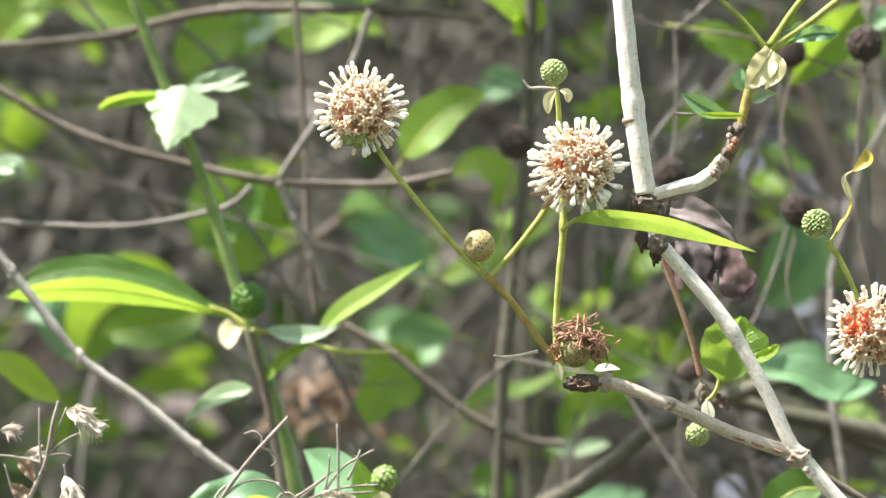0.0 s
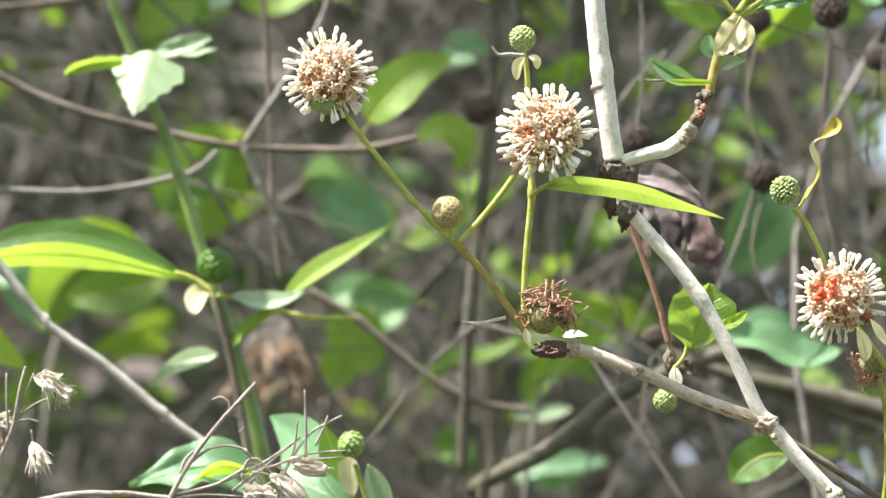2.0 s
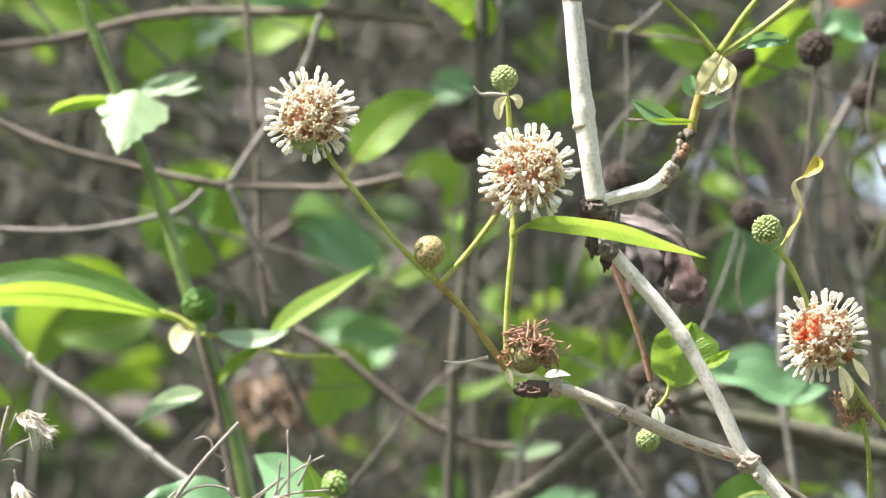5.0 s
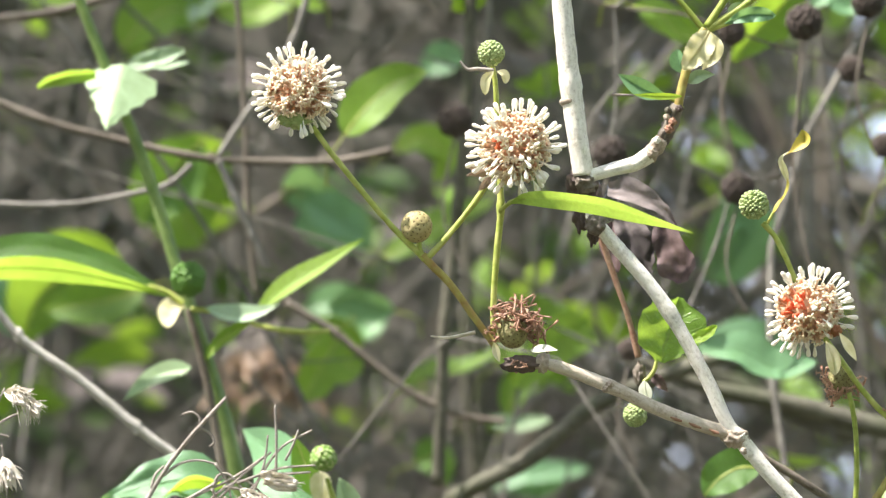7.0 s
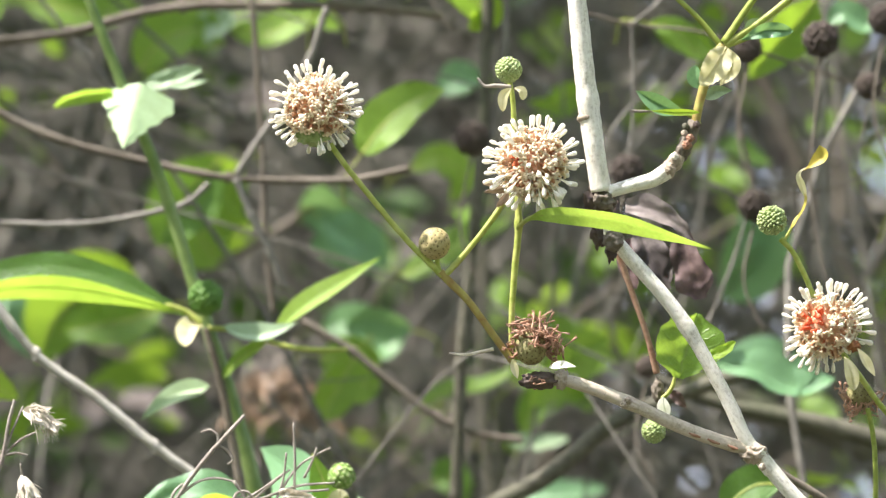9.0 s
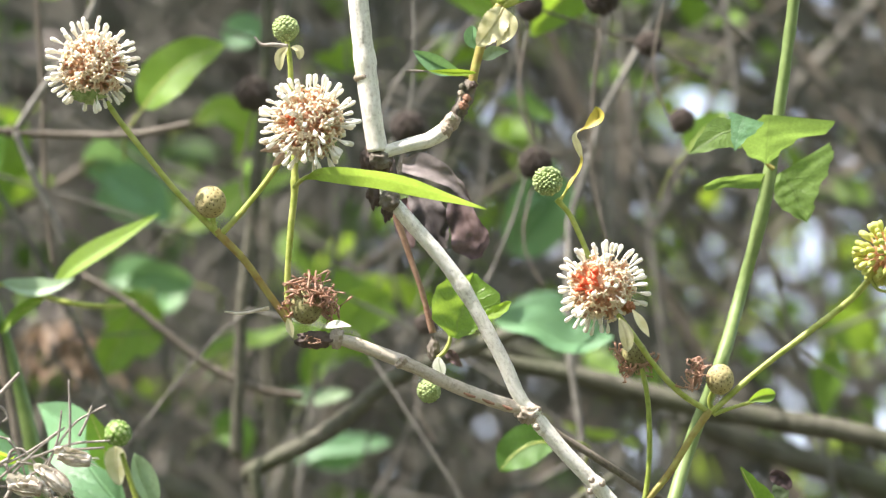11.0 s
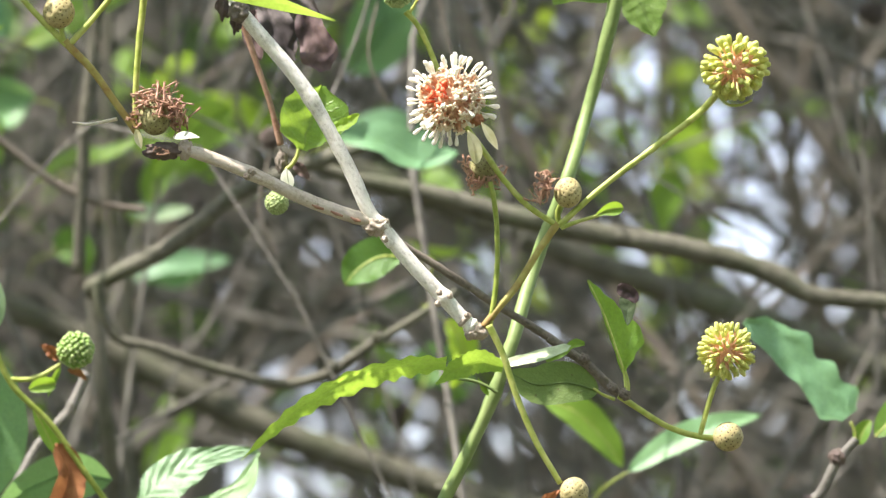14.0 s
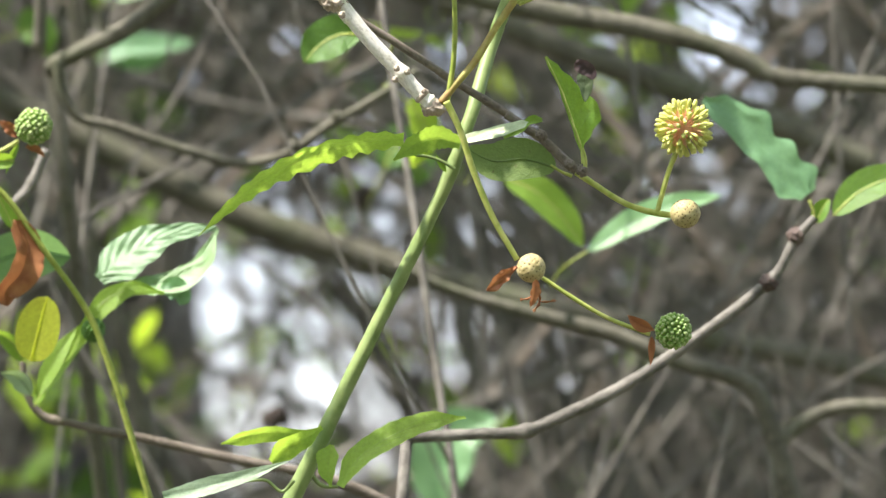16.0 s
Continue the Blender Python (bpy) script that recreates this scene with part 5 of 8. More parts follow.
leaf(left, "leaf", [(-0.0660, 1.7348, 1.8414), (-0.0731, 1.7350, 1.8400), (-0.0819, 1.7356, 1.8362), (-0.0897, 1.7367, 1.8298)], 0.00827, LEAF_WAXY, "pale waxy drooping leaf", roll=-28, fold=20)

# leaves and head at the lower left
low = thing("young_shoot", (-0.06, 1.68, 0.0), "young green shoot with a knobbly green head and dead leaf", "shrub")
S(low, "stem", [(-0.0175, 1.6163, 1.7893), (-0.0152, 1.6175, 1.7821), (-0.0098, 1.6201, 1.7669), (-0.0038, 1.6225, 1.7526), (0.0092, 1.6247, 1.7391), (0.0210, 1.6274, 1.7229), (0.0355, 1.6309, 1.7022), (0.0437, 1.6344, 1.6814)] + [(0.0, 1.70, 1.0), (-0.06, 1.68, -0.02)], [0.00184, 0.00201, 0.00234, 0.00251, 0.00234, 0.00218, 0.00234, 0.00251, 0.00335, 0.00402], STEM_GREEN, "thin green stem", sides=10)
S(low, "flower_stalk", [(-0.0044, 1.6224, 1.7531), (0.0019, 1.6224, 1.7531), (0.0074, 1.6221, 1.7549), (0.0124, 1.6216, 1.7580)], [0.00201, 0.00184, 0.00184, 0.00167], STEM_YELLOW)
knobbly(low, (0.0173, 1.6208, 1.7624), 0.00619, 52, HEAD_GREEN, 150, 0.16, "green knobbly young head")
leaf(low, "dead_bract", [(0.0119, 1.6214, 1.7592), (0.0092, 1.6209, 1.7621), (0.0059, 1.6205, 1.7642)], 0.00402, DRY_RUST, "rust brown bract", wave=0.1)
leaf(low, "dead_bract", [(0.0146, 1.6252, 1.7565), (0.0182, 1.6253, 1.7556), (0.0210, 1.6258, 1.7529)], 0.00251, DRY_RUST, "", wave=0.1)
leaf(low, "leaf", [(0.0124, 1.6184, 1.7567), (0.0101, 1.6192, 1.7523), (0.0083, 1.6201, 1.7469)], 0.00234, LEAF_FRESH, "", roll=10)
leaf(low, "leaf", [(0.0110, 1.6193, 1.7514), (0.0065, 1.6194, 1.7510), (0.0023, 1.6196, 1.7496)], 0.00569, LEAF_FRESH, "small folded green leaf", fold=30, sharp=0.5)
leaf(low, "leaf", [(-0.0135, 1.6229, 1.7900), (-0.0117, 1.6241, 1.7829), (-0.0090, 1.6253, 1.7757), (-0.0108, 1.6271, 1.7649)], 0.01004, LEAF_WAXY, "pale green leaf", roll=35, fold=25)
leaf(low, "leaf", [(0.0037, 1.6304, 1.7451), (0.0074, 1.6316, 1.7379), (0.0101, 1.6325, 1.7325), (0.0110, 1.6330, 1.7298)], 0.00670, LEAF_FRESH, "narrow green leaf base", roll=30)
leaf(low, "dead_leaf", [(0.0110, 1.6258, 1.7328), (0.0155, 1.6273, 1.7238), (0.0137, 1.6286, 1.7158), (0.0083, 1.6298, 1.7086), (0.0092, 1.6304, 1.7053)], 0.01105, DRY_RUST, "hanging rust brown dead leaf", roll=20, fold=25, wave=0.08, sharp=0.6, peak=0.4)
leaf(low, "leaf", [(-0.0239, 1.6540, 1.7639), (-0.0129, 1.6559, 1.7530), (-0.0073, 1.6589, 1.7346), (-0.0129, 1.6623, 1.7145)], 0.02176, LEAF_BLUE, "large dull green leaf", roll=15, fold=12, sharp=0.7)
leaf(low, "leaf", [(0.0300, 1.6872, 1.7255), (0.0168, 1.6869, 1.7274), (0.0018, 1.6878, 1.7219), (-0.0113, 1.6897, 1.7107)], 0.02009, LEAF_BLUE, "large dull green leaf", roll=25, fold=14)
leaf(low, "leaf", [(0.0389, 1.6480, 1.7151), (0.0478, 1.6480, 1.7232), (0.0598, 1.6480, 1.7292), (0.0771, 1.6480, 1.7322)], 0.01913, LEAF_GLOSS, "glossy ribbed leaf shining in the sun", rib=False, roll=34, fold=5, n=84, m=9, ribs=0.018, crinkle=0.05, shape=((0.3, 0.8, 0.7, 0.4, 0.08), (0.3, 1.0, 0.75, 0.3, 0.05)))
leaf(low, "leaf", [(0.0472, 1.6450, 1.7127), (0.0593, 1.6450, 1.7142), (0.0700, 1.6450, 1.7198), (0.0772, 1.6450, 1.7316)], 0.01138, LEAF_GLOSS, "glossy ribbed leaf shining in the sun", rib=False, roll=34, fold=10, n=60, m=8, ribs=0.016, crinkle=0.06, shape=((0.3, 0.6, 0.5, 0.35, 0.08), (0.3, 0.8, 1.2, 0.9, 0.1)))
leaf(low, "leaf", [(0.0587, 1.6430, 1.7126), (0.0633, 1.6430, 1.7118), (0.0655, 1.6430, 1.7096), (0.0648, 1.6430, 1.7067)], 0.00807, LEAF_BLUE, "curled tip of the glossy leaf", rib=False, roll=10, fold=20, crinkle=0.08, sharp=0.6)
# Backlight on the underside and edge is put in as a lighter lime blade.
leaf(low, "leaf", [(0.0282, 1.6400, 1.6881), (0.0340, 1.6400, 1.6991), (0.0413, 1.6400, 1.7083), (0.0495, 1.6400, 1.7116), (0.0596, 1.6400, 1.7102)], 0.00915, LEAF_LIME, "backlit underside of the glossy leaf, in lighter lime", rib=False, roll=10, fold=10, n=40, crinkle=0.05, shape=((0.1, 0.4, 0.7, 0.6, 0.1), (0.1, 0.7, 0.9, 0.5, 0.1)))
leaf(low, "leaf", [(0.0192, 1.6500, 1.6776), (0.0228, 1.6500, 1.6859), (0.0277, 1.6500, 1.6942), (0.0341, 1.6500, 1.7016)], 0.00626, LEAF_LIME, "backlit green leaf edge, in lighter lime", rib=False, roll=15, fold=14, crinkle=0.05)
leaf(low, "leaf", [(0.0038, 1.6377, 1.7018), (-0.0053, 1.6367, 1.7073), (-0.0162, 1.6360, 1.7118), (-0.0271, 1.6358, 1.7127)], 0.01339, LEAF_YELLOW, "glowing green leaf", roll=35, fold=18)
knobbly(low, (0.0367, 1.6383, 1.6981), 0.00402, 53, HEAD_DARK, 90, 0.14, "small dark green head")
twig_low = thing("leafy_twig", (-0.12, 1.80, 0.0), "brown twig with a glowing young leaf", "shrub")
S(twig_low, "twig", [(0.1127, 1.6993, 1.6535), (0.0823, 1.6983, 1.6592), (0.0539, 1.6972, 1.6657), (0.0312, 1.6964, 1.6704), (0.0208, 1.6960, 1.6732), (0.0152, 1.6946, 1.6817), (0.0142, 1.6930, 1.6910)], [0.00335, 0.00335, 0.00301, 0.00285, 0.00285, 0.00251, 0.00218], BARK_BROWN, "thin brown twig", ragged=0.12, nodes=(0.6,), swell=0.3)
S(twig_low, "twig", [(0.1127, 1.6993, 1.6535), (0.1241, 1.6999, 1.6497), (0.1587, 1.7031, 1.6308)] + [(0.05, 1.8, 0.9), (-0.12, 1.8, -0.02)], [0.00335, 0.00368, 0.00402, 0.00469, 0.00536], BARK_BROWN, "thin brown twig")
leaf(twig_low, "leaf", [(0.0166, 1.6267, 1.6873), (0.0179, 1.6257, 1.6931), (0.0197, 1.6244, 1.7008), (0.0218, 1.6232, 1.7080)], 0.01406, LEAF_GOLD, "glowing yellow young leaf", roll=5, fold=8, sharp=0.45, peak=0.5)
leaf(twig_low, "leaf", [(0.0145, 1.6864, 1.6906), (0.0104, 1.6853, 1.6972), (0.0010, 1.6845, 1.7018)], 0.00670, LEAF_FRESH, "green leaf", roll=25)
leaf(twig_low, "leaf", [(0.0180, 1.6889, 1.6757), (0.0235, 1.6873, 1.6851), (0.0310, 1.6857, 1.6944), (0.0403, 1.6842, 1.7037)], 0.00770, LEAF_FRESH, "green leaf", roll=35)
leaf(twig_low, "leaf", [(0.0170, 1.6816, 1.6791), (0.0132, 1.6807, 1.6847), (0.0067, 1.6804, 1.6866)], 0.00737, LEAF_WAXY, "pale green leaf", roll=25)

# dry flower stalks in front, at the lower left
def tuft(parent, at, r, seed, toward=(1, 0, -0.6)):
    """A dry head: a cup of straw bracts with a spray of pale bristles."""
    rng, c = random.Random(seed), Vector(at)
    bm = bmesh.new()
    t = Vector(toward).normalized()
    for k in range(9):
        d = (t + Vector((rng.uniform(-1, 1), rng.uniform(-1, 1), rng.uniform(-1, 1))) * 0.45).normalized()
        leaf_into(bm, [c - t * r * 0.3, c + d * r * 0.35, c + d * r * rng.uniform(0.7, 1.0)], r * 0.4, roll=rng.uniform(-40, 40), n=6, m=2)
    head = part("dry_head", bm, DRY_STRAW, parent, "pale straw dry flower head")
    bm = bmesh.new()
    for k in range(64):
        d = (t + Vector((rng.uniform(-1, 1), rng.uniform(-1, 1), rng.uniform(-1, 1))) * 0.8).normalized()
        L = r * rng.uniform(0.4, 0.95)
        line, share = smooth_line([c, c + d * L * 0.6, c + d * L + Vector((0, 0, -r * rng.uniform(0, 0.3)))], 3)
        tube_into(bm, line, [r * 0.022 * (1.1 - s) + 0.00006 for s in share], 4, uv=False)
    tagged(part("bristles", bm, DRY_STRAW, head), kind="stuff")
    return head


stalks = thing("dry_flower_stalk", (-0.15, 1.55, 0.0), "dry brown stalk with pale tufted seed heads", "dried plant")
S(stalks, "stalk", [(-0.15, 1.55, -0.02), (-0.142, 1.55, 0.9)] + [(-0.1330, 1.5556, 1.7561), (-0.1286, 1.5518, 1.7784), (-0.1225, 1.5494, 1.7930), (-0.1199, 1.5472, 1.8059), (-0.1185, 1.5463, 1.8114)], [0.00167, 0.00151, 0.00151, 0.00151, 0.00134, 0.00117, 0.00084], DRY_STALK, "thin dry stalk")
for pts in ([(-0.1257, 1.5507, 1.7853), (-0.1208, 1.5490, 1.7956), (-0.1156, 1.5482, 1.7999), (-0.1117, 1.5480, 1.8016)], [(-0.1225, 1.5494, 1.7930), (-0.1190, 1.5478, 1.8024), (-0.1159, 1.5467, 1.8093)], [(-0.1218, 1.5491, 1.7947), (-0.1173, 1.5490, 1.7952), (-0.1145, 1.5491, 1.7945)], [(-0.1239, 1.5498, 1.7904), (-0.1243, 1.5481, 1.8007), (-0.1244, 1.5467, 1.8093)], [(-0.1229, 1.5495, 1.7921), (-0.1295, 1.5493, 1.7939), (-0.1364, 1.5491, 1.7947), (-0.1417, 1.5491, 1.7947)], [(-0.1147, 1.5515, 1.7801), (-0.1159, 1.5504, 1.7870), (-0.1168, 1.5495, 1.7921)], [(-0.1295, 1.5521, 1.7767), (-0.1330, 1.5507, 1.7853), (-0.1351, 1.5495, 1.7921)]):
    S(stalks, "twig", pts, [0.00100, 0.00084, 0.00067], DRY_STALK, sides=6, steps=5)
tuft(stalks, (-0.1135, 1.5420, 1.8069), 0.00904, 61, (0.6, -0.3, -0.2))
tuft(stalks, (-0.1083, 1.5424, 1.8044), 0.00703, 62, (0.8, -0.3, -0.9))
tuft(stalks, (-0.1156, 1.5456, 1.7855), 0.00937, 63, (0.3, -0.3, -1))
tuft(stalks, (-0.1351, 1.5528, 1.8031), 0.00603, 64, (1, -0.3, 0))
tuft(stalks, (-0.1281, 1.5541, 1.7953), 0.00636, 65, (1, -0.3, 0.1))
leaf(stalks, "dry_husk", [(-0.1312, 1.5493, 1.7939), (-0.1277, 1.5498, 1.7904), (-0.1257, 1.5505, 1.7861)], 0.00435, DRY_PINK, "pinkish dry husk", wave=0.1)
leaf(stalks, "dry_husk", [(-0.1330, 1.5505, 1.7861), (-0.1295, 1.5510, 1.7836), (-0.1257, 1.5509, 1.7839)], 0.00435, DRY_PINK, "pinkish dry husk", wave=0.1)
twigs = thing("dead_twig_spray", (-0.11, 1.55, 0.0), "spray of bare dead brown twigs with dry husks", "dried plant")
S(twigs, "stalk", [(-0.11, 1.55, -0.02), (-0.1, 1.55, 0.9)] + [(-0.0794, 1.5460, 1.7529), (-0.0720, 1.5425, 1.7734), (-0.0664, 1.5410, 1.7828), (-0.0578, 1.5391, 1.7938), (-0.0523, 1.5381, 1.7998), (-0.0474, 1.5372, 1.8051)], [0.00201, 0.00167, 0.00167, 0.00151, 0.00134, 0.00134, 0.00134, 0.00100], DRY_STALK, "bare dead twig")
for pts in ([(-0.0557, 1.5389, 1.7952), (-0.0557, 1.5383, 1.7990), (-0.0578, 1.5380, 1.8007), (-0.0607, 1.5381, 1.8000)], [(-0.0552, 1.5388, 1.7959), (-0.0523, 1.5391, 1.7942), (-0.0512, 1.5395, 1.7913), (-0.0526, 1.5397, 1.7904)], [(-0.0673, 1.5413, 1.7811), (-0.0613, 1.5405, 1.7853), (-0.0569, 1.5404, 1.7862), (-0.0500, 1.5406, 1.7850)], [(-0.0703, 1.5418, 1.7777), (-0.0690, 1.5411, 1.7819), (-0.0664, 1.5407, 1.7845)],
            [(-0.0509, 1.5425, 1.7734), (-0.0422, 1.5411, 1.7819), (-0.0336, 1.5400, 1.7887)], [(-0.0483, 1.5428, 1.7717), (-0.0405, 1.5420, 1.7768), (-0.0301, 1.5397, 1.7904), (-0.0211, 1.5389, 1.7952)], [(-0.0322, 1.5411, 1.7819), (-0.0320, 1.5394, 1.7921), (-0.0324, 1.5376, 1.8030)], [(-0.0405, 1.5425, 1.7734), (-0.0357, 1.5405, 1.7853), (-0.0346, 1.5391, 1.7938)], [(-0.0440, 1.5415, 1.7793), (-0.0301, 1.5408, 1.7839), (-0.0198, 1.5407, 1.7846)],
            [(-0.0353, 1.5411, 1.7819), (-0.0267, 1.5411, 1.7822), (-0.0215, 1.5410, 1.7826)], [(-0.0293, 1.5404, 1.7861), (-0.0267, 1.5395, 1.7913), (-0.0253, 1.5389, 1.7952)], [(-0.0544, 1.5427, 1.7725), (-0.0474, 1.5417, 1.7781), (-0.0422, 1.5414, 1.7802), (-0.0353, 1.5423, 1.7751)], [(-0.0509, 1.5405, 1.7853), (-0.0474, 1.5414, 1.7802), (-0.0457, 1.5424, 1.7742)], [(-0.0595, 1.5424, 1.7742), (-0.0509, 1.5415, 1.7793), (-0.0474, 1.5412, 1.7816)]):
    S(twigs, "twig", pts, [0.00100, 0.00084, 0.00067], DRY_STALK, sides=6, steps=5, ragged=0.2)
S(twigs, "stalk", [(-0.11, 1.55, -0.02), (-0.1, 1.55, 0.85)] + [(-0.0596, 1.5463, 1.7512), (-0.0509, 1.5434, 1.7682), (-0.0474, 1.5423, 1.7751)], [0.00201, 0.00184, 0.00167, 0.00151], DRY_STALK, "bare dead twig")
for pts, w in (([(-0.0361, 1.5361, 1.7817), (-0.0318, 1.5363, 1.7805), (-0.0262, 1.5364, 1.7796)], 0.00435), ([(-0.0368, 1.5361, 1.7816), (-0.0325, 1.5362, 1.7807), (-0.0270, 1.5365, 1.7794)], 0.00435), ([(-0.0411, 1.5370, 1.7765), (-0.0377, 1.5375, 1.7731), (-0.0360, 1.5382, 1.7688)], 0.00502), ([(-0.0514, 1.5376, 1.7726), (-0.0463, 1.5377, 1.7722), (-0.0411, 1.5377, 1.7719)], 0.00536), ([(-0.0430, 1.5369, 1.7766), (-0.0395, 1.5371, 1.7754), (-0.0352, 1.5376, 1.7728)], 0.00402)):
    leaf(twigs, "dry_husk", pts, w, DRY_STRAW, "pale straw dry husk", fold=45, wave=0.1, sharp=0.5, crinkle=0.3, rib=False)
green_low = low
knobbly(green_low, (-0.0187, 1.6153, 1.7955), 0.00435, 66, HEAD_GREEN, 60, 0.05, "smooth green young head")
leaf(green_low, "bract", [(-0.0197, 1.6324, 1.7934), (-0.0197, 1.6333, 1.7880), (-0.0184, 1.6345, 1.7808)], 0.00737, BRACT_PALE, "pale green bract", sharp=0.6, fold=15)
leaf(green_low, "leaf", [(-0.0158, 1.6460, 1.7717), (-0.0289, 1.6533, 1.7892), (-0.0368, 1.6710, 1.8043), (-0.0468, 1.6896, 1.8142)], 0.02176, LEAF_BLUE, "blue green leaf behind the twigs", roll=25, fold=15)
leaf(green_low, "leaf", [(-0.0471, 1.6442, 1.7826), (-0.0637, 1.6427, 1.7917), (-0.0766, 1.6430, 1.7899), (-0.0913, 1.6437, 1.7854)], 0.02009, LEAF_BLUE, "waxy blue green leaf behind the twigs", roll=-40, fold=15, wave=0.05, crinkle=0.08)
# Extra yellow green strip imitates light through the leaf's edge.
leaf(green_low, "leaf", [(-0.0506, 1.6364, 1.7891), (-0.0616, 1.6361, 1.7910), (-0.0708, 1.6370, 1.7855)], 0.00670, LEAF_YELLOW, "backlit leaf edge, in brighter yellow green", roll=45)
leaf(green_low, "leaf", [(-0.0213, 1.6436, 1.7862), (-0.0250, 1.6418, 1.7971), (-0.0287, 1.6403, 1.8062)], 0.01004, LEAF_FRESH, "green leaf", roll=25)

S(twigs, "twig", [(-0.1279, 1.5535, 1.7686), (-0.1175, 1.5533, 1.7699), (-0.1032, 1.5528, 1.7724), (-0.0891, 1.5528, 1.7727), (-0.0740, 1.5530, 1.7714)], [0.00201, 0.00201, 0.00201, 0.00184, 0.00151], DRY_STALK, "pale dry twig lying across", ragged=0.2)



def husk(parent, pts, width, seed):
    """A dry flower cup: ribbed straw bracts round a narrow tube, with frayed bristles at its mouth."""
    rng = random.Random(seed)
    bm = bmesh.new()
    line, share = smooth_line(pts, 5)
    tube_into(bm, line, [width * 0.5 * (0.35 + 0.65 * math.sin(min(1, s * 1.25 + 0.12) * math.pi * 0.5)) for s in share], 9, 0.3)
    cup = part("dry_husk", bm, HUSK_BROWN, parent, "brown streaked dry husk")
    bm = bmesh.new()
    way = (line[-1] - line[-3]).normalized()
    for k in range(14):
        d = (way + Vector((rng.uniform(-1, 1), rng.uniform(-1, 1), rng.uniform(-1, 1))) * 0.45).normalized()
        at = line[-2] + Vector((rng.uniform(-1, 1), rng.uniform(-1, 1), rng.uniform(-1, 1))) * width * 0.3
        tube_into(bm, [at, at + d * width * rng.uniform(0.4, 0.8)], [width * 0.05, width * 0.015], 4, uv=False)
    for k in range(6):
        side = (Matrix.Rotation(k * 1.05, 3, way) @ way.orthogonal().normalized()) * width * 0.42
        leaf_into(bm, [line[1] + side * 0.5, line[len(line) // 2] + side * 1.1, line[-1] + side * 1.05], width * 0.4, roll=rng.uniform(-60, 60), n=6, m=1, fold=20)
    tagged(part("frayed_mouth", bm, DRY_STRAW, cup), kind="stuff")


for k, (pts, w) in enumerate((([(-0.0358, 1.5365, 1.7793), (-0.0310, 1.5366, 1.7788), (-0.0256, 1.5367, 1.7779)], 0.00402), ([(-0.0413, 1.5371, 1.7758), (-0.0370, 1.5375, 1.7730), (-0.0326, 1.5382, 1.7687)], 0.00502), ([(-0.0508, 1.5380, 1.7703), (-0.0457, 1.5380, 1.7703), (-0.0405, 1.5381, 1.7695)], 0.00469), ([(-0.0227, 1.5390, 1.7641), (-0.0172, 1.5391, 1.7634), (-0.0105, 1.5394, 1.7620)], 0.00368),
                              ([(-0.0339, 1.5386, 1.7669), (-0.0367, 1.5390, 1.7640), (-0.0388, 1.5396, 1.7606)], 0.00502), ([(-0.1150, 1.5434, 1.7683), (-0.1098, 1.5438, 1.7660), (-0.1046, 1.5445, 1.7616)], 0.00569), ([(-0.0726, 1.5432, 1.7693), (-0.0735, 1.5440, 1.7647), (-0.0742, 1.5447, 1.7604)], 0.00335))):
    husk(twigs, pts, w, 160 + k)
for pts in ([(-0.0716, 1.5429, 1.7713), (-0.0596, 1.5424, 1.7744), (-0.0518, 1.5418, 1.7777), (-0.0453, 1.5413, 1.7809), (-0.0348, 1.5401, 1.7879)], [(-0.0716, 1.5431, 1.7703), (-0.0641, 1.5429, 1.7713), (-0.0510, 1.5430, 1.7707)], [(-0.0730, 1.5431, 1.7698), (-0.0761, 1.5438, 1.7655), (-0.0805, 1.5447, 1.7604)], [(-0.0725, 1.5432, 1.7696), (-0.0714, 1.5439, 1.7652), (-0.0692, 1.5447, 1.7604)], [(-0.0714, 1.5431, 1.7700), (-0.0675, 1.5436, 1.7672), (-0.0631, 1.5441, 1.7638)],
            [(-0.0518, 1.5418, 1.7777), (-0.0501, 1.5424, 1.7740), (-0.0496, 1.5428, 1.7719)], [(-0.0484, 1.5417, 1.7782), (-0.0432, 1.5419, 1.7774), (-0.0406, 1.5422, 1.7756)], [(-0.0406, 1.5422, 1.7756), (-0.0355, 1.5439, 1.7654), (-0.0225, 1.5440, 1.7646)], [(-0.0513, 1.5417, 1.7782), (-0.0496, 1.5412, 1.7817), (-0.0475, 1.5411, 1.7822), (-0.0440, 1.5415, 1.7794), (-0.0413, 1.5420, 1.7763)]):
    S(twigs, "twig", pts, [0.00117, 0.00084, 0.00075], DRY_STALK, sides=6, steps=5, ragged=0.2)
S(twigs, "twig", [(-0.0798, 1.5544, 1.7632), (-0.0646, 1.5540, 1.7654), (-0.0437, 1.5538, 1.7666), (-0.0357, 1.5536, 1.7682)], [0.00184, 0.00201, 0.00201, 0.00151], DRY_STALK, "pale dry twig lying across", ragged=0.2)
leaf(twigs, "dry_leaf", [(-0.0642, 1.5446, 1.7612), (-0.0605, 1.5437, 1.7663), (-0.0557, 1.5429, 1.7713)], 0.00402, LEAF_WAXY, "pale grey green leaf", roll=20, fold=25)

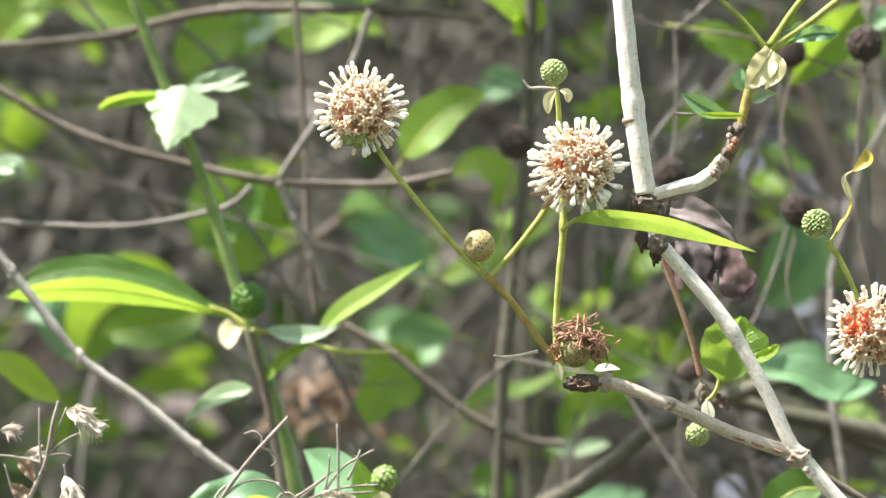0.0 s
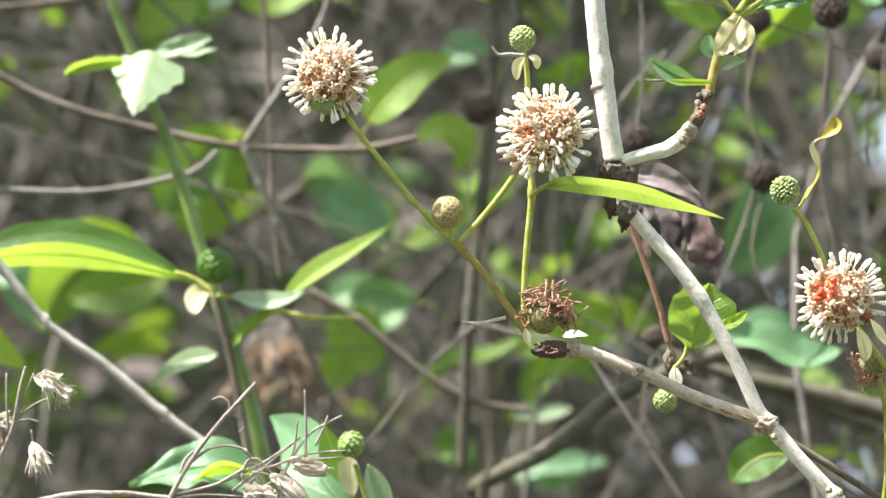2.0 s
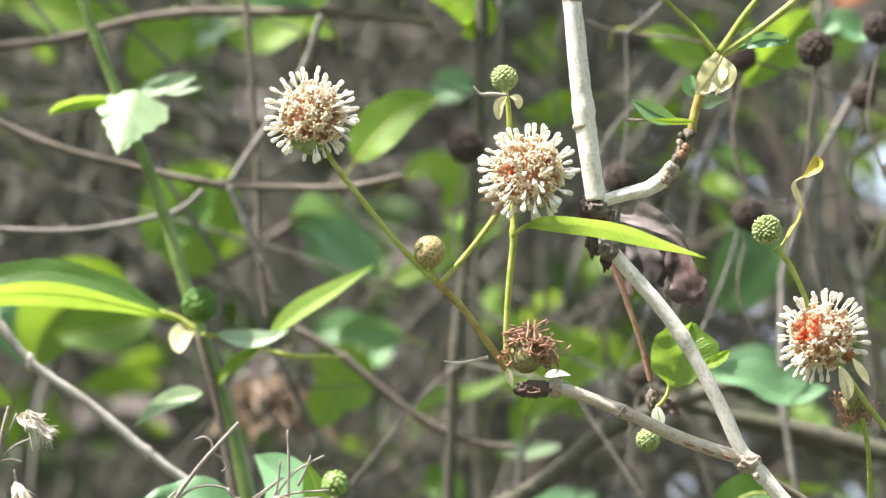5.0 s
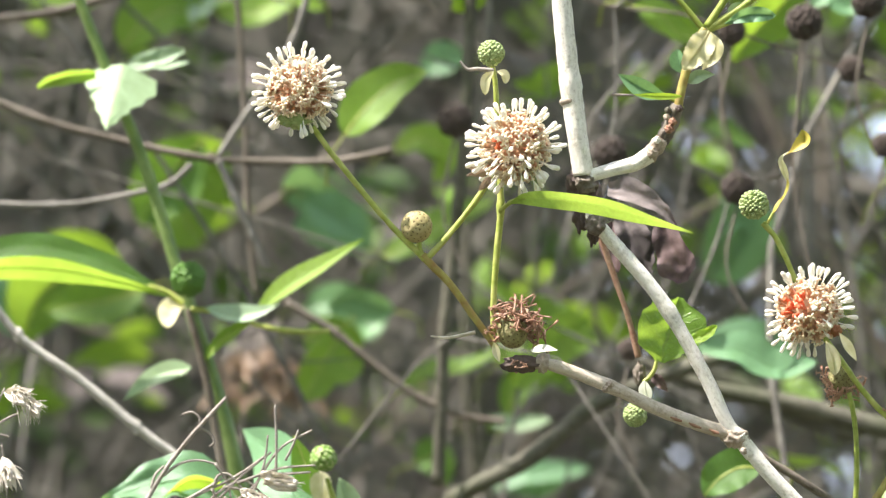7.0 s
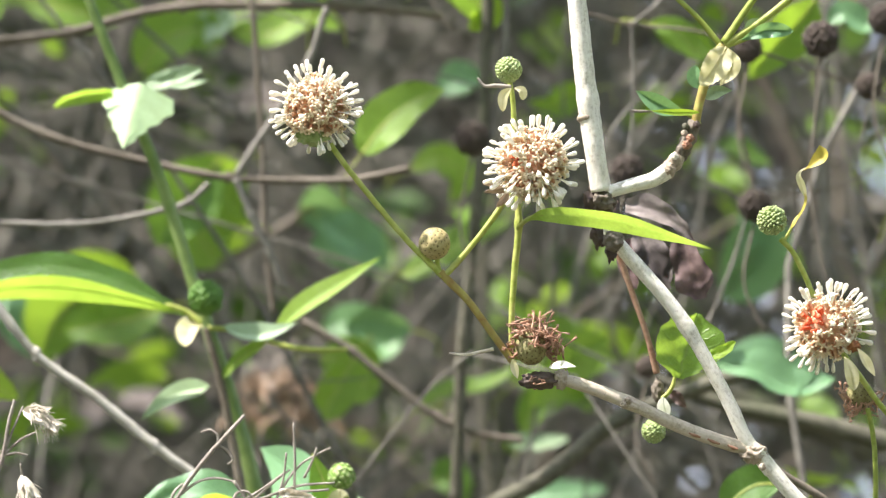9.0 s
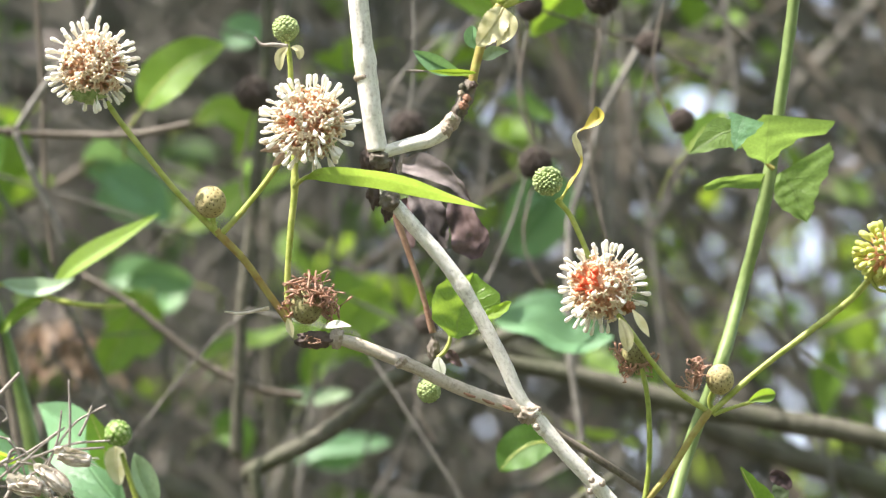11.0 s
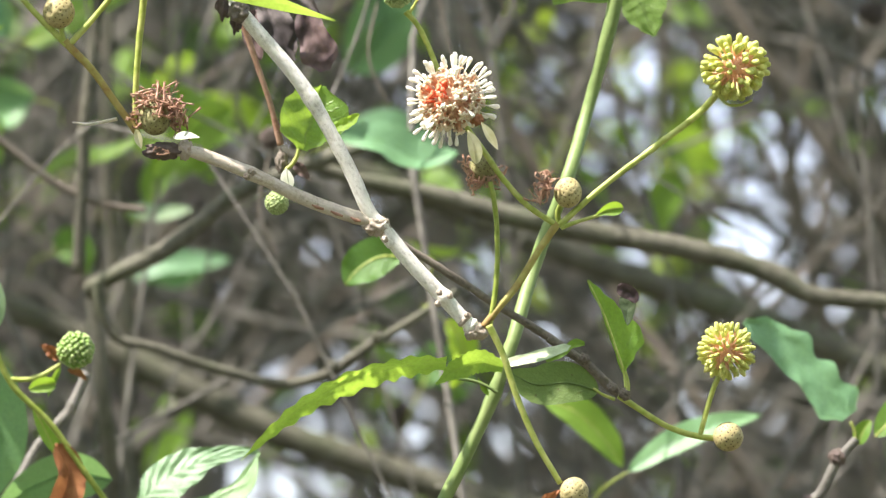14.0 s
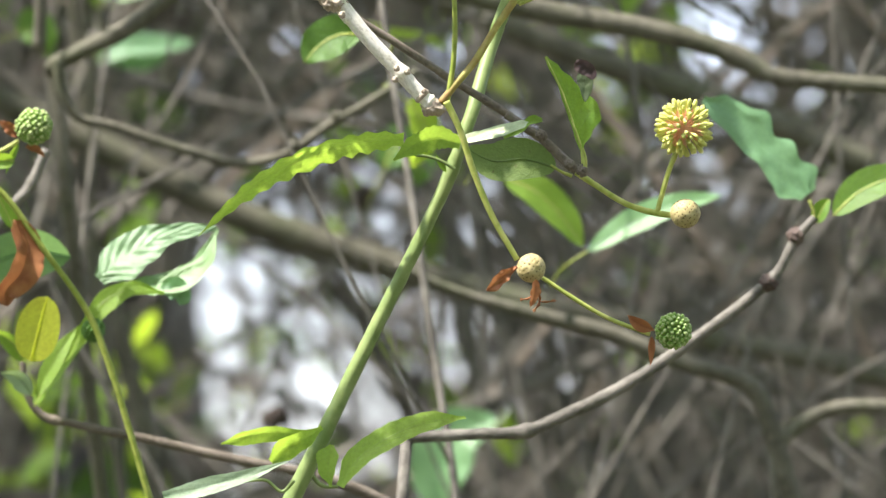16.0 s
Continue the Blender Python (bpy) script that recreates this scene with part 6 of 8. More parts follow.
# brown drooping seed cluster
husks = thing("brown_seed_cluster", (0.0, 2.2, 0.0), "drooping clusters of pinkish brown dry seed husks", "dried plant")
S(husks, "stalk", [(0.0, 2.2, -0.02), (-0.03, 2.2, 1.2)] + [(-0.0663, 2.2382, 1.8577), (-0.0600, 2.2307, 1.9023), (-0.0525, 2.2274, 1.9221), (-0.0462, 2.2261, 1.9295)], [0.00301, 0.00268, 0.00234, 0.00201, 0.00201, 0.00167], DRY_STALK)
rng = random.Random(70)
for at, n in (((-0.0625, 2.2280, 1.9184), 16), ((-0.0525, 2.2277, 1.9201), 18), ((-0.0432, 2.2286, 1.9151), 14), ((-0.0701, 2.2301, 1.9060), 12), ((-0.0500, 2.2301, 1.9060), 14), ((-0.0362, 2.2305, 1.9035), 10)):
    c = Vector(at)
    for k in range(int(n * 1.7)):
        d = Vector((rng.gauss(0, 0.65), rng.gauss(0, 0.4), -1)).normalized()
        L = rng.uniform(0.009, 0.022)
        bm = bmesh.new()
        leaf_into(bm, [c + d * L * 0.2, c + d * L * 0.65 + Vector((0, 0, -0.001)), c + d * L + Vector((0, 0, -0.003))], rng.uniform(0.0016, 0.0032), roll=rng.uniform(-50, 50), n=6, m=2, fold=40, peak=0.6, crinkle=0.2)
        part("seed_husk", bm, DRY_PINK, husks)
    S(husks, "stalk", [c, c + Vector((rng.uniform(-0.004, 0.004), 0, 0.008)), Vector((-0.0525, 2.2274, 1.9221))], 0.0012, DRY_STALK, sides=6)

# ---- branches behind ----
def bough(name, pts, widths, material, label, foot, **how):
    """A branch of the thicket whose lower end runs on down to the ground at foot."""
    root = thing(name, foot, label, "branch", "thicket branches")
    line = list(pts)
    end = Vector(line[-1])
    w = list(widths) if isinstance(widths, (list, tuple)) else [widths, widths]
    S(root, "branch", line, w, material, **how)
    S(root, "branch", [end, end.lerp(Vector(foot), 0.35) + Vector((0.06, 0.05, 0)), Vector(foot) - Vector((0, 0, 0.02))], [w[-1], w[-1] * 1.15, w[-1] * 1.4], material)
    return root


back = bough("bent_branch", [(0.1334, 1.8908, 1.8687), (0.0992, 1.8927, 1.8571), (0.0801, 1.8941, 1.8486), (0.0545, 1.8975, 1.8286), (0.0333, 1.8993, 1.8181), (0.0265, 1.9600, 1.8184)], [0.00572, 0.00633, 0.00653, 0.00694, 0.00653, 0.00613], BARK_OLIVE, "olive brown branch with a side branch bent sharply at an elbow", (0.07, 2.6, 0.0), sides=12, ragged=0.12)
S(back, "side_branch", [(0.1615, 1.8739, 1.8099), (0.1403, 1.8761, 1.7964), (0.1277, 1.8773, 1.7891), (0.1129, 1.8790, 1.7793), (0.0982, 1.8796, 1.7755), (0.0750, 1.8788, 1.7801), (0.0497, 1.8774, 1.7885), (0.0339, 1.8766, 1.7933), (0.0287, 1.8751, 1.8026), (0.0274, 1.8733, 1.8134)], [0.00306, 0.00327, 0.00368, 0.00368, 0.00388, 0.00388, 0.00388, 0.00408, 0.00429, 0.00470], BARK_OLIVE, sides=10, ragged=0.12)
rough_knob(back, "bark_knob", (0.1315, 1.8701, 1.7921), 0.00225, 71, BARK_OLIVE)
rough_knob(back, "bark_knob", (0.1146, 1.8719, 1.7816), 0.00225, 72, BARK_OLIVE)
bough("thick_branch", [(0.0953, 1.9109, 1.8684), (0.1255, 1.9127, 1.8574), (0.1559, 1.9137, 1.8515), (0.1884, 1.9152, 1.8430), (0.2211, 1.9162, 1.8367), (0.2539, 1.9171, 1.8314), (0.2824, 1.9184, 1.8239), (0.2908, 1.9190, 1.8201), (0.3000, 1.9199, 1.8149), (0.3176, 1.9203, 1.8124), (0.3458, 1.9206, 1.8106), (0.3971, 1.9212, 1.8068), (0.4639, 1.9237, 1.7917)], [0.00344, 0.00560, 0.00732, 0.00861, 0.00904, 0.00861, 0.00818, 0.00904, 0.00753, 0.00667, 0.00646, 0.00646, 0.00689], BARK_OLIVE, "thick grey bough crossing the thicket", (0.62, 2.3, 0.0), sides=12)
bough("thick_branch", [(0.1161, 2.3761, 1.9424), (0.1699, 2.3800, 1.9187), (0.2186, 2.3831, 1.9002), (0.2728, 2.3867, 1.8791), (0.3273, 2.3896, 1.8618), (0.3683, 2.3920, 1.8471), (0.4282, 2.3961, 1.8230), (0.5198, 2.3997, 1.8014), (0.6031, 2.4038, 1.7770)], [0.00536, 0.00964, 0.01286, 0.01339, 0.01446, 0.01339, 0.01393, 0.01393, 0.01500], BARK_OLIVE, "thick dark olive bough in shade", (0.72, 2.6, 0.0), sides=12)
bough("thick_branch", [(-0.0740, 2.3859, 1.8838), (0.0003, 2.3906, 1.8553), (0.0537, 2.3946, 1.8318), (0.1129, 2.3994, 1.8029), (0.1669, 2.4025, 1.7845), (0.2375, 2.4060, 1.7633), (0.3304, 2.4091, 1.7448), (0.4130, 2.4118, 1.7288), (0.4963, 2.4159, 1.7045), (0.5804, 2.4209, 1.6745)], [0.01071, 0.01286, 0.01446, 0.01500, 0.01446, 0.01339, 0.01232, 0.01178, 0.01232, 0.01339], BARK_OLIVE, "thick dark olive bough in shade", (0.8, 2.7, 0.0), sides=12)
bough("forked_branch", [(0.1550, 1.8991, 1.7389), (0.1808, 1.9009, 1.7284), (0.2109, 1.9023, 1.7201), (0.2368, 1.9033, 1.7137), (0.2629, 1.9051, 1.7032), (0.2934, 1.9071, 1.6915), (0.2990, 1.9094, 1.6776), (0.3059, 1.9130, 1.6562), (0.3139, 1.9165, 1.6348)], [0.00245, 0.00408, 0.00572, 0.00633, 0.00674, 0.00715, 0.00735, 0.00776, 0.00817], BARK_OLIVE, "olive brown forked branch", (0.3, 2.2, 0.0), sides=10)
bough("arched_branch", [(0.3829, 1.9087, 1.6819), (0.3430, 1.9079, 1.6862), (0.3217, 1.9081, 1.6851), (0.3067, 1.9096, 1.6766), (0.3003, 1.9108, 1.6691)], [0.00572, 0.00572, 0.00572, 0.00572, 0.00572], BARK_OLIVE, "olive brown arching branch", (0.3, 2.3, 0.0), sides=10)
for pts, w in (([(0.0423, 2.2754, 1.9382), (0.0438, 2.2838, 1.8878), (0.0479, 2.2923, 1.8373), (0.0469, 2.3008, 1.7865), (0.0509, 2.3076, 1.7457)], 0.00462), ([(0.0527, 2.2040, 1.7588), (0.0590, 2.2089, 1.7295), (0.0665, 2.2138, 1.7002), (0.0754, 2.2212, 1.6560)], 0.00835), ([(0.0364, 2.3580, 2.0505), (0.0391, 2.3690, 1.9848), (0.0378, 2.3778, 1.9321), (0.0446, 2.3911, 1.8529), (0.0500, 2.4026, 1.7840)], 0.00436)):
    bough("upright_stem", pts, w, BARK_OLIVE, "greyish upright thicket stem", (Vector(pts[-1]).x + 0.05, Vector(pts[-1]).y + 0.1, 0.0), sides=8)
# the sharp arching twig at the lower right with its leaves
arch = bough("arching_twig", [(0.2717, 1.6321, 1.7352), (0.2655, 1.6333, 1.7279), (0.2595, 1.6351, 1.7169), (0.2513, 1.6364, 1.7095), (0.2329, 1.6387, 1.6958), (0.2108, 1.6411, 1.6811), (0.1905, 1.6428, 1.6710), (0.1785, 1.6436, 1.6660), (0.1628, 1.6438, 1.6649), (0.1388, 1.6440, 1.6636)], [0.00273, 0.00346, 0.00364, 0.00382, 0.00401, 0.00401, 0.00419, 0.00419, 0.00382, 0.00401], BARK_FAR, "grey brown arching twig with green leaves", (-0.15, 1.9, 0.0), sides=12, ragged=0.12, nodes=(0.25, 0.78), swell=0.3)
rough_knob(arch, "bark_knob", (0.2568, 1.6356, 1.7141), 0.00291, 73, BARK_DARK)
rough_knob(arch, "bark_knob", (0.2655, 1.6331, 1.7291), 0.00273, 74, BARK_DARK)
leaf(arch, "leaf", [(0.2730, 1.6600, 1.7444), (0.2663, 1.6600, 1.7532), (0.2594, 1.6600, 1.7607), (0.2500, 1.6600, 1.7692), (0.2392, 1.6600, 1.7767)], 0.02001, LEAF_BLUE, "broad wavy blue green leaf", rib=False, roll=-30, fold=9, n=60, m=8, crinkle=0.05, wave=0.02, shape=((0.3, 0.95, 0.85, 0.78, 0.72, 0.66, 0.6, 0.55, 0.1), (0.5, 1.0, 0.66, 0.9, 0.6, 1.02, 0.72, 0.6, 0.1)))
leaf(arch, "leaf", [(0.2800, 1.6452, 1.7369), (0.2883, 1.6439, 1.7446), (0.2977, 1.6432, 1.7487), (0.3108, 1.6429, 1.7503)], 0.01248, LEAF_FRESH, "fresh green leaf", roll=25, fold=18, peak=0.45, sharp=0.7)
leaf(arch, "leaf", [(0.2723, 1.6324, 1.7334), (0.2741, 1.6316, 1.7379), (0.2764, 1.6311, 1.7412)], 0.00619, LEAF_FRESH, "small young leaf", roll=20, fold=30, sharp=0.6)
S(arch, "petiole", [(0.2714, 1.6324, 1.7334), (0.2713, 1.6318, 1.7370), (0.2697, 1.6312, 1.7407)], [0.00151, 0.00134, 0.00117], STEM_YELLOW)

# thin twigs and leaves of the thicket behind the flowers
for pts, w, m in (
    ([(0.0033, 1.8328, 1.9354), (-0.0175, 1.8335, 1.9313), (-0.0383, 1.8335, 1.9311), (-0.0632, 1.8333, 1.9323), (-0.0944, 1.8323, 1.9384), (-0.1318, 1.8306, 1.9487), (-0.1630, 1.8278, 1.9651), (-0.1942, 1.8247, 1.9836)], 0.00374, BARK_BROWN),
    ([(-0.0268, 1.8230, 1.9938), (-0.0331, 1.8261, 1.9754), (-0.0466, 1.8297, 1.9538), (-0.0607, 1.8332, 1.9327)], 0.00353, BARK_TWIG),
    ([(-0.0603, 1.8204, 1.9295), (-0.0545, 1.8225, 1.9167), (-0.0483, 1.8247, 1.9035), (-0.0421, 1.8270, 1.8902)], 0.00374, BARK_TWIG),
    ([(-0.0690, 1.8012, 1.9244), (-0.0764, 1.8022, 1.9179), (-0.0886, 1.8028, 1.9143), (-0.1193, 1.8036, 1.9099), (-0.1397, 1.8035, 1.9103), (-0.1805, 1.8030, 1.9133)], 0.00306, BARK_TWIG),
    ([(0.0164, 1.8881, 2.0046), (-0.0181, 1.8875, 2.0082), (-0.0568, 1.8874, 2.0088), (-0.0827, 1.8875, 2.0082), (-0.0999, 1.8879, 2.0056), (-0.1257, 1.8891, 1.9988), (-0.1472, 1.8895, 1.9961), (-0.1903, 1.8899, 1.9940)], 0.00474, BARK_BROWN),
    ([(-0.1630, 1.7053, 1.8973), (-0.1476, 1.7085, 1.8783), (-0.1370, 1.7107, 1.8649), (-0.1244, 1.7133, 1.8497), (-0.1032, 1.7158, 1.8344), (-0.0838, 1.7185, 1.8183), (-0.0587, 1.7216, 1.8002), (-0.0433, 1.7238, 1.7868)], 0.00444, BARK_ASH),
    ([(-0.0375, 1.9073, 1.8899), (-0.0181, 1.9093, 1.8782), (-0.0052, 1.9110, 1.8676), (0.0142, 1.9133, 1.8538), (0.0293, 1.9144, 1.8475), (0.0465, 1.9149, 1.8447)], 0.00387, BARK_BROWN),
    ([(-0.0857, 2.2701, 1.9697), (-0.0626, 2.2680, 1.9824), (-0.0370, 2.2650, 2.0001), (-0.0216, 2.2625, 2.0153)], 0.00411, BARK_BROWN),
    ([(-0.0559, 1.8539, 2.0091), (-0.0537, 1.8581, 1.9841), (-0.0516, 1.8637, 1.9507), (-0.0506, 1.8693, 1.9173), (-0.0474, 1.8742, 1.8881)], 0.00296, BARK_BROWN),
    ([(0.0839, 1.7917, 1.9808), (0.0845, 1.7951, 1.9606), (0.0839, 1.7981, 1.9425), (0.0819, 1.8002, 1.9304)], 0.00225, BARK_TWIG),
    ([(0.0676, 1.7911, 1.9848), (0.0839, 1.7918, 1.9804), (0.1054, 1.7921, 1.9784), (0.1299, 1.7934, 1.9707), (0.1601, 1.7951, 1.9606), (0.1871, 1.7968, 1.9506)], 0.00204, BARK_BROWN),
    ([(0.1156, 1.7850, 2.0211), (0.0931, 1.7905, 1.9878), (0.0839, 1.7918, 1.9804)], 0.00225, BARK_TWIG),
    ([(0.1217, 1.7941, 1.9667), (0.1237, 1.7985, 1.9405), (0.1282, 1.8012, 1.9244)], 0.00204, BARK_BROWN),
    ([(0.1276, 1.8357, 1.9179), (0.1218, 1.8388, 1.8995), (0.1145, 1.8417, 1.8821), (0.1052, 1.8450, 1.8626)], 0.00208, BARK_TWIG),
    ([(0.1540, 1.8257, 1.9774), (0.1520, 1.8309, 1.9466), (0.1468, 1.8333, 1.9323), (0.1447, 1.8367, 1.9118)], 0.00208, BARK_BROWN),
    ([(0.1322, 1.8347, 1.9241), (0.1489, 1.8343, 1.9261), (0.1630, 1.8338, 1.9292), (0.1738, 1.8330, 1.9343)], 0.00166, BARK_BROWN),
    ([(0.1844, 2.1520, 2.0699), (0.1831, 2.1621, 2.0093), (0.1844, 2.1714, 1.9537), (0.1905, 2.1803, 1.9004)], 0.00393, BARK_TWIG),
    ([(0.0859, 1.8651, 1.9424), (0.0732, 1.8672, 1.9298), (0.0795, 1.8630, 1.9549), (0.0965, 1.8598, 1.9737)], 0.00190, BARK_TWIG),
    ([(0.0336, 1.8858, 2.0184), (0.0314, 1.8958, 1.9589), (0.0282, 1.9018, 1.9228), (0.0228, 1.9100, 1.8740), (0.0207, 1.9189, 1.8209)], 0.00646, BARK_OLIVE),
    ([(0.0405, 1.8858, 2.0184), (0.0396, 1.8904, 1.9908), (0.0357, 1.8954, 1.9610), (0.0314, 1.8986, 1.9419)], 0.00301, BARK_TWIG),
    ([(0.0220, 1.7274, 1.7653), (0.0172, 1.7293, 1.7539), (0.0056, 1.7316, 1.7405), (-0.0060, 1.7357, 1.7157), (-0.0137, 1.7392, 1.6946)], 0.00464, BARK_TWIG),
    ([(0.1092, 1.8459, 2.0569), (0.1230, 1.8522, 2.0193), (0.1177, 1.8546, 2.0047)], 0.00233, BARK_TWIG),
    ([(0.1792, 1.8476, 2.0465), (0.1834, 1.8543, 2.0068), (0.1961, 1.8574, 1.9880), (0.2152, 1.8602, 1.9713)], 0.00254, BARK_TWIG),
):
    p = Vector(pts[-1])
    root = thing("thicket_twig", p, "thin grey brown twig of the thicket behind the flowers", "twig", "thicket twigs")
    S(root, "twig", pts, w * (0.74 if w > 0.0026 else 0.55), m, sides=8, ragged=0.2, nodes=(0.33, 0.7), swell=0.15)
    for q in pts[1:-1:2]:
        rough_knob(root, "knot", Vector(q), w * 0.41, 15, m, "", (1.0, 1.0, 1.4))
# old dark seed heads
for at, r, down in (((0.1496, 1.7603, 1.9684), 0.00682, 0.09), ((0.1262, 1.7932, 1.9717), 0.00531, 0.05), ((0.1282, 1.8026, 1.9159), 0.00633, 0.04), ((0.0821, 1.8005, 1.9284), 0.00653, 0.03),
                    ((0.0267, 1.8634, 1.9524), 0.00698, 0.05), ((0.0906, 1.8449, 1.8630), 0.00457, 0.04), ((0.1722, 1.7592, 1.9753), 0.00602, 0.05), ((0.1696, 1.7955, 1.9584), 0.00511, 0.05),
                    ((0.1847, 1.8325, 1.9371), 0.00499, 0.04), ((0.0164, 1.8512, 2.0255), 0.00465, 0.03), ((0.1717, 2.2986, 1.7997), 0.00616, 0.04), ((0.1371, 2.4159, 1.7042), 0.00589, 0.04), ((0.3699, 2.1694, 1.9656), 0.00589, 0.05)):
    c = Vector(at)
    root = thing("seed_head", c - Vector((0, 0, r)), "dark brown old globe seed head on a thin stalk", "seed head", "old seed heads")
    knobbly(root, at, r, 80, SEED_DARK, 90, 0.22)
    S(root, "stalk", [c - Vector((0, 0, r * 0.8)), c - Vector((0.004, 0, r + down * 0.6)), c - Vector((-0.003, 0, r + down))], 0.0009, BARK_BROWN, sides=6)
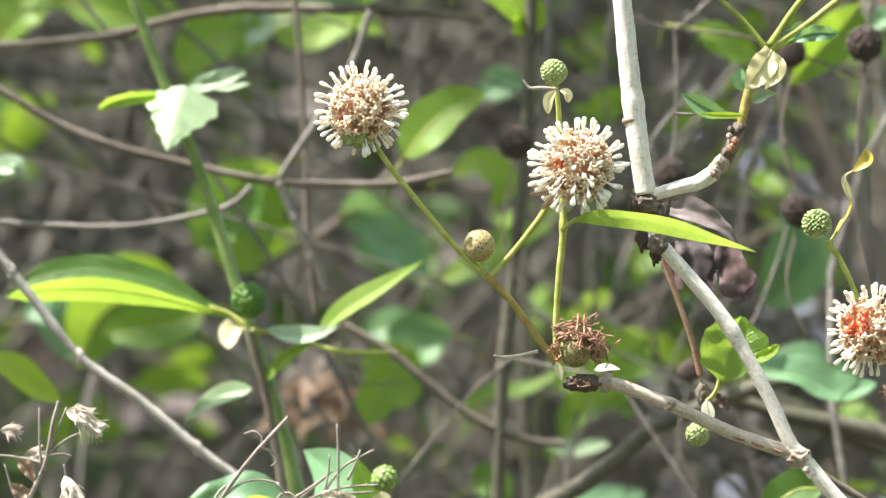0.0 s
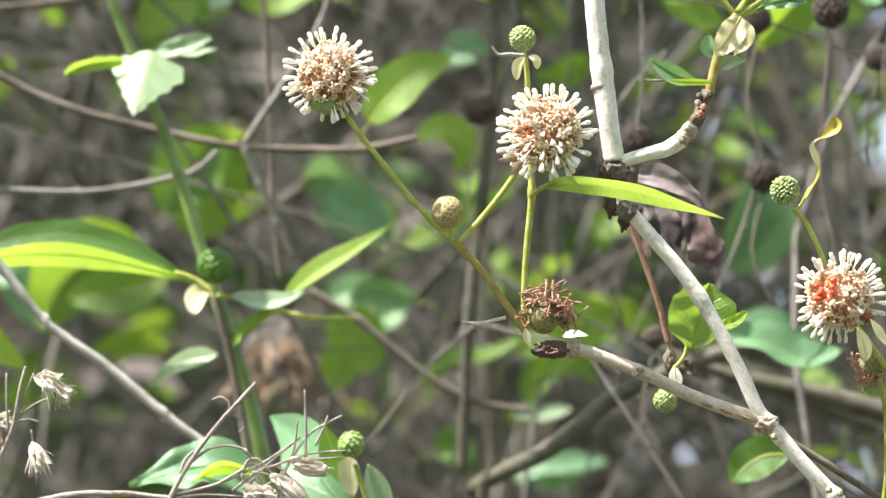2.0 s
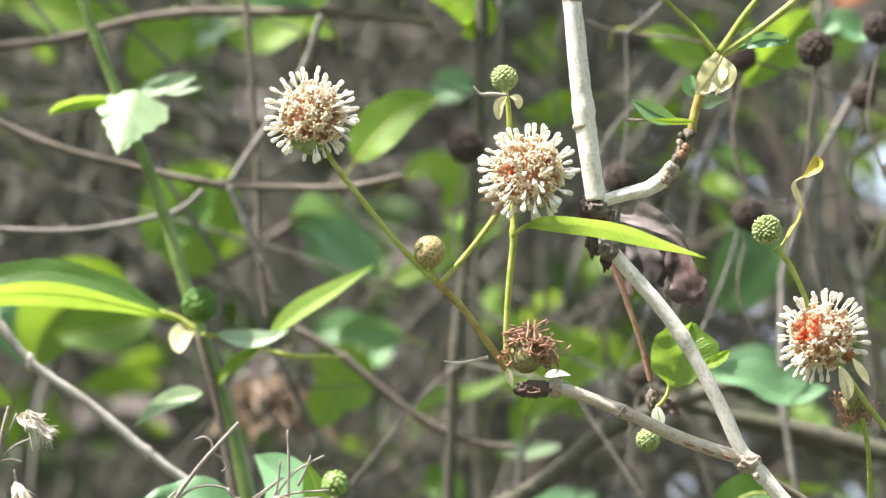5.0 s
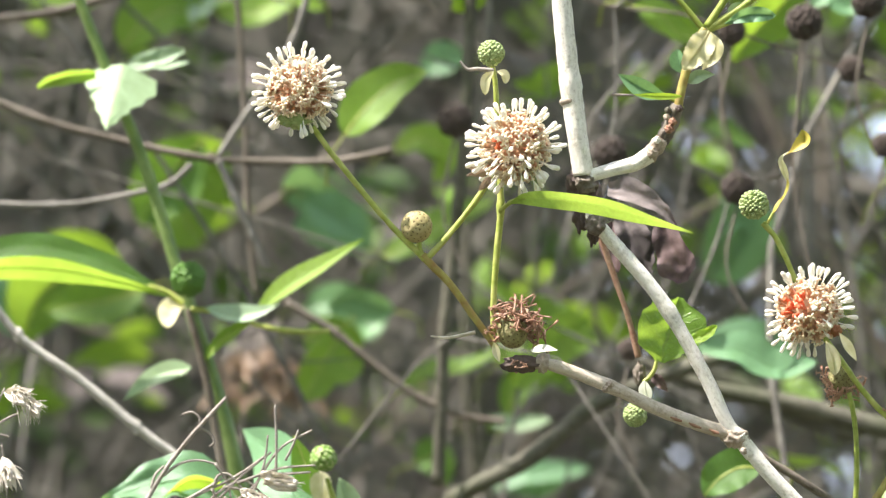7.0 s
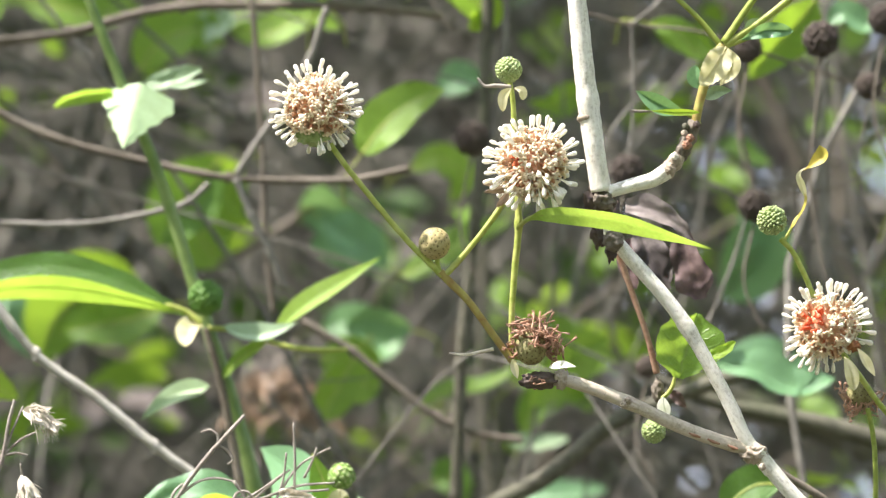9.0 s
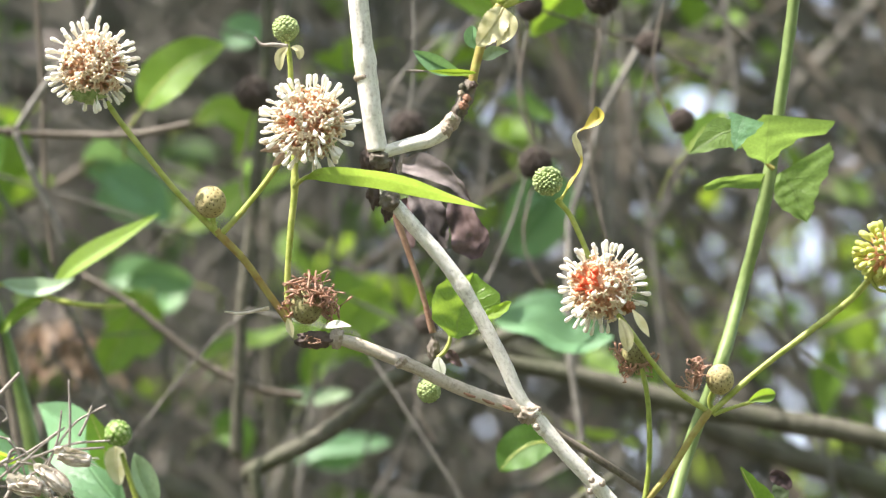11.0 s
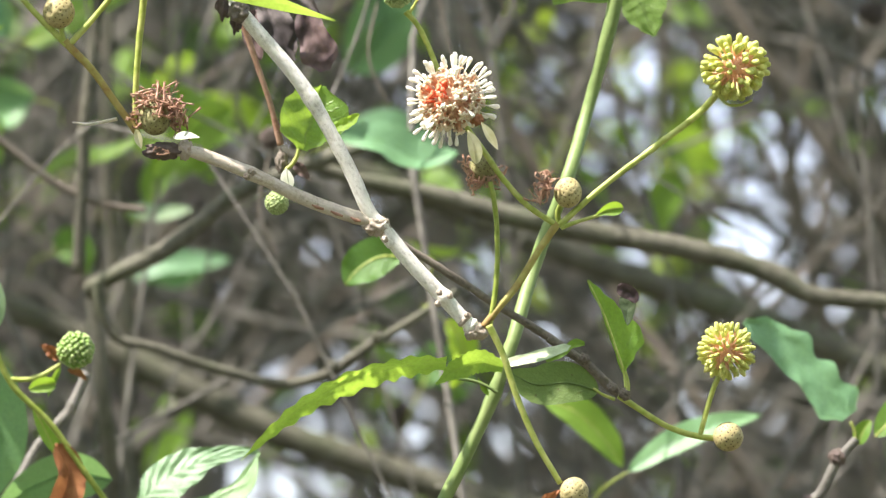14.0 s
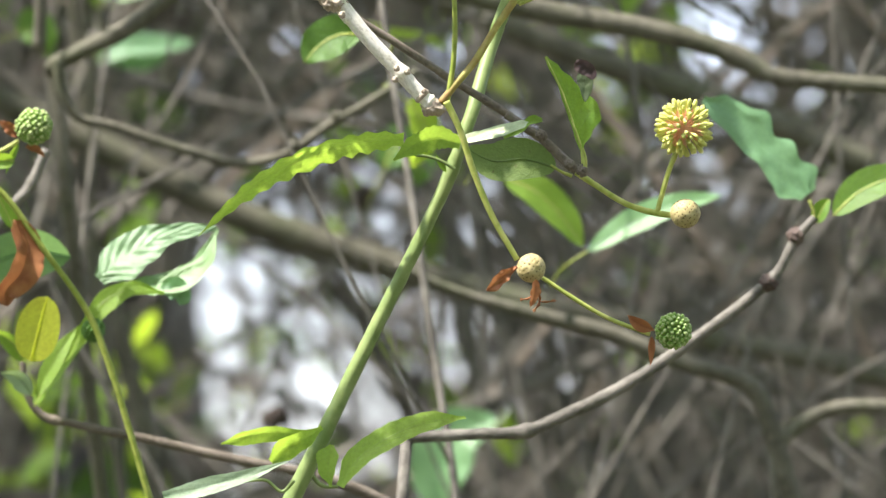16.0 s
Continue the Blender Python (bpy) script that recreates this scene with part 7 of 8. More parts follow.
# leaves on shoots behind
for pts, w, m, ro in (
    ([(-0.0146, 1.8644, 1.9465), (-0.0083, 1.8630, 1.9549), (0.0034, 1.8612, 1.9653), (0.0165, 1.8604, 1.9705)], 0.01947, LEAF_FRESH, 20), ([(0.0169, 2.2570, 2.0482), (0.0272, 2.2561, 2.0533), (0.0375, 2.2561, 2.0533)], 0.01797, LEAF_BLUE, 20),
    ([(0.0142, 1.8862, 2.0162), (0.0250, 1.8869, 2.0120), (0.0325, 1.8879, 2.0056), (0.0260, 1.8890, 1.9993)], 0.01722, LEAF_YELLOW, 30), ([(-0.1139, 2.1747, 1.9343), (-0.1311, 2.1730, 1.9440), (-0.1483, 2.1747, 1.9343), (-0.1581, 2.1783, 1.9125)], 0.04174, LEAF_FRESH, 15),
    ([(-0.0729, 2.2625, 2.0153), (-0.0883, 2.2646, 2.0026), (-0.0909, 2.2680, 1.9824), (-0.0806, 2.2701, 1.9697)], 0.04620, LEAF_FRESH, 25), ([(-0.0062, 2.2701, 1.9697), (-0.0216, 2.2680, 1.9824), (-0.0370, 2.2659, 1.9950), (-0.0472, 2.2663, 1.9925)], 0.03337, LEAF_BLUE, 20),
    ([(-0.1655, 2.1520, 2.0699), (-0.1483, 2.1528, 2.0650), (-0.1286, 2.1532, 2.0626), (-0.1164, 2.1520, 2.0699)], 0.02210, LEAF_FRESH, 20), ([(-0.1925, 2.1552, 2.0505), (-0.1851, 2.1528, 2.0650), (-0.1777, 2.1516, 2.0723), (-0.1704, 2.1503, 2.0796)], 0.02946, LEAF_FRESH, 20),
    ([(-0.1139, 2.1572, 2.0384), (-0.1041, 2.1552, 2.0505), (-0.0894, 2.1544, 2.0554), (-0.0771, 2.1556, 2.0481)], 0.02701, LEAF_FRESH, 20), ([(-0.0894, 2.1560, 2.0457), (-0.0845, 2.1544, 2.0554), (-0.0771, 2.1538, 2.0590), (-0.0746, 2.1528, 2.0650)], 0.01473, LEAF_WAXY, 20),
    ([(-0.0746, 2.1544, 2.0554), (-0.0599, 2.1548, 2.0529), (-0.0403, 2.1536, 2.0602), (-0.0255, 2.1544, 2.0554)], 0.01719, LEAF_FRESH, 30), ([(-0.0311, 1.8873, 2.0095), (-0.0419, 1.8862, 2.0158), (-0.0548, 1.8845, 2.0264), (-0.0634, 1.8830, 2.0349)], 0.02045, LEAF_BLUE, 20),
    ([(-0.0311, 1.8873, 2.0095), (-0.0268, 1.8855, 2.0201), (-0.0161, 1.8841, 2.0286), (0.0011, 1.8823, 2.0392)], 0.01937, LEAF_FRESH, 25), ([(-0.0075, 1.8848, 2.0243), (0.0098, 1.8850, 2.0233), (0.0227, 1.8866, 2.0137), (0.0313, 1.8887, 2.0010)], 0.01937, LEAF_YELLOW, 30),
    ([(-0.1743, 1.8769, 1.8714), (-0.1617, 1.8773, 1.8693), (-0.1511, 1.8787, 1.8610), (-0.1430, 1.8794, 1.8568)], 0.01269, LEAF_YELLOW, 30), ([(-0.1910, 2.2735, 1.9495), (-0.1781, 2.2727, 1.9545), (-0.1704, 2.2752, 1.9394), (-0.1602, 2.2769, 1.9292)], 0.02310, LEAF_BLUE, 20),
    ([(-0.0354, 2.1779, 1.9149), (-0.0255, 2.1783, 1.9125), (-0.0157, 2.1799, 1.9028), (-0.0096, 2.1803, 1.9004)], 0.02701, LEAF_FRESH, 20), ([(-0.0370, 2.2748, 1.9419), (-0.0216, 2.2743, 1.9444), (-0.0087, 2.2760, 1.9343), (0.0015, 2.2752, 1.9394)], 0.02053, LEAF_BLUE, 20),
    ([(0.0492, 2.2295, 1.9097), (0.0643, 2.2274, 1.9221), (0.0768, 2.2274, 1.9221), (0.0944, 2.2278, 1.9196)], 0.03515, LEAF_FRESH, 25), ([(0.0542, 2.2332, 1.8874), (0.0593, 2.2311, 1.8998), (0.0743, 2.2299, 1.9072), (0.0844, 2.2315, 1.8973)], 0.01758, LEAF_FRESH, 25),
    ([(0.0432, 2.1838, 1.8798), (0.0579, 2.1842, 1.8774), (0.0727, 2.1838, 1.8798)], 0.00884, LEAF_WAXY, 30), ([(0.0039, 2.1819, 1.8907), (0.0187, 2.1803, 1.9004), (0.0358, 2.1799, 1.9028), (0.0506, 2.1787, 1.9101)], 0.00982, LEAF_FRESH, 40),
    ([(-0.0010, 2.2710, 1.9647), (0.0144, 2.2697, 1.9723), (0.0298, 2.2680, 1.9824), (0.0503, 2.2667, 1.9900)], 0.01797, LEAF_FRESH, 30), ([(0.0933, 1.8563, 1.9945), (0.1028, 1.8567, 1.9924), (0.1113, 1.8581, 1.9841), (0.1166, 1.8583, 1.9830)], 0.01058, LEAF_FRESH, 25),
    ([(0.1584, 1.8872, 2.0099), (0.1520, 1.8887, 2.0014), (0.1434, 1.8901, 1.9929), (0.1326, 1.8922, 1.9802)], 0.01937, LEAF_FRESH, 20), ([(0.1530, 2.2676, 1.9849), (0.1632, 2.2684, 1.9799), (0.1581, 2.2710, 1.9647), (0.1453, 2.2727, 1.9545)], 0.02823, LEAF_BLUE, 20),
    ([(0.1135, 1.8121, 1.8589), (0.1299, 1.8123, 1.8579), (0.1421, 1.8133, 1.8519), (0.1574, 1.8130, 1.8539)], 0.01634, LEAF_BLUE, 35), ([(0.0862, 2.2570, 2.0482), (0.0760, 2.2574, 2.0457), (0.0683, 2.2582, 2.0406), (0.0580, 2.2578, 2.0431)], 0.01540, LEAF_FRESH, 20),
    ([(0.1427, 2.2612, 2.0229), (0.1530, 2.2612, 2.0229), (0.1607, 2.2621, 2.0178), (0.1684, 2.2625, 2.0153)], 0.00924, LEAF_FRESH, 20), ([(0.0041, 2.2629, 2.0128), (0.0169, 2.2621, 2.0178), (0.0272, 2.2633, 2.0102), (0.0221, 2.2654, 1.9976)], 0.01540, LEAF_FRESH, 20),
    ([(0.1274, 1.6880, 1.8009), (0.1198, 1.6880, 1.8008), (0.1122, 1.6887, 1.7964), (0.1081, 1.6896, 1.7914)], 0.01478, LEAF_MID, -12), ([(0.1887, 1.8277, 1.7657), (0.1991, 1.8284, 1.7617), (0.2117, 1.8303, 1.7505), (0.2185, 1.8319, 1.7408)], 0.01307, LEAF_FRESH, 20),
    ([(0.2163, 1.7991, 1.7368), (0.2305, 1.7976, 1.7458), (0.2467, 1.7964, 1.7529), (0.2646, 1.7957, 1.7570)], 0.01083, LEAF_BLUE, 30), ([(0.1983, 2.2212, 1.6559), (0.1993, 2.2183, 1.6732), (0.2067, 2.2159, 1.6880), (0.2240, 2.2146, 1.6954)], 0.02946, LEAF_BLUE, 20),
    ([(0.1731, 2.1966, 1.8032), (0.1780, 2.1950, 1.8130), (0.1879, 2.1962, 1.8057), (0.1868, 2.1978, 1.7959)], 0.01964, LEAF_FRESH, 20), ([(0.1586, 1.8889, 1.8000), (0.1629, 1.8896, 1.7958), (0.1651, 1.8914, 1.7853), (0.1588, 1.8931, 1.7748)], 0.01269, LEAF_YELLOW, 30),
    ([(0.0526, 2.4874, 1.8829), (0.0665, 2.4863, 1.8899), (0.0860, 2.4860, 1.8914), (0.1013, 2.4858, 1.8929)], 0.01283, LEAF_BLUE, 30), ([(0.0554, 2.4870, 1.8857), (0.0777, 2.4874, 1.8831), (0.0888, 2.4865, 1.8886)], 0.01116, LEAF_BLUE, 30),
    ([(0.0133, 2.2864, 1.8724), (0.0209, 2.2860, 1.8750), (0.0286, 2.2881, 1.8624)], 0.01797, LEAF_MID, 20), ([(0.1626, 2.1860, 1.8664), (0.1774, 2.1868, 1.8616), (0.1923, 2.1872, 1.8593), (0.1998, 2.1880, 1.8545)], 0.00540, LEAF_YELLOW, 40),
    ([(0.1360, 2.1789, 1.9089), (0.1556, 2.1781, 1.9138), (0.1704, 2.1793, 1.9065), (0.1864, 2.1801, 1.9016)], 0.02111, LEAF_BLUE, 30), ([(0.1897, 1.8669, 1.9316), (0.1950, 1.8658, 1.9378), (0.2046, 1.8644, 1.9462)], 0.01269, LEAF_FRESH, 20),
    ([(0.1628, 1.8887, 2.0010), (0.1693, 1.8880, 2.0053), (0.1779, 1.8887, 2.0010), (0.1844, 1.8876, 2.0074)], 0.01076, LEAF_BLUE, 20), ([(0.1549, 2.2657, 1.9962), (0.1600, 2.2670, 1.9886), (0.1523, 2.2699, 1.9709), (0.1446, 2.2720, 1.9582)], 0.02310, LEAF_BLUE, 20),
    ([(-0.1662, 1.7998, 1.9324), (-0.1601, 1.8000, 1.9314), (-0.1540, 1.7999, 1.9320), (-0.1622, 1.8012, 1.9244)], 0.00817, LEAF_WAXY, 25), ([(0.2072, 2.3478, 2.1111), (0.2180, 2.3461, 2.1217), (0.2314, 2.3452, 2.1270), (0.2395, 2.3461, 2.1217)], 0.02946, DRY_RUST, 20),
    ([(0.0839, 2.0500, 1.9044), (0.0734, 2.0500, 1.8978), (0.0618, 2.0500, 1.8862), (0.0525, 2.0500, 1.8757)], 0.01922, LEAF_LIME, 10),
    ([(-0.0183, 2.1000, 1.9052), (-0.0254, 2.1000, 1.8933), (-0.0308, 2.1000, 1.8826), (-0.0337, 2.1000, 1.8767)], 0.01734, LEAF_FRESH, 10),
    ([(0.0042, 2.1200, 1.9178), (-0.0054, 2.1200, 1.9202), (-0.0161, 2.1200, 1.9214), (-0.0245, 2.1200, 1.9178)], 0.01372, LEAF_BLUE, 15),
    ([(-0.1024, 2.1500, 1.9322), (-0.1169, 2.1500, 1.9274), (-0.1314, 2.1500, 1.9249), (-0.1459, 2.1500, 1.9225)], 0.02207, LEAF_FRESH, -10),
    ([(-0.0355, 2.2000, 1.9801), (-0.0255, 2.2000, 1.9738), (-0.0155, 2.2000, 1.9674), (-0.0081, 2.2000, 1.9599)], 0.02062, LEAF_BLUE, 15),
    ([(-0.0804, 2.2000, 2.0055), (-0.0927, 2.2000, 1.9928), (-0.1014, 2.2000, 1.9802), (-0.1075, 2.2000, 1.9676)], 0.03192, LEAF_MID, 10),
    ([(0.1273, 2.0000, 2.0125), (0.1182, 2.0000, 2.0172), (0.1092, 2.0000, 2.0207), (0.1019, 2.0000, 2.0242)], 0.01161, LEAF_FRESH, 15),
    ([(0.1682, 2.0500, 2.0433), (0.1622, 2.0500, 2.0347), (0.1574, 2.0500, 2.0264), (0.1538, 2.0500, 2.0192)], 0.01510, LEAF_LIME, 15),
):
    if pts[0][1] > 2.05:
        m = LEAF_MID if m is LEAF_FRESH and pts[0][0] > 0.1 else m
    root = thing("background_leaf", Vector(pts[0]), "green leaf on a shoot in the thicket behind the flowers", "leaf", "leaves behind")
    leaf(root, "blade", pts, w, m, roll=ro, fold=16, wave=0.03, peak=0.45, sharp=0.75)
    a, b = Vector(pts[0]), Vector(pts[1])
    S(root, "petiole", [a + (b - a) * 0.1, a - (b - a).normalized() * 0.006, a - (b - a).normalized() * 0.012 + Vector((0, 0.03, -0.004))], [0.0008, 0.001, 0.0012], STEM_GREEN, sides=6)


# ---- the thicket ----
# openings in the thicket through which the sky shows: bearing, rise and width as seen from the clearing
OPENINGS = [(0.1177, 0.1500, 0.0040), (0.1228, 0.1443, 0.0034), (0.0957, 0.1830, 0.0045), (0.1061, 0.1819, 0.0030), (0.1011, 0.1864, 0.0036), (0.1426, 0.1198, 0.0040), (0.1535, 0.1307, 0.0038), (0.1499, 0.1215, 0.0042), (0.1627, 0.1118, 0.0034), (0.1220, 0.1116, 0.0026), (0.0466, 0.0699, 0.0095), (0.0388, 0.0631, 0.0060), (0.0540, 0.0600, 0.0090), (0.0499, 0.0464, 0.0090), (0.0633, 0.0510, 0.0090), (0.0668, 0.0620, 0.0055), (0.0785, 0.0491, 0.0050), (0.0332, 0.0497, 0.0040), (0.0096, 0.0368, 0.0045), (0.0899, 0.0628, 0.0040), (0.1301, 0.1019, 0.0028), (0.1346, 0.1387, 0.0028), (0.1245, 0.1536, 0.0026)]


def crosses(line, share=1.0):
    """Whether a stem runs across one of the openings."""
    for i in range(len(line) - 1):
        p, q = line[i], line[i + 1]
        if abs(p.z - 1.9) > 2.2:
            continue
        for k in (0.0, 0.33, 0.67):
            v = p.lerp(q, k)
            x, z = v.x / v.y, (v.z - 1.6) / v.y
            for a, e, r in OPENINGS:
                if (x - a) ** 2 + (z - e) ** 2 < (r * share) ** 2:
                    return True
    return False


def thicket(name, label, seed, count, near, far, x_range, z_range, thick, material, slant, spread, clear, airy=1.0, free=False):
    """Many bent stems of a far thicket, each running from the ground up past eye height."""
    rng = random.Random(seed)
    bm = bmesh.new()
    for k in range(count):
        y = rng.uniform(near, far)
        a = rng.uniform(*x_range)
        if rng.random() > (1.0 if a < 0.03 else clear if a < 0.085 else 1.0 if a < 0.12 else airy):
            continue
        x = a * y
        r = rng.uniform(*thick)
        lean = rng.gauss(slant, spread)
        z1 = rng.uniform(*z_range)
        x -= lean * 0.9
        p, heading = Vector((x, y, ground_height(x, y) - 0.05)), Vector((lean, 0, 1)).normalized()
        pts = [p.copy()]
        while p.z < z1 + 1.0 and len(pts) < 40:
            heading = (heading + Vector((rng.gauss(0, 0.3), rng.gauss(0, 0.08), rng.gauss(0, 0.16)))).normalized()
            heading.z = max(heading.z, 0.12)
            heading.y -= (p.y - y) * 0.25
            p = p + heading * 0.15
            pts.append(p.copy())
        if len(pts) < 8:
            continue
        line, share = smooth_line(pts, 3)
        if not free and y > 2.4 and crosses(line, 1.12 if a < 0.09 else 1.0) and (a < 0.09 or rng.random() < 0.8):
            continue
        tube_into(bm, line, [r * (1.15 - 0.6 * s) for s in share], 5)
        for q in range(rng.randint(3, 8)):
            i = rng.randint(8, len(line) - 3)
            d = Vector((rng.gauss(0, 1), rng.gauss(0, 0.3), rng.gauss(0.3, 0.7))).normalized()
            L = rng.uniform(0.15, 0.6)
            sub, ss = smooth_line([line[i], line[i] + d * L * 0.5 + Vector((0, 0, rng.gauss(0, 0.06))), line[i] + d * L + Vector((rng.gauss(0, 0.08), 0, rng.gauss(0, 0.1)))], 4)
            if not free and y > 2.4 and crosses(sub, 0.9) and rng.random() < 0.8:
                continue
            tube_into(bm, sub, [r * 0.45 * (1.1 - 0.7 * s) for s in ss], 4)
    me = bpy.data.meshes.new(name)
    me.materials.append(material)
    bm.to_mesh(me)
    bm.free()
    me.polygons.foreach_set("use_smooth", [True] * len(me.polygons))
    return tagged(new(name, me), label, "thicket", kind="stuff")


def tangle(name, label, seed, count, near, far, x_range, z_range, thick, material, ways, free=False, apart=True):
    """Long bowed branches that cross each other at all angles and end in the ground."""
    rng = random.Random(seed)
    joined = None if apart else bmesh.new()
    for k in range(count):
        y = rng.uniform(near, far)
        a, e = rng.uniform(*x_range), rng.uniform(*z_range)
        if a < 0.02 and rng.random() < 0.6:
            continue
        mean, wide = rng.choice(ways)
        angle = radians(rng.gauss(mean, wide))
        r, turn = rng.uniform(*thick), rng.gauss(0, 0.05)
        halves = []
        for sign in (-1, 1):
            p, h, half = Vector((a * y, y, 1.6 + e * y)), angle, []
            for q in range(22):
                h += turn * 0.5 + rng.gauss(0, 0.07)
                p = p + Vector((math.cos(h), rng.gauss(0, 0.06), math.sin(h))) * sign * 0.018 * y
                half.append(p.copy())
            halves.append(half)
        low, high = sorted(halves, key=lambda side: side[-1].z)
        end, last = low[-1], (low[-1] - low[-3]).normalized()
        foot = end + Vector((last.x * 0.3, 0.05, 0))
        foot.z = ground_height(foot.x, foot.y) - 0.03
        pts = high[::-1] + [Vector((a * y, y, 1.6 + e * y))] + low
        line, share = smooth_line(pts[::2], 3)
        if not free and y > 2.0 and crosses(line, 1.0) and (a < 0.09 or rng.random() < 0.8):
            continue
        knob = rng.uniform(10, 25)
        leg, ss = smooth_line([end, end.lerp(foot, 0.4) + Vector((last.x * 0.1, 0, 0)), foot], 4)
        radii = [r * (0.55 + 0.5 * q) * (1 + 0.22 * max(0.0, math.sin(q * knob * 3)) ** 8) for q in share] + [r * (1.05 + 0.3 * q) for q in ss[1:]]
        if joined is None:
            bm = bmesh.new()
            tube_into(bm, [p - foot for p in line + leg[1:]], radii, 6)
            ob = new(name, mesh_of(name, bm, [material]))
            ob.location = foot
            tagged(ob, label, "branch", "crossing thicket branches")
        else:
            tube_into(joined, line + leg[1:], radii, 6)
        for q in range(rng.randint(2, 6)):
            i = rng.randint(3, len(line) - 4)
            d = ((line[i - 2] - line[i]).normalized() + Vector((rng.gauss(0, 0.7), rng.gauss(0, 0.2), rng.gauss(0.2, 0.7)))).normalized()
            L = rng.uniform(0.03, 0.12) * y
            side, ss = smooth_line([line[i], line[i] + d * L * 0.5 + Vector((0, 0, rng.gauss(0, 0.02) * y)), line[i] + d * L + Vector((rng.gauss(0, 0.02) * y, 0, rng.gauss(0, 0.03) * y))], 4)
            if not (free or y < 2.0 or not crosses(side, 0.9)):
                continue
            bm = bmesh.new() if joined is None else joined
            tube_into(bm, side, [r * 0.5 * (1.1 - 0.7 * q) for q in ss], 5)
            if joined is None:
                part("side_twig", bm, material, ob)
    if joined is not None:
        tagged(new(name, mesh_of(name, joined, [material])), label, "thicket", kind="stuff")


def foliage(name, label, seed, count, near, far, x_range, z_range, size, material, keep=lambda x, z: 1.0, free=False):
    rng = random.Random(seed)
    bm = bmesh.new()
    made = 0
    while made < count:
        y = rng.uniform(near, far)
        a, e = rng.uniform(*x_range), rng.uniform(*z_range)
        if rng.random() > keep(a, e) or (not free and noise.noise(Vector((a * 26, e * 26, y * 0.8 + seed))) < -0.08):
            continue
        p = Vector((a * y, y, 1.6 + e * y))
        if p.z < ground_height(p.x, p.y) + 0.05 or (not free and crosses([p, p])):
            continue
        made += 1
        d = Vector((rng.gauss(0, 1), rng.gauss(0, 0.5), rng.gauss(-0.2, 0.7))).normalized()
        L = rng.uniform(*size)
        leaf_into(bm, [p, p + d * L * 0.5 + Vector((0, 0, L * 0.08)), p + d * L + Vector((0, 0, -L * 0.08))], L * rng.uniform(0.35, 0.55), roll=rng.uniform(-60, 60), fold=15, n=6, m=1)
    me = bpy.data.meshes.new(name)
    me.materials.append(material)
    bm.to_mesh(me)
    bm.free()
    me.polygons.foreach_set("use_smooth", [True] * len(me.polygons))
    return tagged(new(name, me), label, "foliage", kind="stuff")


thicket("thicket_stems", "sparse near tangle of thin grey brown stems", 104, 90, 2.2, 3.0, (0.07, 0.22), (1.6, 2.2), (0.0008, 0.002), BARK_FAR, 0.2, 0.6, 1.0)
thicket("thicket_stems", "tangle of thin grey brown thicket stems", 101, 360, 2.6, 4.2, (-0.12, 0.24), (1.6, 2.4), (0.001, 0.0027), BARK_FAR, 0.1, 0.8, 0.9)
thicket("thicket_stems", "dense tangle of grey brown thicket stems", 102, 620, 3.2, 6.0, (-0.16, 0.28), (1.6, 3.0), (0.002, 0.0075), BARK_FAR, 0.0, 0.8, 0.92, 0.45)
thicket("thicket_stems", "dense tangle of brown thicket stems", 103, 1200, 5.5, 10.0, (-0.2, 0.36), (1.6, 3.6), (0.004, 0.015), BARK_FAR, -0.1, 0.8, 0.92, 0.35)
thicket("thicket_stems", "dense tangle of brown thicket stems", 109, 260, 4.5, 9.0, (0.055, 0.125), (1.6, 3.2), (0.003, 0.012), BARK_FAR, 0.1, 0.8, 1.0)
thicket("thicket_stems", "grey stems before the bright sky", 110, 22, 5.5, 9.5, (0.022, 0.085), (1.6, 3.2), (0.003, 0.009), BARK_FAR, 0.1, 0.5, 1.0, free=True)
FAN = ((-22, 12), (-30, 14), (35, 16), (75, 18), (100, 16), (115, 12), (-12, 8))
tangle("crossing_twig", "thin grey brown twig crossing close behind the bush", 105, 44, 1.95, 2.5, (0.0, 0.22), (0.0, 0.24), (0.0006, 0.0016), BARK_FAR, FAN)
tangle("crossing_twig", "bowed grey brown twig of the thicket", 106, 150, 2.4, 4.0, (-0.1, 0.24), (-0.02, 0.26), (0.001, 0.0036), BARK_FAR, FAN)
tangle("thicket_branches", "crossing grey brown branches deep in the thicket", 107, 220, 3.8, 7.5, (-0.1, 0.26), (-0.02, 0.26), (0.003, 0.011), BARK_FAR, FAN, apart=False)
tangle("crossing_twig", "bare dark twig before the bright sky", 108, 30, 3.0, 6.0, (0.03, 0.085), (0.03, 0.085), (0.0008, 0.0022), BARK_FAR, ((100, 20), (115, 15), (70, 15), (40, 10)), True)
tangle("crossing_branch", "steep dark brown branch of the thicket", 140, 34, 2.5, 3.8, (0.095, 0.23), (0.03, 0.22), (0.0014, 0.0042), BARK_BROWN, ((68, 12), (112, 14), (52, 10)))
tangle("crossing_branch", "low bowed brown branch of the thicket", 141, 22, 2.4, 3.6, (-0.06, 0.1), (0.06, 0.22), (0.0012, 0.0038), BARK_BROWN, ((152, 14), (24, 12), (75, 16)))
foliage("thicket_leaves", "small leaves before the bright sky", 116, 34, 5.0, 10.0, (0.028, 0.09), (0.03, 0.085), (0.03, 0.06), LEAF_MID, free=True)
# These two take a yellower material than their neighbours, imitating sunlight on them.
foliage("thicket_leaves", "sunlit small leaves before the bright sky", 117, 26, 4.0, 9.0, (0.028, 0.09), (0.03, 0.085), (0.03, 0.06), LEAF_YELLOW, free=True)
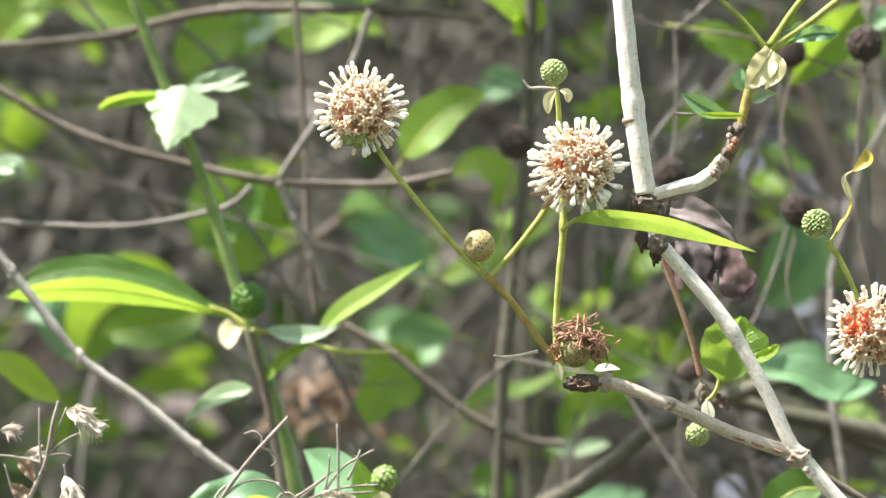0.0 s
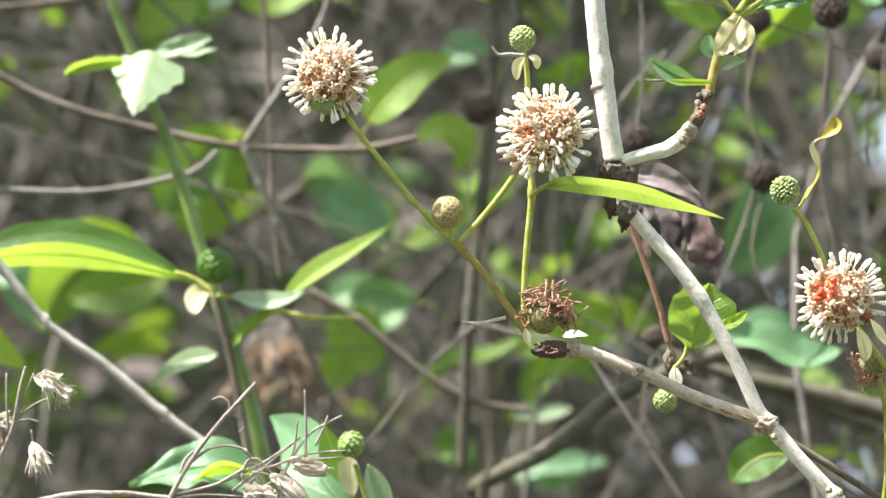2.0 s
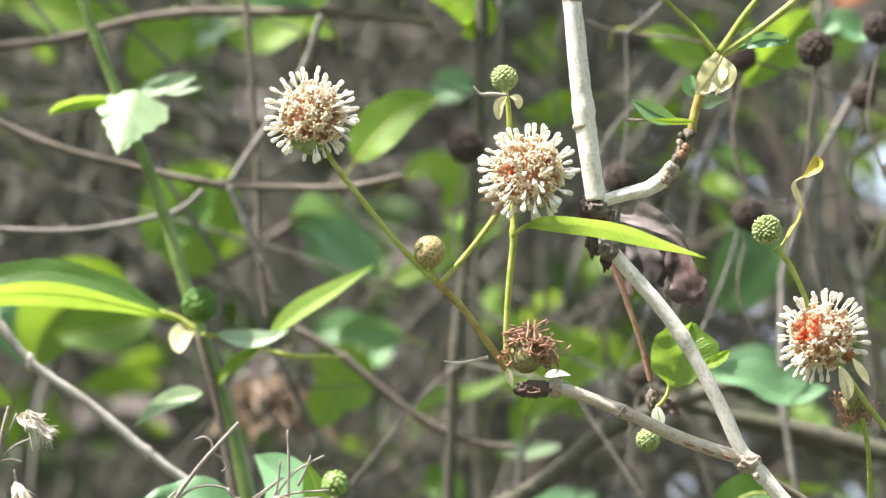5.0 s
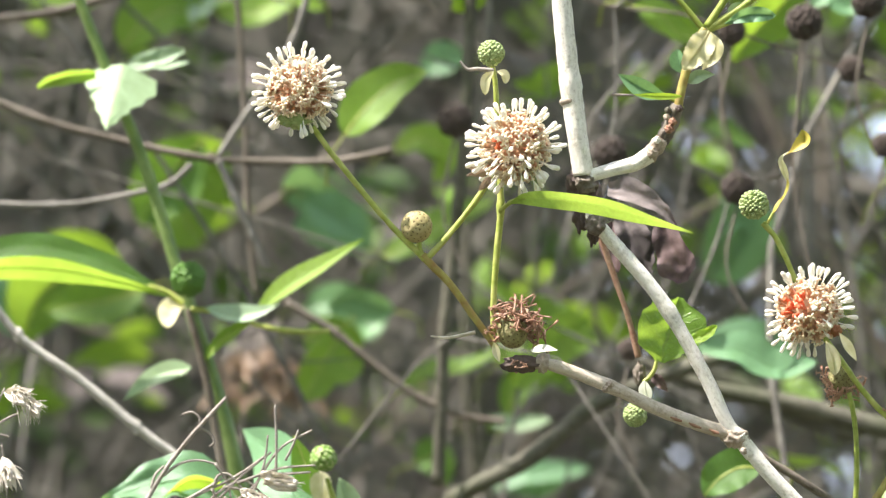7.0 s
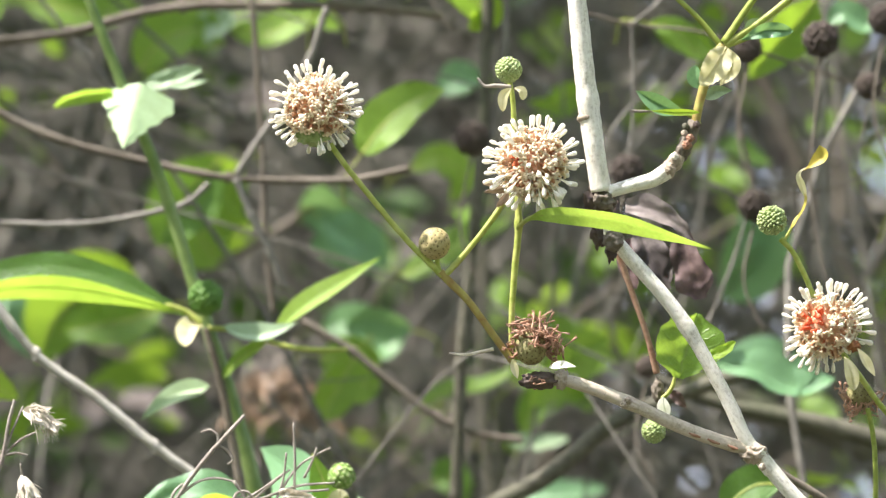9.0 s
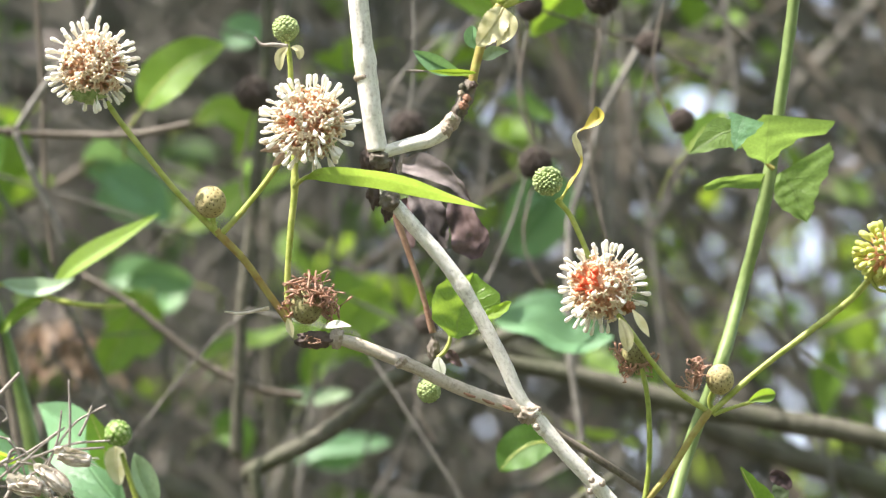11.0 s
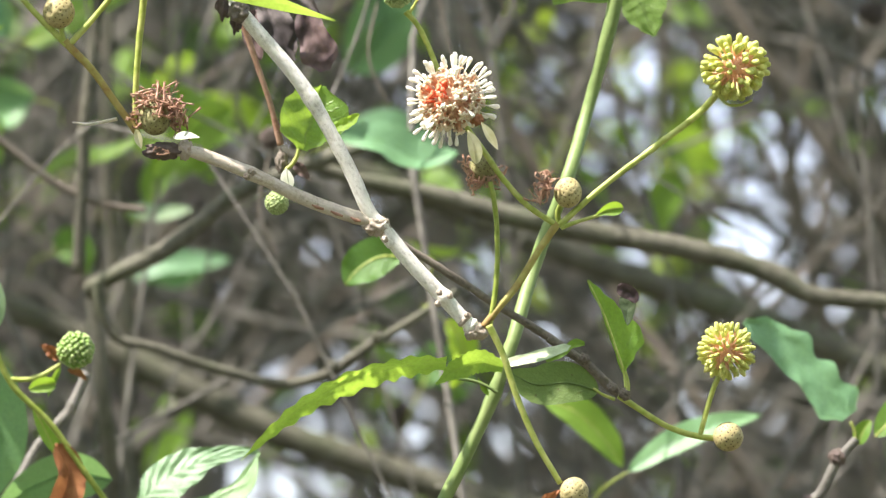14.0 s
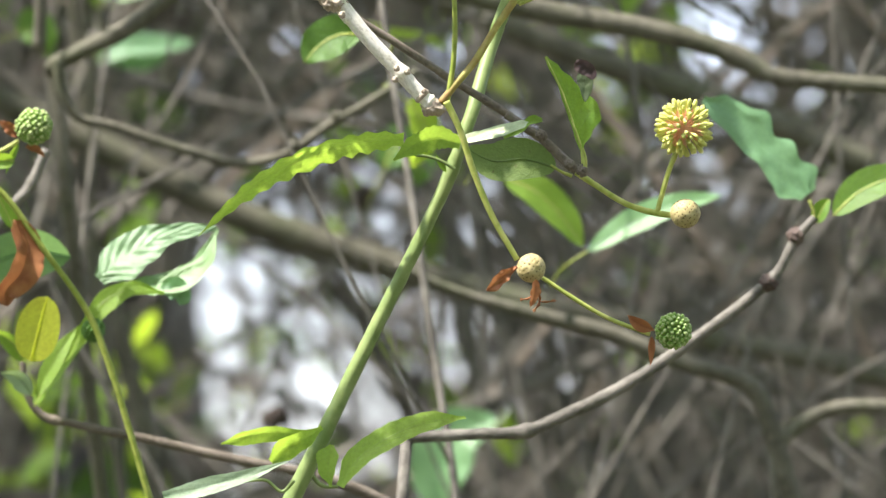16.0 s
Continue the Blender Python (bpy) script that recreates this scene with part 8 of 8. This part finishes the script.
foliage("thicket_leaves", "sunlit small leaves low in the thicket", 118, 26, 2.6, 4.5, (0.0, 0.036), (0.026, 0.062), (0.02, 0.035), LEAF_YELLOW, free=True)
foliage("thicket_leaves", "sunlit leaves high in the thicket", 119, 90, 2.5, 5.0, (0.02, 0.14), (0.12, 0.22), (0.022, 0.045), LEAF_FRESH)
foliage("thicket_leaves", "scattered green leaves of the thicket", 111, 130, 2.5, 4.0, (-0.12, 0.24), (-0.02, 0.24), (0.03, 0.06), LEAF_FRESH, lambda a, e: 0.9 if a < 0.035 else 0.15)
foliage("thicket_leaves", "scattered dull green leaves of the thicket", 112, 420, 3.5, 7.0, (-0.14, 0.28), (-0.02, 0.26), (0.04, 0.08), LEAF_MID, lambda a, e: 0.9 if a < 0.035 else 0.2)
foliage("thicket_leaves", "brown dead leaves caught in the thicket", 113, 300, 3.0, 7.0, (-0.14, 0.28), (-0.02, 0.26), (0.03, 0.07), DRY_DARK, lambda a, e: 0.9 if a < 0.035 else 0.2)

# Sun on these far leaves is put in by their yellow green colour.
foliage("thicket_leaves", "sunlit yellow green leaves far back in the thicket", 114, 190, 4.0, 9.0, (0.08, 0.14), (0.10, 0.20), (0.035, 0.07), LEAF_YELLOW)
foliage("thicket_leaves", "sunlit green leaves far back in the thicket", 115, 190, 3.6, 9.0, (0.03, 0.2), (0.02, 0.2), (0.03, 0.06), LEAF_FRESH)


def shade_canopy(seed, count):
    """Unseen leafy crowns, added over the thicket to shade it."""
    rng = random.Random(seed)
    bm = bmesh.new()
    for k in range(count):
        y = rng.uniform(1.2, 10.5)
        x = rng.uniform(-4.5, 3.0)
        z = 2.75 + 0.26 * max(0.0, y - 2) + rng.uniform(0, 1.3)
        if y < 1.86 - 0.24 * (z - 1.75) + 0.25 * noise.noise(Vector((x * 1.5, 0, 2))) or noise.noise(Vector((x * 1.3, y * 1.3, 7))) < -0.3:
            continue
        p = Vector((x, y, z))
        d = Vector((rng.gauss(0, 1), rng.gauss(0, 1), rng.gauss(-0.2, 0.5))).normalized()
        L = rng.uniform(0.10, 0.2)
        leaf_into(bm, [p, p + d * L * 0.5, p + d * L + Vector((0, 0, -L * 0.1))], L * 0.5, roll=rng.uniform(-90, 90), fold=15, n=4, m=1)
    me = bpy.data.meshes.new("canopy_leaves")
    me.materials.append(LEAF_MID)
    bm.to_mesh(me)
    bm.free()
    tagged(new("canopy_leaves", me), "unseen green crowns added to shade the thicket", "foliage", kind="stuff")


# Added out of view; its front edge leaves the flowers in the sun.
shade_canopy(120, 15000)


def unseen_woods(seed, count):
    """Unseen leafy ring round the bush's clearing, added to cut the sky's fill light."""
    rng = random.Random(seed)
    bm = bmesh.new()
    for k in range(count):
        a = rng.uniform(math.pi * 0.92, math.pi * 2.08)
        r = rng.uniform(4.5, 7.0)
        z = rng.uniform(0, 1) ** 0.8 * (6.2 + noise.noise(Vector((a * 3, 0, 0))))
        p = Vector((r * math.cos(a), r * math.sin(a), z))
        d = Vector((rng.gauss(0, 1), rng.gauss(0, 1), rng.gauss(-0.2, 0.6))).normalized()
        L = rng.uniform(0.2, 0.36)
        leaf_into(bm, [p, p + d * L * 0.5, p + d * L + Vector((0, 0, -L * 0.1))], L * 0.55, roll=rng.uniform(-90, 90), fold=15, n=4, m=1)
    me = bpy.data.meshes.new("woodland_edge")
    me.materials.append(LEAF_MID)
    bm.to_mesh(me)
    bm.free()
    tagged(new("woodland_edge", me), "unseen ring of green leaves added to cut sky light", "foliage", kind="stuff")


# Added behind the viewpoint to deepen the shade.
unseen_woods(130, 11000)
